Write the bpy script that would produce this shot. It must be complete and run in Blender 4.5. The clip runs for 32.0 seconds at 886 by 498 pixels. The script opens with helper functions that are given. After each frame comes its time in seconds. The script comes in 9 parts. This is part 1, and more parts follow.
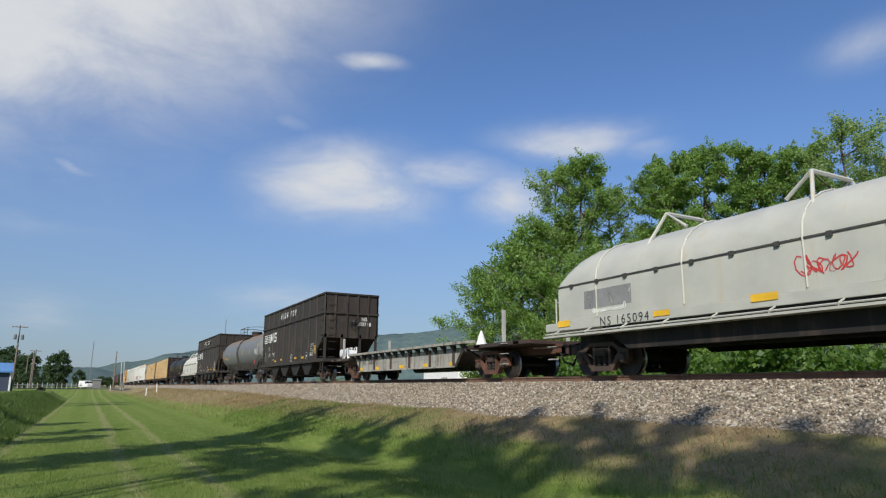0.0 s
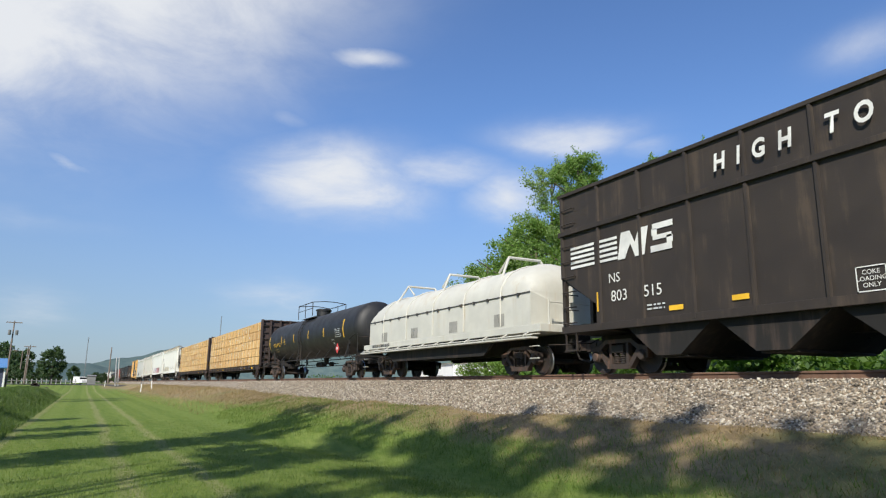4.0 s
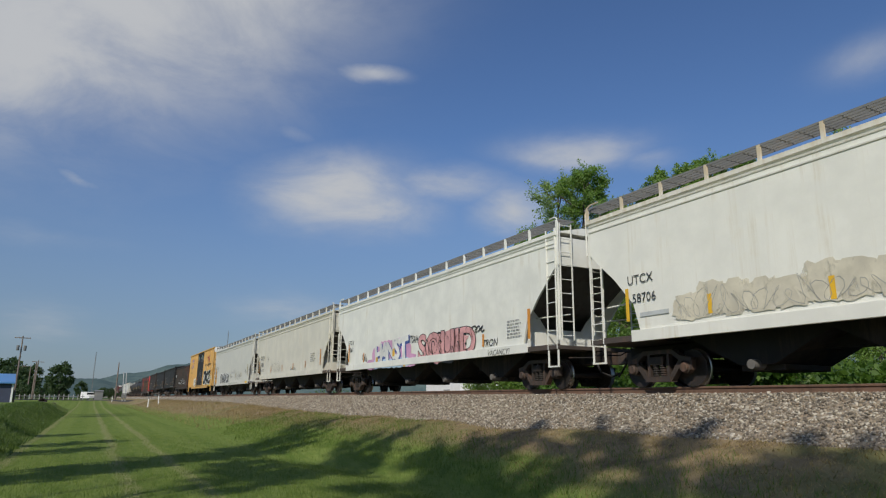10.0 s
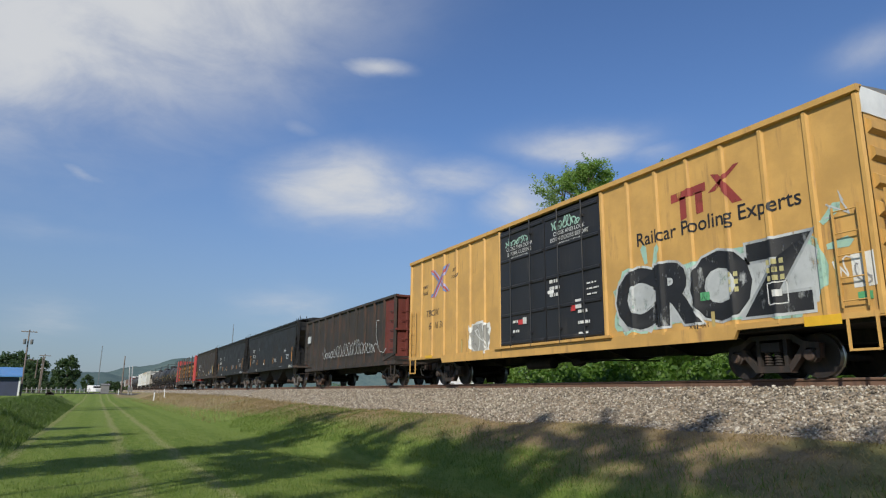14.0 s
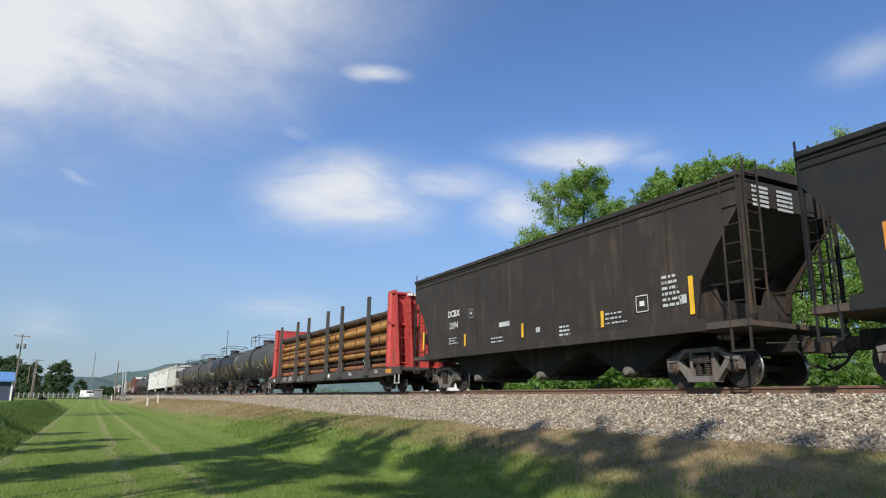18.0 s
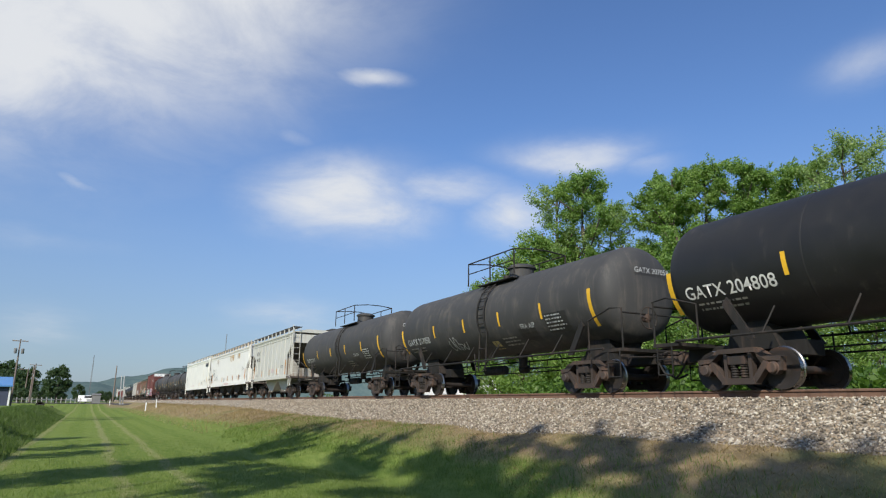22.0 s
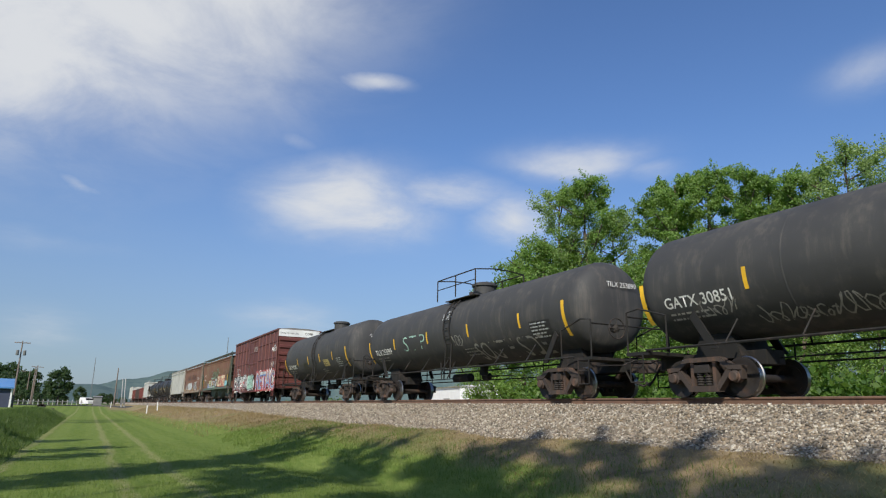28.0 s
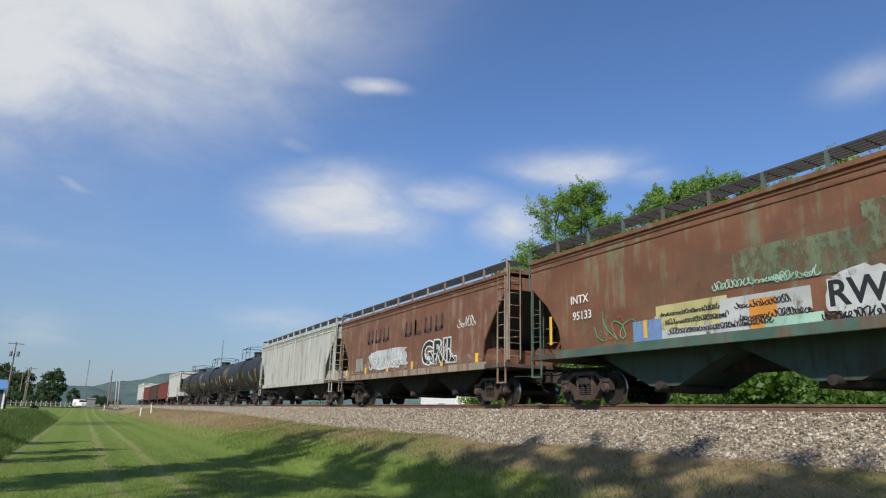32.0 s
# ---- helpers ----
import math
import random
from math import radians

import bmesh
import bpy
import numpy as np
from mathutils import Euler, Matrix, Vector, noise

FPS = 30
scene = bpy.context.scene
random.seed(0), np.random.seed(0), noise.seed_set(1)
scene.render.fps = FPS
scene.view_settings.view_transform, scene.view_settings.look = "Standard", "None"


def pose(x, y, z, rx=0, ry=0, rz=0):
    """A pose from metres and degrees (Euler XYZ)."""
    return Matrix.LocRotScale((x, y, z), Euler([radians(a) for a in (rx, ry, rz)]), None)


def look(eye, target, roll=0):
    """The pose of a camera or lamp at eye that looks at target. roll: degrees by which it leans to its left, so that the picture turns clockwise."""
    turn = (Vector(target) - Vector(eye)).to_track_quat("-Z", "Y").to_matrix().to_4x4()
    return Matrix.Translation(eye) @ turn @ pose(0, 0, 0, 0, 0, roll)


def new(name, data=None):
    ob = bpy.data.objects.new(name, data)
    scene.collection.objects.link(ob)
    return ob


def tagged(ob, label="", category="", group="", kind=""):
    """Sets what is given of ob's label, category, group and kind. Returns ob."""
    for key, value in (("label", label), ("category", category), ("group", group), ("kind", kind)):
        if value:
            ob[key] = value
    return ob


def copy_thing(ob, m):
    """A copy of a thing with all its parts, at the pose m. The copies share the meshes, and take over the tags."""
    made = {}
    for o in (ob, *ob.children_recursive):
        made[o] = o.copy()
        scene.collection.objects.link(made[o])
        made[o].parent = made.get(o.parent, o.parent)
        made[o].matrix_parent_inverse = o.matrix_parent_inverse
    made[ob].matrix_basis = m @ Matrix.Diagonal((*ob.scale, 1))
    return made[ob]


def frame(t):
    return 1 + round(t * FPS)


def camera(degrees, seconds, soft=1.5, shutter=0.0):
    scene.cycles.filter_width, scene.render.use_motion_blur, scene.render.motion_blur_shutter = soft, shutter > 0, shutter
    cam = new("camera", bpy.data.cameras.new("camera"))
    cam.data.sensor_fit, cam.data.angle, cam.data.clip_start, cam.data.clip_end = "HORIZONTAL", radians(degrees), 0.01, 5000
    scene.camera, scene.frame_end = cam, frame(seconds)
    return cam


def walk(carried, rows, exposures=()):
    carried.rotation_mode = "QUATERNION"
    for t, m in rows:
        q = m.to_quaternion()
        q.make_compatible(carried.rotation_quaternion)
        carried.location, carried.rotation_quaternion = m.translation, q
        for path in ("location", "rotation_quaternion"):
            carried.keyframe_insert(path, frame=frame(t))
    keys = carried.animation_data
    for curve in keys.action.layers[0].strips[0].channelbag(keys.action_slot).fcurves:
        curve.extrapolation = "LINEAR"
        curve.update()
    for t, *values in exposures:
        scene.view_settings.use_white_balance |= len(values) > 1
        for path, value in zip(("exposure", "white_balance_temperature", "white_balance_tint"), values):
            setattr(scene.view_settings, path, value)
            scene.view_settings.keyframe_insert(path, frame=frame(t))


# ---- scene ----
# The camera stands on the grass beside the line; rail top is z = 0, the track runs along x at y = TRACK_Y.
EYE = (0.0, 0.0, -0.37)
TRACK_Y = 13.0
cam = camera(68.2, 32.0, soft=1.2)


def aim(yaw, pitch, roll):
    """Yaw from the line's far end towards the train, in degrees."""
    a, e = radians(yaw), radians(pitch)
    way = Vector((-math.cos(a) * math.cos(e), math.sin(a) * math.cos(e), math.sin(e)))
    return look(EYE, Vector(EYE) + way * 10, -roll)


AIM = [
    (0, 27.87, 12.03, -0.45), (0.5, 27.82, 11.97, -0.49), (1, 27.86, 12.00, -0.53), (1.5, 27.96, 12.08, -0.66),
    (2, 28.06, 12.12, -0.81), (2.5, 28.14, 12.06, -0.87), (3, 28.19, 11.93, -0.82), (3.5, 28.23, 11.82, -0.72),
    (5.5, 28.11, 11.95, -0.73), (6, 28.12, 12.10, -1.02), (6.5, 28.19, 12.24, -1.09), (7, 28.29, 12.38, -1.01),
    (7.5, 28.35, 12.50, -0.94), (8, 28.31, 12.62, -0.85), (8.5, 28.17, 12.72, -0.78), (9, 27.98, 12.83, -0.75),
    (9.5, 27.79, 12.93, -0.65), (10, 27.62, 13.04, -0.59), (10.5, 27.45, 13.14, -0.68), (11, 27.31, 13.19, -0.76),
    (11.5, 27.24, 13.16, -0.73), (12, 27.21, 13.04, -0.64), (12.5, 27.18, 12.89, -0.58), (13, 27.16, 12.74, -0.57),
    (13.5, 27.19, 12.61, -0.60), (14, 27.24, 12.50, -0.61), (14.5, 27.30, 12.39, -0.60), (16.5, 27.63, 12.64, -0.73),
    (17, 27.64, 12.82, -0.84), (17.5, 27.64, 12.97, -0.87), (18, 27.62, 13.04, -0.83), (18.5, 27.62, 13.07, -0.95),
    (19, 27.62, 13.12, -1.20), (19.5, 27.62, 13.18, -1.27), (20, 27.59, 13.21, -1.10), (20.5, 27.58, 13.25, -0.89),
    (21, 27.64, 13.30, -0.70), (21.5, 27.71, 13.34, -0.62), (22, 27.73, 13.38, -0.70), (22.5, 27.69, 13.45, -0.88),
    (23, 27.62, 13.51, -1.09), (23.5, 27.57, 13.52, -1.29), (24, 27.55, 13.54, -1.39), (24.5, 27.52, 13.62, -1.34),
    (25, 27.47, 13.70, -1.21), (25.5, 27.42, 13.74, -1.10), (27.5, 27.44, 13.73, -1.19), (28, 27.53, 13.77, -1.10),
    (28.5, 27.60, 13.80, -1.02), (29, 27.65, 13.82, -1.08), (29.5, 27.69, 13.86, -1.24), (30, 27.73, 13.92, -1.34),
    (30.5, 27.75, 13.99, -1.45), (31, 27.78, 14.04, -1.55), (31.5, 27.82, 14.09, -1.57), (32, 27.84, 14.18, -1.57),
]
EXPOSE = [(0, -0.03), (1, 0.21), (3, 0.22), (6, 0.1), (7, -0.22), (8, -0.3), (9, -0.4), (11, -0.5), (13, -0.33), (14.5, -0.06), (16.5, 0.2), (18, 0.2), (21, 0.12), (23, 0.14), (24, 0.06), (25, -0.34), (25.5, -0.36), (27.5, 0.02), (32, 0.02)]
walk(cam, [(t, aim(a, b, c)) for t, a, b, c in AIM], EXPOSE)

# ---- light ----
SUN_DIR = Vector((0.55, -0.585, 0.60)).normalized()


def nodes_of(owner):
    owner.use_nodes = True
    tree = owner.node_tree
    tree.nodes.clear()
    return tree


def put(tree, kind, inputs=None, operation="", smooth=False):
    node = tree.nodes.new(kind)
    if operation:
        node.operation = operation
    if smooth:
        node.interpolation_type = "SMOOTHSTEP"
    for key, value in (inputs or {}).items():
        if hasattr(value, "is_output"):
            tree.links.new(value, node.inputs[key])
        else:
            node.inputs[key].default_value = value
    return node


def calc(tree, op, a, b=0.0, c=0.0, clamp=False):
    node = tree.nodes.new("ShaderNodeMath")
    node.operation, node.use_clamp = op, clamp
    for i, value in enumerate((a, b, c)):
        if hasattr(value, "is_output"):
            tree.links.new(value, node.inputs[i])
        else:
            node.inputs[i].default_value = value
    return node.outputs[0]


def blend(tree, fac, a, b, how="MIX"):
    node = tree.nodes.new("ShaderNodeMix")
    node.data_type, node.blend_type = "RGBA", how
    for i, value in ((0, fac), (6, a), (7, b)):
        if hasattr(value, "is_output"):
            tree.links.new(value, node.inputs[i])
        else:
            node.inputs[i].default_value = value if i == 0 or len(value) == 4 else (*value, 1)
    return node.outputs[2]


def ramp(tree, value, a, b, lo=0.0, hi=1.0):
    node = put(tree, "ShaderNodeMapRange", {0: value, 1: a, 2: b, 3: lo, 4: hi}, smooth=True)
    return node.outputs[0]


def build_sky():
    world = bpy.data.worlds.new("sky")
    scene.world = world
    t = nodes_of(world)
    sky = put(t, "ShaderNodeTexSky")
    sky.sky_type, sky.sun_disc = "NISHITA", False
    sky.sun_elevation = math.asin(SUN_DIR.z)
    sky.sun_rotation = math.atan2(SUN_DIR.x, SUN_DIR.y)
    sky.air_density, sky.dust_density, sky.ozone_density = 1.15, 0.6, 2.2
    coord = put(t, "ShaderNodeTexCoord").outputs["Generated"]
    sep = put(t, "ShaderNodeSeparateXYZ", {0: coord})
    az = calc(t, "DEGREES", calc(t, "ARCTAN2", sep.outputs[1], calc(t, "MULTIPLY", sep.outputs[0], -1.0)))
    el = calc(t, "DEGREES", calc(t, "ARCSINE", sep.outputs[2]))
    # a flat cloud deck seen in perspective: noise over the direction divided by its height
    high = calc(t, "MAXIMUM", calc(t, "ADD", sep.outputs[2], 0.12), 0.03)
    deck = put(t, "ShaderNodeCombineXYZ", {0: calc(t, "DIVIDE", sep.outputs[0], high), 1: calc(t, "DIVIDE", sep.outputs[1], high), 2: 0.0}).outputs[0]
    wisp = put(t, "ShaderNodeTexNoise", {"Vector": deck, "Scale": 2.6, "Detail": 9.0, "Roughness": 0.62, "Distortion": 0.4}).outputs[0]
    broad = put(t, "ShaderNodeTexNoise", {"Vector": deck, "Scale": 0.9, "Detail": 4.0, "Roughness": 0.55}).outputs[0]
    soft = put(t, "ShaderNodeTexNoise", {"Vector": deck, "Scale": 1.6, "Detail": 7.0, "Roughness": 0.6})
    shift = put(t, "ShaderNodeSeparateXYZ", {0: soft.outputs["Color"]})
    az = calc(t, "ADD", az, calc(t, "MULTIPLY", calc(t, "SUBTRACT", shift.outputs[0], 0.5), 4.6))
    el_c = calc(t, "ADD", el, calc(t, "MULTIPLY", calc(t, "SUBTRACT", shift.outputs[1], 0.5), 3.4))
    total = None
    for a0, e0, wa, we, lean, power in CLOUDS:
        da, de = calc(t, "SUBTRACT", az, a0), calc(t, "SUBTRACT", el_c, e0)
        de = calc(t, "SUBTRACT", de, calc(t, "MULTIPLY", da, lean))
        d = calc(t, "ADD", calc(t, "POWER", calc(t, "ABSOLUTE", calc(t, "DIVIDE", da, wa)), 2.0), calc(t, "POWER", calc(t, "ABSOLUTE", calc(t, "DIVIDE", de, we)), 2.0))
        g = calc(t, "MULTIPLY", calc(t, "EXPONENT", calc(t, "MULTIPLY", d, -1.0)), power)
        total = g if total is None else calc(t, "MAXIMUM", total, g)
    behind = ramp(t, broad, 0.52, 0.75, 0.0, 0.8)
    away = ramp(t, calc(t, "ABSOLUTE", calc(t, "SUBTRACT", az, 28.0)), 40.0, 55.0)
    total = calc(t, "MAXIMUM", total, calc(t, "MULTIPLY", behind, away))
    cover = calc(t, "MULTIPLY", total, ramp(t, wisp, 0.30, 0.70, 0.66, 1.1))
    cover = ramp(t, cover, 0.0, 1.25, 0.0, 0.97)
    haze = ramp(t, el, 0.0, 24.0, 0.62, 0.0)
    tint = blend(t, 1.0, sky.outputs[0], (0.80, 1.01, 1.36), "MULTIPLY")
    tint = blend(t, haze, tint, HAZE)
    colour = blend(t, cover, tint, CLOUD)
    back = put(t, "ShaderNodeBackground", {"Color": colour, "Strength": SKY_STRENGTH})
    put(t, "ShaderNodeOutputWorld", {"Surface": back.outputs[0]})


CLOUDS = [  # azimuth, elevation, half width, half height, lean, weight
    (0.5, 38.0, 23.0, 14.8, 0.28, 1.75), (-8.0, 28.0, 15.0, 10.0, 0.35, 1.4), (18.8, 17.6, 7.8, 3.4, -0.02, 1.25), (16.5, 15.2, 3.2, 1.8, 0.0, 0.6),
    (27.5, 18.7, 6.5, 1.5, -0.03, 0.8), (33.8, 16.6, 3.8, 2.1, 0.05, 1.0), (39.5, 21.3, 6.2, 1.5, 0.02, 1.0), (46.0, 20.4, 3.0, 0.9, -0.1, 0.5), (20.6, 27.8, 3.6, 0.9, -0.06, 0.9),
    (63.5, 25.2, 4.0, 1.8, 0.1, 0.6), (13.2, 22.8, 2.6, 0.9, -0.25, 0.42), (-3.0, 16.7, 1.8, 0.5, -0.25, 0.5), (-4.5, 5.4, 3.4, 1.8, 0.0, 0.42), (14.0, 7.2, 4.5, 2.0, 0.0, 0.55),
    (-5.0, 12.0, 7.0, 1.4, 0.0, 0.3), (17.0, 32.5, 5.0, 2.0, 0.1, 0.45), (9.0, 18.0, 3.0, 0.9, -0.1, 0.25),
]
CLOUD, HAZE, SKY_STRENGTH = (7.3, 7.5, 7.8), (2.65, 3.35, 4.35), 0.096
build_sky()
sun = new("sun", bpy.data.lights.new("sun", "SUN"))
sun.data.energy, sun.data.angle, sun.data.color = 4.8, radians(0.9), (1.0, 0.94, 0.82)
sun.matrix_world = look(SUN_DIR * 50, (0, 0, 0))

# ---- materials ----


def surface(name, base, rough=0.6, metal=0.0, vary=0.18, grain=30.0, broad=1.2, dirt=None, dirt_amount=0.0, streak=0.25, bump=0.15, spread=0.0, coat=0.0, stain=0.9, crown=None, wear=0.0):
    """Paint, metal, wood or stone: a base colour with grain, broad stains and, where dirt is given, streaks of it."""
    m = bpy.data.materials.new(name)
    t = nodes_of(m)
    pos = put(t, "ShaderNodeTexCoord").outputs["Object"]
    rnd = put(t, "ShaderNodeObjectInfo").outputs["Random"]
    pos = put(t, "ShaderNodeVectorMath", {0: pos, 1: put(t, "ShaderNodeCombineXYZ", {0: calc(t, "MULTIPLY", rnd, 37.0), 1: calc(t, "MULTIPLY", rnd, 11.0), 2: 0.0}).outputs[0]}, operation="ADD").outputs[0]
    fine = put(t, "ShaderNodeTexNoise", {"Vector": pos, "Scale": grain, "Detail": 3.0}).outputs[0]
    wide = put(t, "ShaderNodeTexNoise", {"Vector": pos, "Scale": broad, "Detail": 5.0, "Roughness": 0.6}).outputs[0]
    dark = [c * (1 - vary) for c in base]
    light = [min(1, c * (1 + vary * 0.8)) for c in base]
    colour = blend(t, ramp(t, wide, 0.3, 0.7), dark, light)
    colour = blend(t, calc(t, "MULTIPLY", fine, vary), colour, [c * 0.6 for c in base])
    if spread:
        colour = blend(t, calc(t, "MULTIPLY", rnd, spread), colour, [c * 0.45 for c in base])
    if dirt:
        long = put(t, "ShaderNodeMapping", {0: pos, 3: (2.6, 2.6, streak)}).outputs[0]
        run = put(t, "ShaderNodeTexNoise", {"Vector": long, "Scale": 1.6, "Detail": 6.0, "Roughness": 0.65}).outputs[0]
        mix = calc(t, "MULTIPLY", run, calc(t, "ADD", wide, 0.45))
        colour = blend(t, ramp(t, mix, 0.58 - 0.32 * dirt_amount, 0.82 - 0.25 * dirt_amount, 0.0, stain), colour, dirt)
    if crown:
        # rust that has crept down from the top of the thing
        height = put(t, "ShaderNodeSeparateXYZ", {0: put(t, "ShaderNodeTexCoord").outputs["Object"]}).outputs[2]
        thin = put(t, "ShaderNodeTexNoise", {"Vector": put(t, "ShaderNodeMapping", {0: pos, 3: (5.0, 5.0, 0.5)}).outputs[0], "Scale": 1.3, "Detail": 6.0, "Roughness": 0.7}).outputs[0]
        edge = calc(t, "ADD", height, calc(t, "MULTIPLY", calc(t, "SUBTRACT", thin, 0.5), crown[2]))
        colour = blend(t, ramp(t, edge, crown[0], crown[1], 0.0, 0.85), colour, crown[3])
    shader = put(t, "ShaderNodeBsdfPrincipled", {"Base Color": colour, "Metallic": metal, "Roughness": ramp(t, wide, 0.2, 0.8, max(0.05, rough - 0.1), min(1, rough + 0.12))})
    if coat:
        shader.inputs["Coat Weight"].default_value = coat
    if bump:
        lift = put(t, "ShaderNodeBump", {"Strength": bump, "Distance": 0.02, "Height": calc(t, "ADD", fine, wide)})
        t.links.new(lift.outputs[0], shader.inputs["Normal"])
    out = shader.outputs[0]
    if wear:
        # old paint that has flaked and faded through
        flake = put(t, "ShaderNodeTexNoise", {"Vector": put(t, "ShaderNodeMapping", {0: pos, 3: (1.6, 1.6, 0.8)}).outputs[0], "Scale": 2.2, "Detail": 7.0, "Roughness": 0.68}).outputs[0]
        out = put(t, "ShaderNodeMixShader", {0: ramp(t, flake, 0.62 - wear * 0.4, 0.80 - wear * 0.35, 0.0, 0.92), 1: out, 2: put(t, "ShaderNodeBsdfTransparent").outputs[0]}).outputs[0]
    put(t, "ShaderNodeOutputMaterial", {"Surface": out})
    return m


RUST = (0.16, 0.07, 0.035)
M = {}
for key, *spec in (
    ("black_car", (0.013, 0.0125, 0.0125), 0.62, (0.026, 0.022, 0.019), 0.2),
    ("black_tank", (0.014, 0.014, 0.015), 0.55, (0.05, 0.045, 0.04), 0.15),
    ("dusty_tank", (0.045, 0.045, 0.046), 0.72, (0.085, 0.078, 0.070), 0.4),
    ("grey_tank", (0.22, 0.235, 0.25), 0.5, (0.17, 0.085, 0.045), 0.38),
    ("white_hopper", (0.76, 0.76, 0.70), 0.5, (0.60, 0.56, 0.46), 0.18),
    ("cream_hopper", (0.63, 0.605, 0.52), 0.55, (0.52, 0.47, 0.37), 0.25),
    ("pale_hopper", (0.59, 0.585, 0.53), 0.45, (0.50, 0.48, 0.41), 0.2),
    ("grey_hopper", (0.52, 0.52, 0.475), 0.5, (0.40, 0.37, 0.31), 0.25),
    ("stained_hopper", (0.72, 0.72, 0.68), 0.5, (0.62, 0.50, 0.34), 0.10),
    ("old_hopper", (0.50, 0.50, 0.46), 0.65, (0.24, 0.225, 0.195), 0.65),
    ("rusty_hopper", (0.15, 0.062, 0.036), 0.75, (0.10, 0.17, 0.12), 0.4),
    ("soo_hopper", (0.17, 0.075, 0.045), 0.75, (0.26, 0.20, 0.15), 0.35),
    ("teal", (0.07, 0.17, 0.13), 0.6, (0.12, 0.06, 0.035), 0.35),
    ("dark_teal", (0.05, 0.09, 0.075), 0.65, (0.04, 0.035, 0.03), 0.5),
    ("coil_hood", (0.44, 0.44, 0.395), 0.45, (0.44, 0.38, 0.28), 0.18),
    ("coil_white", (0.54, 0.53, 0.47), 0.5, (0.46, 0.38, 0.27), 0.25),
    ("hightop", (0.033, 0.025, 0.020), 0.65, (0.07, 0.05, 0.035), 0.3),
    ("box_yellow", (0.58, 0.34, 0.10), 0.5, (0.30, 0.17, 0.07), 0.2),
    ("box_maroon", (0.12, 0.036, 0.030), 0.6, (0.08, 0.035, 0.025), 0.35),
    ("gondola_brown", (0.035, 0.030, 0.026), 0.7, (0.09, 0.045, 0.03), 0.4),
    ("gondola_red", (0.14, 0.03, 0.022), 0.7, (0.06, 0.03, 0.02), 0.35),
    ("log_red", (0.43, 0.055, 0.05), 0.5, (0.20, 0.06, 0.04), 0.25),
    ("deck_grey", (0.055, 0.05, 0.047), 0.75, (0.11, 0.065, 0.042), 0.25),
    ("bulkhead_brown", (0.055, 0.038, 0.034), 0.65, (0.10, 0.05, 0.035), 0.3),
    ("truck_steel", (0.052, 0.038, 0.031), 0.7, (0.14, 0.075, 0.048), 0.4),
    ("truck_dark", (0.028, 0.023, 0.020), 0.75, (0.09, 0.05, 0.035), 0.4),
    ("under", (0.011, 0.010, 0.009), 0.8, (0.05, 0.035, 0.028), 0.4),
    ("rail_side", (0.17, 0.098, 0.065), 0.8, (0.08, 0.05, 0.035), 0.4),
    ("roofwalk", (0.19, 0.19, 0.185), 0.6, (0.2, 0.16, 0.12), 0.2),
    ("walk_dark", (0.05, 0.048, 0.045), 0.6, (0.1, 0.07, 0.05), 0.2),
    ("white_paint", (0.75, 0.76, 0.74), 0.5, None, 0),
    ("door_black", (0.020, 0.020, 0.022), 0.5, (0.05, 0.045, 0.04), 0.2),
    ("blue_grey", (0.06, 0.09, 0.12), 0.6, (0.08, 0.05, 0.04), 0.3),
):
    smooth_paint = key in ("white_hopper", "cream_hopper", "pale_hopper", "grey_hopper", "stained_hopper", "coil_hood", "coil_white")
    M[key] = surface(key, spec[0], spec[1], dirt=spec[2], dirt_amount=spec[3], bump=0.07 if smooth_paint else 0.08, vary=0.085 if smooth_paint else 0.14, stain=0.68 if smooth_paint else 0.9, streak=0.12 if smooth_paint else 0.25)
M["grey_tank"] = surface("grey_tank", (0.155, 0.165, 0.175), 0.6, dirt=(0.12, 0.10, 0.085), dirt_amount=0.25, bump=0.06, vary=0.12, stain=0.6, crown=(3.3, 3.75, 1.5, (0.20, 0.125, 0.07)))
M["stained_hopper"] = surface("stained_hopper", (0.72, 0.72, 0.68), 0.5, dirt=(0.56, 0.50, 0.40), dirt_amount=0.1, bump=0.04, vary=0.05, stain=0.5, streak=0.12, crown=(3.95, 4.6, 1.5, (0.60, 0.44, 0.25)))
M["yellowed_hopper"] = surface("yellowed_hopper", (0.80, 0.79, 0.72), 0.5, dirt=(0.58, 0.51, 0.38), dirt_amount=0.25, bump=0.04, vary=0.06, stain=0.6, streak=0.12, crown=(4.1, 4.7, 0.8, (0.52, 0.42, 0.27)))
M["truck_grey"] = surface("truck_grey", (0.15, 0.14, 0.13), 0.75, dirt=(0.09, 0.065, 0.05), dirt_amount=0.4)
M["end_iron"] = surface("end_iron", (0.07, 0.055, 0.047), 0.75, dirt=(0.13, 0.075, 0.05), dirt_amount=0.4)
# dark tone that paints in the shade beneath a hopper's end
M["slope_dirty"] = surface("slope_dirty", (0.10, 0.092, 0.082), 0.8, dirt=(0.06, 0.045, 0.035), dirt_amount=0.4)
M["lumber_sill"] = surface("lumber_sill", (0.042, 0.027, 0.023), 0.7, dirt=(0.07, 0.045, 0.035), dirt_amount=0.3)
M["rusty_hopper"] = surface("rusty_hopper", (0.18, 0.078, 0.043), 0.75, dirt=(0.16, 0.19, 0.12), dirt_amount=0.33, vary=0.22, bump=0.08)
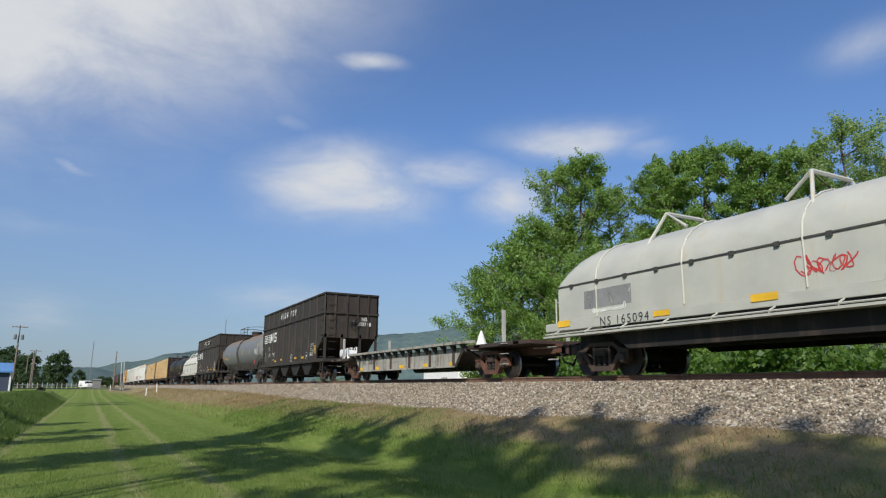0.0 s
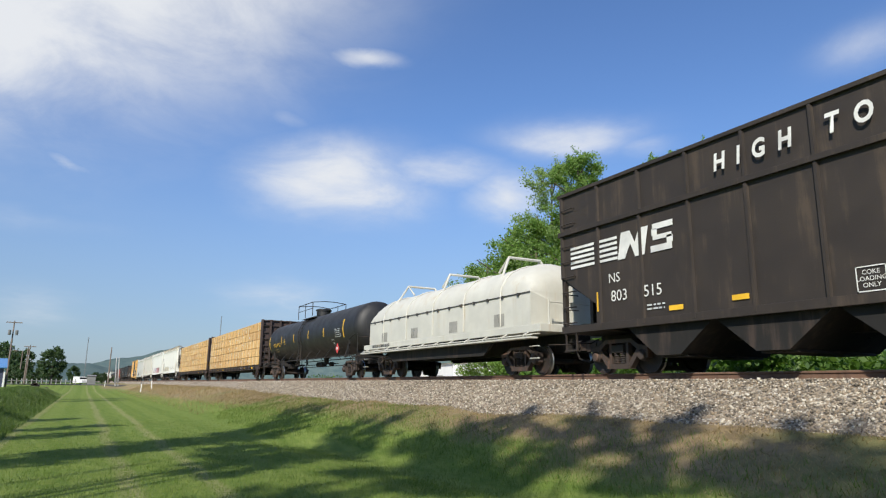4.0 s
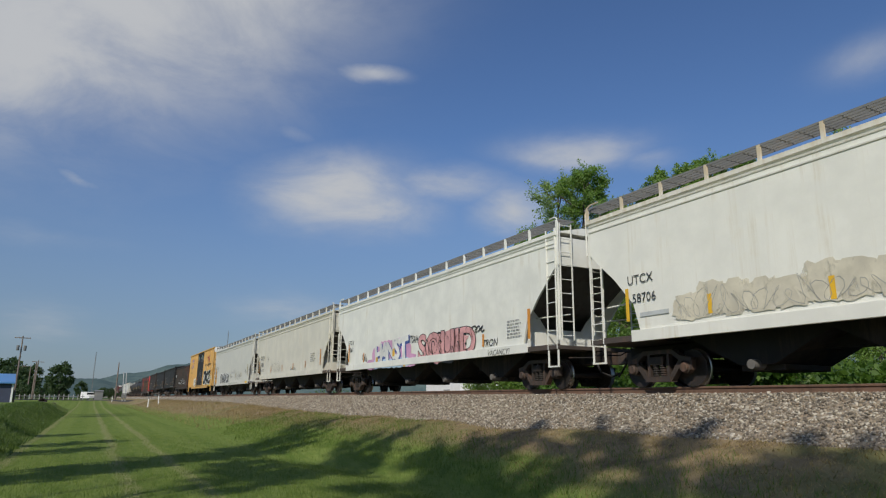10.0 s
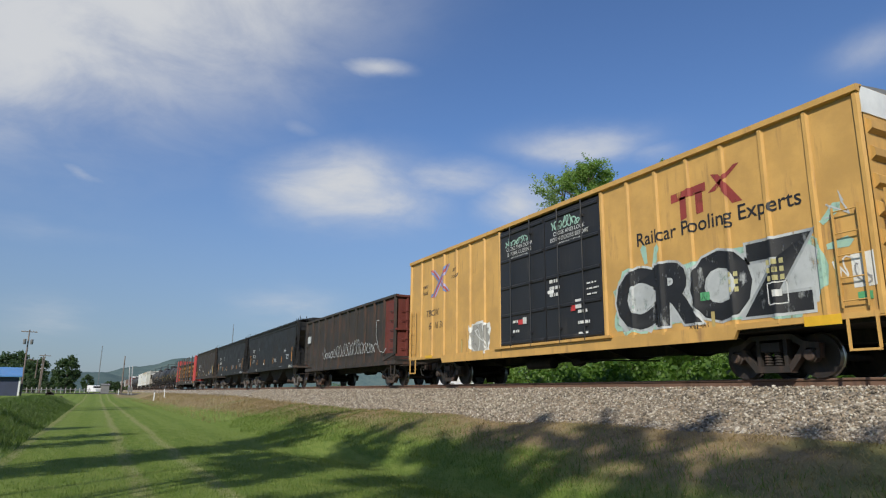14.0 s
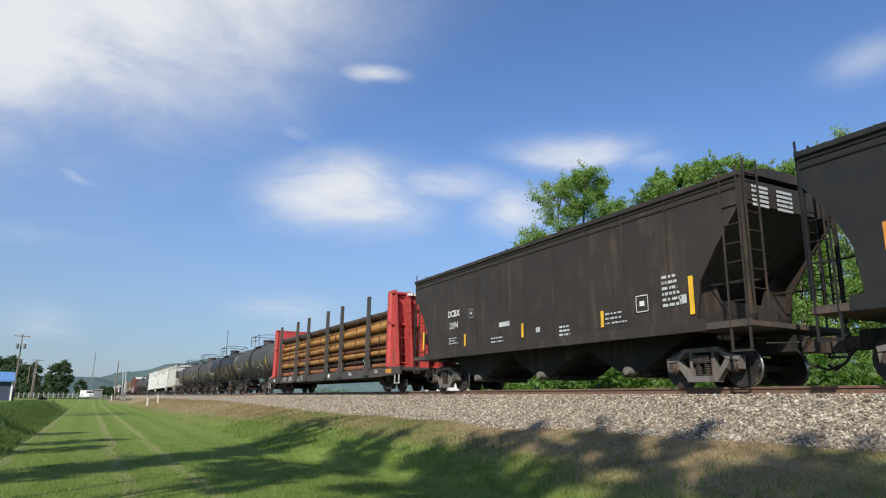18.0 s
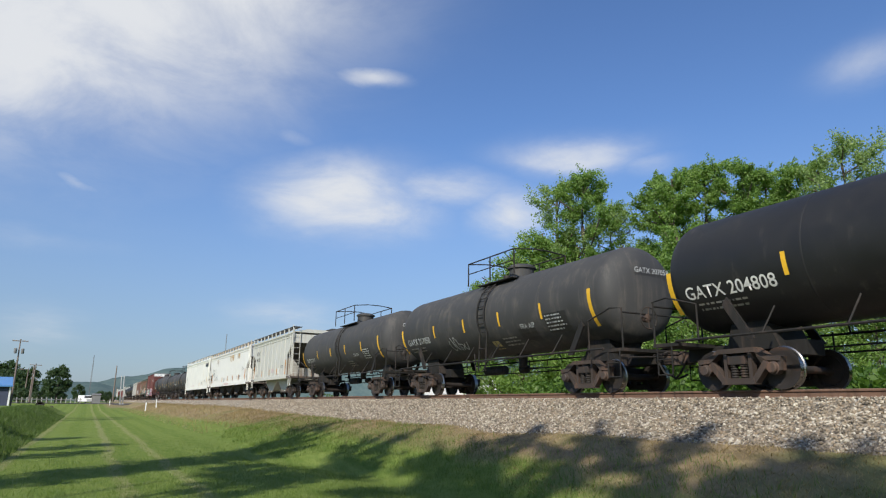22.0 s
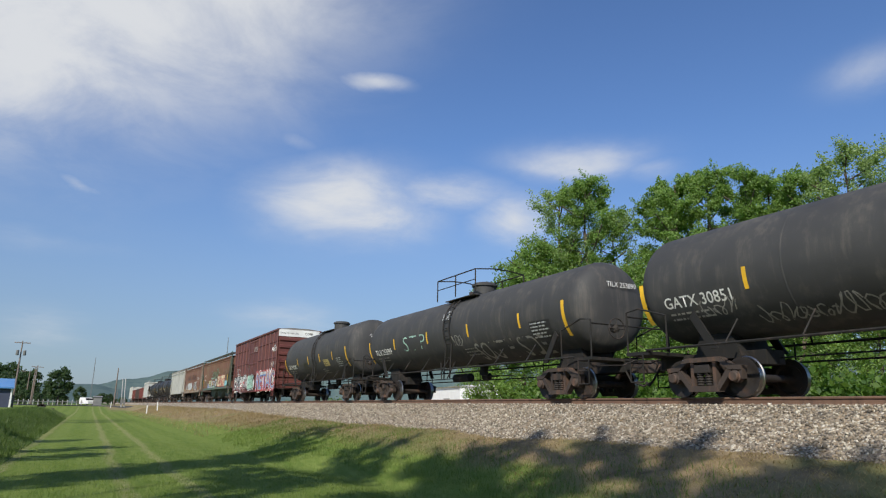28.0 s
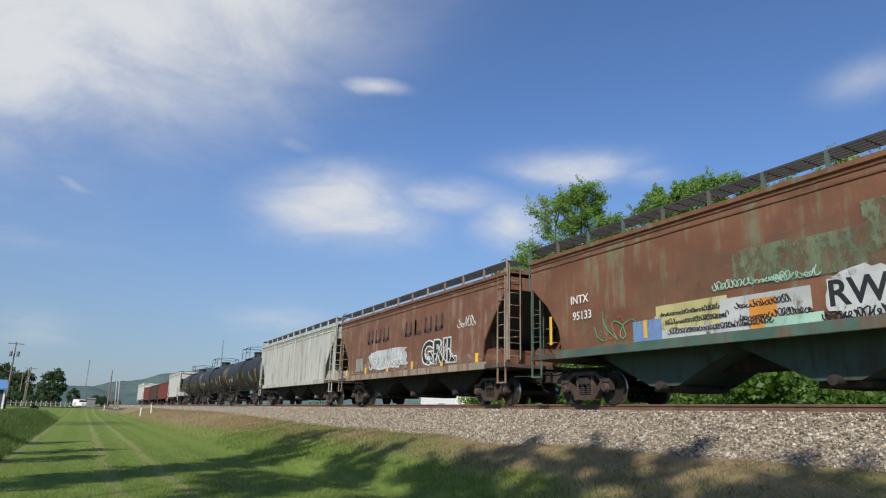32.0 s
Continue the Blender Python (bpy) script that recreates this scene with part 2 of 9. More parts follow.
for key, base in (("ink_white", (0.70, 0.70, 0.67)), ("ink_black", (0.02, 0.02, 0.022)), ("ink_yellow", (0.80, 0.47, 0.03)), ("ink_red", (0.55, 0.05, 0.05)),
                  ("ink_orange", (0.62, 0.26, 0.04)), ("ink_grey", (0.25, 0.25, 0.25)), ("ink_faint", (0.30, 0.29, 0.26)), ("ink_pink", (0.66, 0.34, 0.34)), ("ink_lilac", (0.42, 0.38, 0.58)),
                  ("ink_cyan", (0.22, 0.50, 0.55)), ("ink_green", (0.10, 0.36, 0.16)), ("ink_mint", (0.35, 0.55, 0.45)), ("ink_silver", (0.48, 0.50, 0.50)), ("ink_blue", (0.16, 0.25, 0.48)),
                  ("ink_tan", (0.46, 0.36, 0.14)), ("ink_pencil", (0.36, 0.36, 0.34)), ("ink_beige", (0.64, 0.59, 0.47)), ("ink_ochre", (0.52, 0.47, 0.22)), ("ink_rustred", (0.30, 0.05, 0.04)), ("ink_rose", (0.44, 0.08, 0.08)), ("ink_soo", (0.07, 0.045, 0.04))):
    M[key] = surface(key, base, 0.5, vary=0.2, grain=9.0, bump=0.0, wear=0.0 if key in ("ink_yellow", "ink_orange", "ink_black", "ink_white") else 0.25)
M["steel_bright"] = surface("steel_bright", (0.45, 0.43, 0.41), 0.3, 1.0, bump=0.03)
M["wheel"] = surface("wheel", (0.036, 0.030, 0.027), 0.6, 0.3, dirt=(0.08, 0.045, 0.03), dirt_amount=0.35)
M["log"] = surface("log", (0.50, 0.245, 0.065), 0.7, vary=0.35, grain=18.0, broad=2.0, dirt=(0.20, 0.085, 0.03), dirt_amount=0.45, streak=2.0, spread=0.75, bump=0.3)
M["log_red_brown"] = surface("log_red_brown", (0.27, 0.10, 0.04), 0.75, vary=0.35, grain=18.0, broad=2.0, dirt=(0.10, 0.045, 0.025), dirt_amount=0.4, streak=2.0, spread=0.6, bump=0.3)
M["log_dark"] = surface("log_dark", (0.075, 0.042, 0.028), 0.8, vary=0.35, grain=18.0, spread=0.6, bump=0.3)
M["trough_grey"] = surface("trough_grey", (0.36, 0.35, 0.31), 0.65, dirt=(0.11, 0.075, 0.055), dirt_amount=0.55, vary=0.2, bump=0.1)
M["truck_rust"] = surface("truck_rust", (0.13, 0.058, 0.038), 0.8, dirt=(0.05, 0.03, 0.022), dirt_amount=0.45)
M["spray_black"] = surface("spray_black", (0.018, 0.018, 0.02), 0.55, vary=0.2, grain=9.0, bump=0.0, wear=0.22)
M["spray_pink"] = surface("spray_pink", (0.62, 0.33, 0.52), 0.5, vary=0.15, grain=9.0, bump=0.0)
M["spray_sky"] = surface("spray_sky", (0.44, 0.60, 0.76), 0.5, vary=0.15, grain=9.0, bump=0.0)
M["spray_navy"] = surface("spray_navy", (0.05, 0.09, 0.30), 0.5, vary=0.2, grain=9.0, bump=0.0)
M["spray_cream"] = surface("spray_cream", (0.62, 0.52, 0.34), 0.55, vary=0.3, grain=6.0, bump=0.0, wear=0.12)
M["spray_red"] = surface("spray_red", (0.42, 0.025, 0.03), 0.55, vary=0.2, grain=9.0, bump=0.0, wear=0.1)
M["ink_strap"] = surface("ink_strap", (0.60, 0.62, 0.46), 0.5, vary=0.2, bump=0.0)
M["chart_black"] = surface("chart_black", (0.022, 0.022, 0.023), 0.6, vary=0.2, bump=0.0, wear=0.1)
M["log_end"] = surface("log_end", (0.50, 0.33, 0.16), 0.8, vary=0.3, bump=0.1)
M["bark"] = surface("bark", (0.11, 0.085, 0.065), 0.9, vary=0.4, grain=14.0, bump=0.6)
M["pole_wood"] = surface("pole_wood", (0.20, 0.16, 0.13), 0.9, vary=0.3, bump=0.2)
M["concrete"] = surface("concrete", (0.38, 0.37, 0.35), 0.9, vary=0.2, bump=0.2)
M["asphalt"] = surface("asphalt", (0.10, 0.10, 0.10), 0.9, vary=0.25, bump=0.2)
M["blue_roof"] = surface("blue_roof", (0.08, 0.22, 0.46), 0.5, vary=0.12)
M["wall_dark"] = surface("wall_dark", (0.05, 0.06, 0.10), 0.8, vary=0.15)
M["wall_white"] = surface("wall_white", (0.74, 0.74, 0.72), 0.7, vary=0.1)
M["white_metal"] = surface("white_metal", (0.82, 0.82, 0.80), 0.5, vary=0.06)
M["mast_grey"] = surface("mast_grey", (0.36, 0.36, 0.35), 0.6, vary=0.15)
M["thicket"] = surface("thicket", (0.03, 0.022, 0.016), 0.9, vary=0.4)
M["tie"] = surface("tie", (0.10, 0.075, 0.055), 0.9, vary=0.3, bump=0.4)


def lumber_material():
    """Sawn boards: long grain streaks, knots, each bundle its own tone."""
    m = bpy.data.materials.new("lumber")
    t = nodes_of(m)
    rnd = put(t, "ShaderNodeObjectInfo").outputs["Random"]
    pos = put(t, "ShaderNodeVectorMath", {0: put(t, "ShaderNodeTexCoord").outputs["Object"], 1: put(t, "ShaderNodeCombineXYZ", {0: calc(t, "MULTIPLY", rnd, 53.0), 1: 0.0, 2: calc(t, "MULTIPLY", rnd, 7.0)}).outputs[0]}, operation="ADD").outputs[0]
    grain = put(t, "ShaderNodeTexNoise", {"Vector": put(t, "ShaderNodeMapping", {0: pos, 3: (0.7, 1.0, 26.0)}).outputs[0], "Scale": 1.5, "Detail": 6.0, "Roughness": 0.7}).outputs[0]
    layer = put(t, "ShaderNodeTexNoise", {"Vector": put(t, "ShaderNodeMapping", {0: pos, 3: (0.25, 1.0, 9.0)}).outputs[0], "Scale": 1.0, "Detail": 2.0}).outputs[0]
    knot = put(t, "ShaderNodeTexVoronoi", {"Vector": put(t, "ShaderNodeMapping", {0: pos, 3: (1.0, 1.0, 2.2)}).outputs[0], "Scale": 3.2}).outputs["Distance"]
    colour = blend(t, ramp(t, grain, 0.36, 0.64), (0.52, 0.285, 0.095), (0.80, 0.525, 0.22))
    blot_n = put(t, "ShaderNodeTexNoise", {"Vector": pos, "Scale": 1.1, "Detail": 4.0}).outputs[0]
    colour = blend(t, ramp(t, blot_n, 0.52, 0.72, 0.0, 0.5), colour, (0.44, 0.24, 0.085))
    colour = blend(t, ramp(t, layer, 0.35, 0.65, 0.0, 0.5), colour, (0.64, 0.42, 0.18))
    colour = blend(t, calc(t, "MULTIPLY", calc(t, "POWER", rnd, 2.2), 0.7), colour, (0.46, 0.26, 0.10))
    colour = blend(t, ramp(t, knot, 0.03, 0.12, 0.6, 0.0), colour, (0.20, 0.10, 0.04))
    put(t, "ShaderNodeOutputMaterial", {"Surface": put(t, "ShaderNodeBsdfPrincipled", {"Base Color": colour, "Roughness": 0.75}).outputs[0]})
    return m


M["lumber"] = lumber_material()


def leaf_material(name, base, tip):
    m = bpy.data.materials.new(name)
    t = nodes_of(m)
    isle = put(t, "ShaderNodeNewGeometry").outputs["Random Per Island"]
    wide = put(t, "ShaderNodeTexNoise", {"Vector": put(t, "ShaderNodeTexCoord").outputs["Object"], "Scale": 0.45, "Detail": 3.0}).outputs[0]
    colour = blend(t, isle, base, tip)
    colour = blend(t, ramp(t, wide, 0.35, 0.65, 0.0, 0.35), colour, [c * 0.6 for c in base])
    gloss = put(t, "ShaderNodeBsdfPrincipled", {"Base Color": colour, "Roughness": 0.55})
    glow = put(t, "ShaderNodeBsdfTranslucent", {"Color": blend(t, 1.0, colour, (1.25, 1.35, 0.6), "MULTIPLY")})
    put(t, "ShaderNodeOutputMaterial", {"Surface": put(t, "ShaderNodeMixShader", {0: 0.45, 1: gloss.outputs[0], 2: glow.outputs[0]}).outputs[0]})
    return m


M["leaf"] = leaf_material("leaf", (0.135, 0.25, 0.05), (0.28, 0.40, 0.11))
M["leaf_pale"] = leaf_material("leaf_pale", (0.19, 0.29, 0.09), (0.34, 0.44, 0.19))
M["leaf_dark"] = leaf_material("leaf_dark", (0.045, 0.085, 0.035), (0.085, 0.135, 0.055))
M["leaf_bush"] = leaf_material("leaf_bush", (0.05, 0.12, 0.018), (0.135, 0.235, 0.036))
M["blade"] = leaf_material("blade", (0.10, 0.165, 0.028), (0.20, 0.26, 0.06))
M["blade_rough"] = leaf_material("blade_rough", (0.06, 0.11, 0.024), (0.13, 0.19, 0.045))
M["blade_dry"] = leaf_material("blade_dry", (0.22, 0.155, 0.085), (0.48, 0.37, 0.215))


def ground_material():
    """Mown grass with wheel lines along the track, dry grass up the bank, rough grass far off."""
    m = bpy.data.materials.new("ground")
    t = nodes_of(m)
    pos = put(t, "ShaderNodeTexCoord").outputs["Object"]
    sep = put(t, "ShaderNodeSeparateXYZ", {0: pos})
    fine = put(t, "ShaderNodeTexNoise", {"Vector": pos, "Scale": 9.0, "Detail": 6.0, "Roughness": 0.75}).outputs[0]
    wide = put(t, "ShaderNodeTexNoise", {"Vector": pos, "Scale": 0.35, "Detail": 5.0, "Roughness": 0.6}).outputs[0]
    grass = blend(t, fine, (0.085, 0.14, 0.024), (0.185, 0.235, 0.052))
    grass = blend(t, ramp(t, wide, 0.35, 0.7, 0.0, 0.5), grass, (0.15, 0.21, 0.05))
    tuft = put(t, "ShaderNodeTexNoise", {"Vector": put(t, "ShaderNodeMapping", {0: pos, 3: (0.8, 2.4, 1.0)}).outputs[0], "Scale": 1.6, "Detail": 5.0, "Roughness": 0.7}).outputs[0]
    grass = blend(t, ramp(t, tuft, 0.42, 0.68, 0.0, 0.55), grass, (0.085, 0.15, 0.022))
    grass = blend(t, ramp(t, tuft, 0.55, 0.30, 0.0, 0.35), grass, (0.24, 0.28, 0.075))
    wob = calc(t, "ADD", sep.outputs[1], calc(t, "MULTIPLY", calc(t, "SUBTRACT", wide, 0.5), 0.5))
    lines = None
    for y0, w in ((-1.64, 0.12), (0.78, 0.13), (1.95, 0.12)):
        g = ramp(t, calc(t, "ABSOLUTE", calc(t, "SUBTRACT", wob, y0)), w * 0.4, w * 1.7, 0.55, 0.0)
        lines = g if lines is None else calc(t, "MAXIMUM", lines, g)
    stripe = ramp(t, calc(t, "SINE", calc(t, "MULTIPLY", wob, 4.4)), -0.6, 0.6, 0.0, 0.22)
    grass = blend(t, stripe, grass, (0.23, 0.28, 0.075))
    grass = blend(t, calc(t, "MULTIPLY", lines, ramp(t, fine, 0.35, 0.6)), grass, (0.36, 0.31, 0.17))
    dry = blend(t, fine, (0.17, 0.125, 0.07), (0.40, 0.305, 0.18))
    thatch = put(t, "ShaderNodeTexNoise", {"Vector": pos, "Scale": 1.7, "Detail": 5.0, "Roughness": 0.7}).outputs[0]
    dry = blend(t, ramp(t, thatch, 0.5, 0.66, 0.0, 0.7), dry, (0.12, 0.085, 0.055))
    dry = blend(t, ramp(t, wide, 0.45, 0.62, 0.0, 0.65), dry, (0.16, 0.18, 0.06))
    rise = calc(t, "ADD", sep.outputs[2], calc(t, "MULTIPLY", calc(t, "SUBTRACT", wide, 0.5), 0.9))
    rise = calc(t, "ADD", rise, ramp(t, sep.outputs[0], -22.0, -6.0, -0.12, 0.22))
    rise = calc(t, "ADD", rise, ramp(t, sep.outputs[0], -60.0, -28.0, 0.3, 0.0))
    near = ramp(t, sep.outputs[1], 2.5, 4.0)
    colour = blend(t, calc(t, "MULTIPLY", ramp(t, rise, -1.62, -1.28), near), grass, dry)
    far = ramp(t, put(t, "ShaderNodeVectorMath", {0: pos}, operation="LENGTH").outputs["Value"], 160.0, 420.0)
    colour = blend(t, far, colour, (0.055, 0.09, 0.035))
    lift = put(t, "ShaderNodeBump", {"Strength": 0.6, "Distance": 0.08, "Height": fine})
    shader = put(t, "ShaderNodeBsdfPrincipled", {"Base Color": colour, "Roughness": 0.95, "Specular IOR Level": 0.1, "Normal": lift.outputs[0]})
    put(t, "ShaderNodeOutputMaterial", {"Surface": shader.outputs[0]})
    return m


def stone_material(name, islands):
    m = bpy.data.materials.new(name)
    t = nodes_of(m)
    pos = put(t, "ShaderNodeTexCoord").outputs["Object"]
    cell = put(t, "ShaderNodeTexVoronoi", {"Vector": pos, "Scale": 17.0})
    if islands:
        pick = put(t, "ShaderNodeNewGeometry").outputs["Random Per Island"]
    else:
        pick = put(t, "ShaderNodeSeparateXYZ", {0: cell.outputs["Color"]}).outputs[0]
    ramped = put(t, "ShaderNodeValToRGB", {0: pick})
    stops = ramped.color_ramp.elements
    stops[0].color, stops[1].color = (0.07, 0.056, 0.042, 1), (0.70, 0.64, 0.53, 1)
    for place, c in ((0.22, (0.165, 0.135, 0.10, 1)), (0.45, (0.31, 0.262, 0.195, 1)), (0.62, (0.30, 0.22, 0.14, 1)), (0.8, (0.43, 0.375, 0.295, 1))):
        stops.new(place).color = c
    fine = put(t, "ShaderNodeTexNoise", {"Vector": pos, "Scale": 45.0, "Detail": 4.0}).outputs[0]
    colour = blend(t, calc(t, "MULTIPLY", fine, 0.45), ramped.outputs[0], (0.17, 0.148, 0.122))
    shader = put(t, "ShaderNodeBsdfPrincipled", {"Base Color": colour, "Roughness": 0.9})
    if not islands:
        lift = put(t, "ShaderNodeBump", {"Strength": 1.0, "Distance": 0.05, "Height": calc(t, "SUBTRACT", 1.0, cell.outputs["Distance"])})
        t.links.new(lift.outputs[0], shader.inputs["Normal"])
    put(t, "ShaderNodeOutputMaterial", {"Surface": shader.outputs[0]})
    return m


M["ground"] = ground_material()
M["stones"] = stone_material("stones", True)
M["ballast"] = stone_material("ballast", False)


def hill_material():
    m = bpy.data.materials.new("wooded_hill")
    t = nodes_of(m)
    pos = put(t, "ShaderNodeTexCoord").outputs["Object"]
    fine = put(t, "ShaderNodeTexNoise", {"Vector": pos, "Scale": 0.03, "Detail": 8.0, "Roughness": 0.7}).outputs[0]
    # distance haze is mixed into the green as blue-grey
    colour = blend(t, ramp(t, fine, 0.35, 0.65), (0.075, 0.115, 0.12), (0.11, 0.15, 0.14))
    put(t, "ShaderNodeOutputMaterial", {"Surface": put(t, "ShaderNodeBsdfPrincipled", {"Base Color": colour, "Roughness": 1.0, "Specular IOR Level": 0.0}).outputs[0]})
    return m


M["hill"] = hill_material()

# ---- building helpers ----


def place_mesh(name, mesh, parent=None, label="", at=None):
    ob = new(name, mesh)
    if parent is not None:
        ob.parent = parent
    if at is not None:
        ob.matrix_basis = at
    if label:
        tagged(ob, label)
    return ob


def finish(name, bm, material, smooth=False):
    mesh = bpy.data.meshes.new(name)
    bmesh.ops.recalc_face_normals(bm, faces=bm.faces)
    bm.to_mesh(mesh)
    bm.free()
    mesh.materials.append(material)
    if smooth:
        mesh.polygons.foreach_set("use_smooth", [True] * len(mesh.polygons))
        mesh.set_sharp_from_angle(angle=radians(38))
    return mesh


def part(name, bm, material, parent, label="", smooth=False, at=None):
    return place_mesh(name, finish(name, bm, material, smooth), parent, label, at)


def box(bm, x0, x1, y0, y1, z0, z1, bevel=0.0):
    v = [bm.verts.new((x, y, z)) for x in (x0, x1) for y in (y0, y1) for z in (z0, z1)]
    faces = [bm.faces.new([v[i] for i in q]) for q in ((0, 1, 3, 2), (4, 6, 7, 5), (0, 4, 5, 1), (2, 3, 7, 6), (0, 2, 6, 4), (1, 5, 7, 3))]
    if bevel:
        edges = list({e for f in faces for e in f.edges})
        bmesh.ops.bevel(bm, geom=edges, offset=bevel, segments=2, affect="EDGES", profile=0.7)
    return bm


def prism(bm, outline, axis, a, b):
    """Extrudes an outline: axis x takes (y, z) pairs, axis y takes (x, z), axis z takes (x, y)."""
    def at(p, d):
        return {"x": (d, p[0], p[1]), "y": (p[0], d, p[1]), "z": (p[0], p[1], d)}[axis]
    lo, hi = [bm.verts.new(at(p, a)) for p in outline], [bm.verts.new(at(p, b)) for p in outline]
    n = len(outline)
    bm.faces.new(lo), bm.faces.new(hi)
    for i in range(n):
        bm.faces.new((lo[i], lo[(i + 1) % n], hi[(i + 1) % n], hi[i]))
    return bm


def rod(bm, points, r, n=6):
    """A bar along the points, with capped ends."""
    points = [Vector(p) for p in points]
    rings = []
    for i, p in enumerate(points):
        way = (points[min(i + 1, len(points) - 1)] - points[max(i - 1, 0)]).normalized()
        side = way.cross(Vector((0, 0, 1)) if abs(way.z) < 0.9 else Vector((0, 1, 0))).normalized()
        up = side.cross(way)
        rings.append([bm.verts.new(p + (side * math.cos(k * math.tau / n) + up * math.sin(k * math.tau / n)) * r) for k in range(n)])
    bm.faces.new(rings[0]), bm.faces.new(rings[-1][::-1])
    for a, b in zip(rings, rings[1:]):
        for k in range(n):
            bm.faces.new((a[k], a[(k + 1) % n], b[(k + 1) % n], b[k]))
    return bm


def lathe(bm, profile, axis="y", n=24, centre=(0, 0, 0)):
    """Turns (along, radius) pairs round an axis through centre."""
    c = Vector(centre)
    rings = []
    for s, r in profile:
        ring = []
        for k in range(n):
            a = k * math.tau / n
            u, v = r * math.cos(a), r * math.sin(a)
            ring.append(bm.verts.new(c + Vector({"x": (s, u, v), "y": (u, s, v), "z": (u, v, s)}[axis])))
        rings.append(ring)
    for a, b in zip(rings, rings[1:]):
        for k in range(n):
            bm.faces.new((a[k], a[(k + 1) % n], b[(k + 1) % n], b[k]))
    bm.faces.new(rings[0]), bm.faces.new(rings[-1])
    return bm


def fresh():
    return bmesh.new()


def text_mesh(body, material, bold=0.0, shear=0.0, spacing=1.0):
    """A flat lettering mesh one unit high, centred, in the x-z plane facing -y."""
    curve = bpy.data.curves.new("lettering", "FONT")
    curve.body, curve.align_x, curve.align_y = body, "CENTER", "CENTER"
    curve.offset, curve.shear, curve.space_character, curve.resolution_u, curve.size = bold, shear, spacing, 3, 1.3
    temp = bpy.data.objects.new("lettering", curve)
    mesh = bpy.data.meshes.new_from_object(temp)
    bpy.data.objects.remove(temp)
    bpy.data.curves.remove(curve)
    mesh.transform(Matrix.Rotation(radians(90), 4, "X"))
    mesh.materials.clear()
    mesh.materials.append(material)
    return mesh


def round_to(mesh, radius, zc, away):
    """Lays a flat mesh onto a cylinder along x."""
    for v in mesh.vertices:
        d = v.co.z - zc
        v.co.y = -math.sqrt(max(0.01, radius * radius - d * d)) - away


def letter(parent, body, x, z, h, material, y=-1.6, bold=0.0, shear=0.0, spacing=1.0, stretch=1.0, tank=None, away=0.006, label="", name="lettering", tilt=0.0):
    mesh = text_mesh(body, material, bold, shear, spacing)
    mesh.transform(Matrix.Translation((x, y - away, z)) @ Matrix.Rotation(radians(-tilt), 4, "Y") @ Matrix.Diagonal((h * stretch, 1, h, 1)))
    if tank:
        round_to(mesh, tank[0], tank[1], away)
    return place_mesh(name, mesh, parent, label)


def patch(parent, name, rects, material, y=-1.6, tank=None, away=0.004, label="", shape=None):
    """Thin painted marks: rectangles (x0, x1, z0, z1) or one free outline on the side."""
    bm = fresh()
    for x0, x1, z0, z1 in rects:
        steps = 1 if not tank else max(1, int((z1 - z0) / 0.12))
        for i in range(steps):
            a, b = z0 + (z1 - z0) * i / steps, z0 + (z1 - z0) * (i + 1) / steps
            bm.faces.new([bm.verts.new((px, y - away, pz)) for px, pz in ((x0, a), (x1, a), (x1, b), (x0, b))])
    if shape:
        bm.faces.new([bm.verts.new((px, y - away, pz)) for px, pz in shape])
    mesh = finish(name, bm, material)
    if tank:
        round_to(mesh, tank[0], tank[1], away)
    ob = place_mesh(name, mesh, parent, label)
    if len(rects) > 4 and name == "stencil":
        tagged(ob, "rows of small stencilled print", kind="stuff")
    return ob


def end_letter(parent, body, x, y, z, h, material, bold=0.0, name="lettering"):
    """Lettering on the end of a car that faces the head of the train."""
    mesh = text_mesh(body, material, bold)
    mesh.transform(Matrix.Translation((x, y, z)) @ Matrix.Rotation(radians(90), 4, "Z") @ Matrix.Diagonal((h, 1, h, 1)))
    return place_mesh(name, mesh, parent)


def drape(car, half, door, ribs, panels=()):
    """Lays the paint on a box car's walls down over its panels and ribs."""
    posts = []
    for x0, x1 in ((-half, door[0]), (door[1], half)):
        n = max(2, round((x1 - x0) / ribs))
        posts += [x0 + 0.06 + (x1 - x0 - 0.12) * k / n for k in range(n + 1)]
    for piece in car.children:
        mesh = piece.data
        if piece.name.split(".")[0] not in ("lettering", "graffiti", "emblem", "stencil", "reflector"):
            continue
        low, high = min(v.co.x for v in mesh.vertices), max(v.co.x for v in mesh.vertices)
        if (high > door[0] and low < door[1]) or max(v.co.y for v in mesh.vertices) > -1.3 or high > half:
            continue
        bm = bmesh.new()
        bm.from_mesh(mesh)
        cuts = [(x + d, 0, 0) for x in posts for d in (-0.07, -0.035, 0.035, 0.07) if low < x + d < high]
        cuts += [(0, 0, z + d) for z in panels for d in (-0.05, -0.03, 0.03, 0.05)]
        for c in cuts:
            bmesh.ops.bisect_plane(bm, geom=bm.verts[:] + bm.edges[:] + bm.faces[:], plane_co=c, plane_no=(1, 0, 0) if c[0] else (0, 0, 1))
        for v in bm.verts:
            lift = max([0.055 * min(1.0, max(0.0, (0.07 - abs(v.co.x - x)) / 0.035)) for x in posts] + [0.045 * min(1.0, max(0.0, (0.05 - abs(v.co.z - z)) / 0.02)) for z in panels])
            v.co.y += 0.058 - lift
        bm.to_mesh(mesh)
        bm.free()


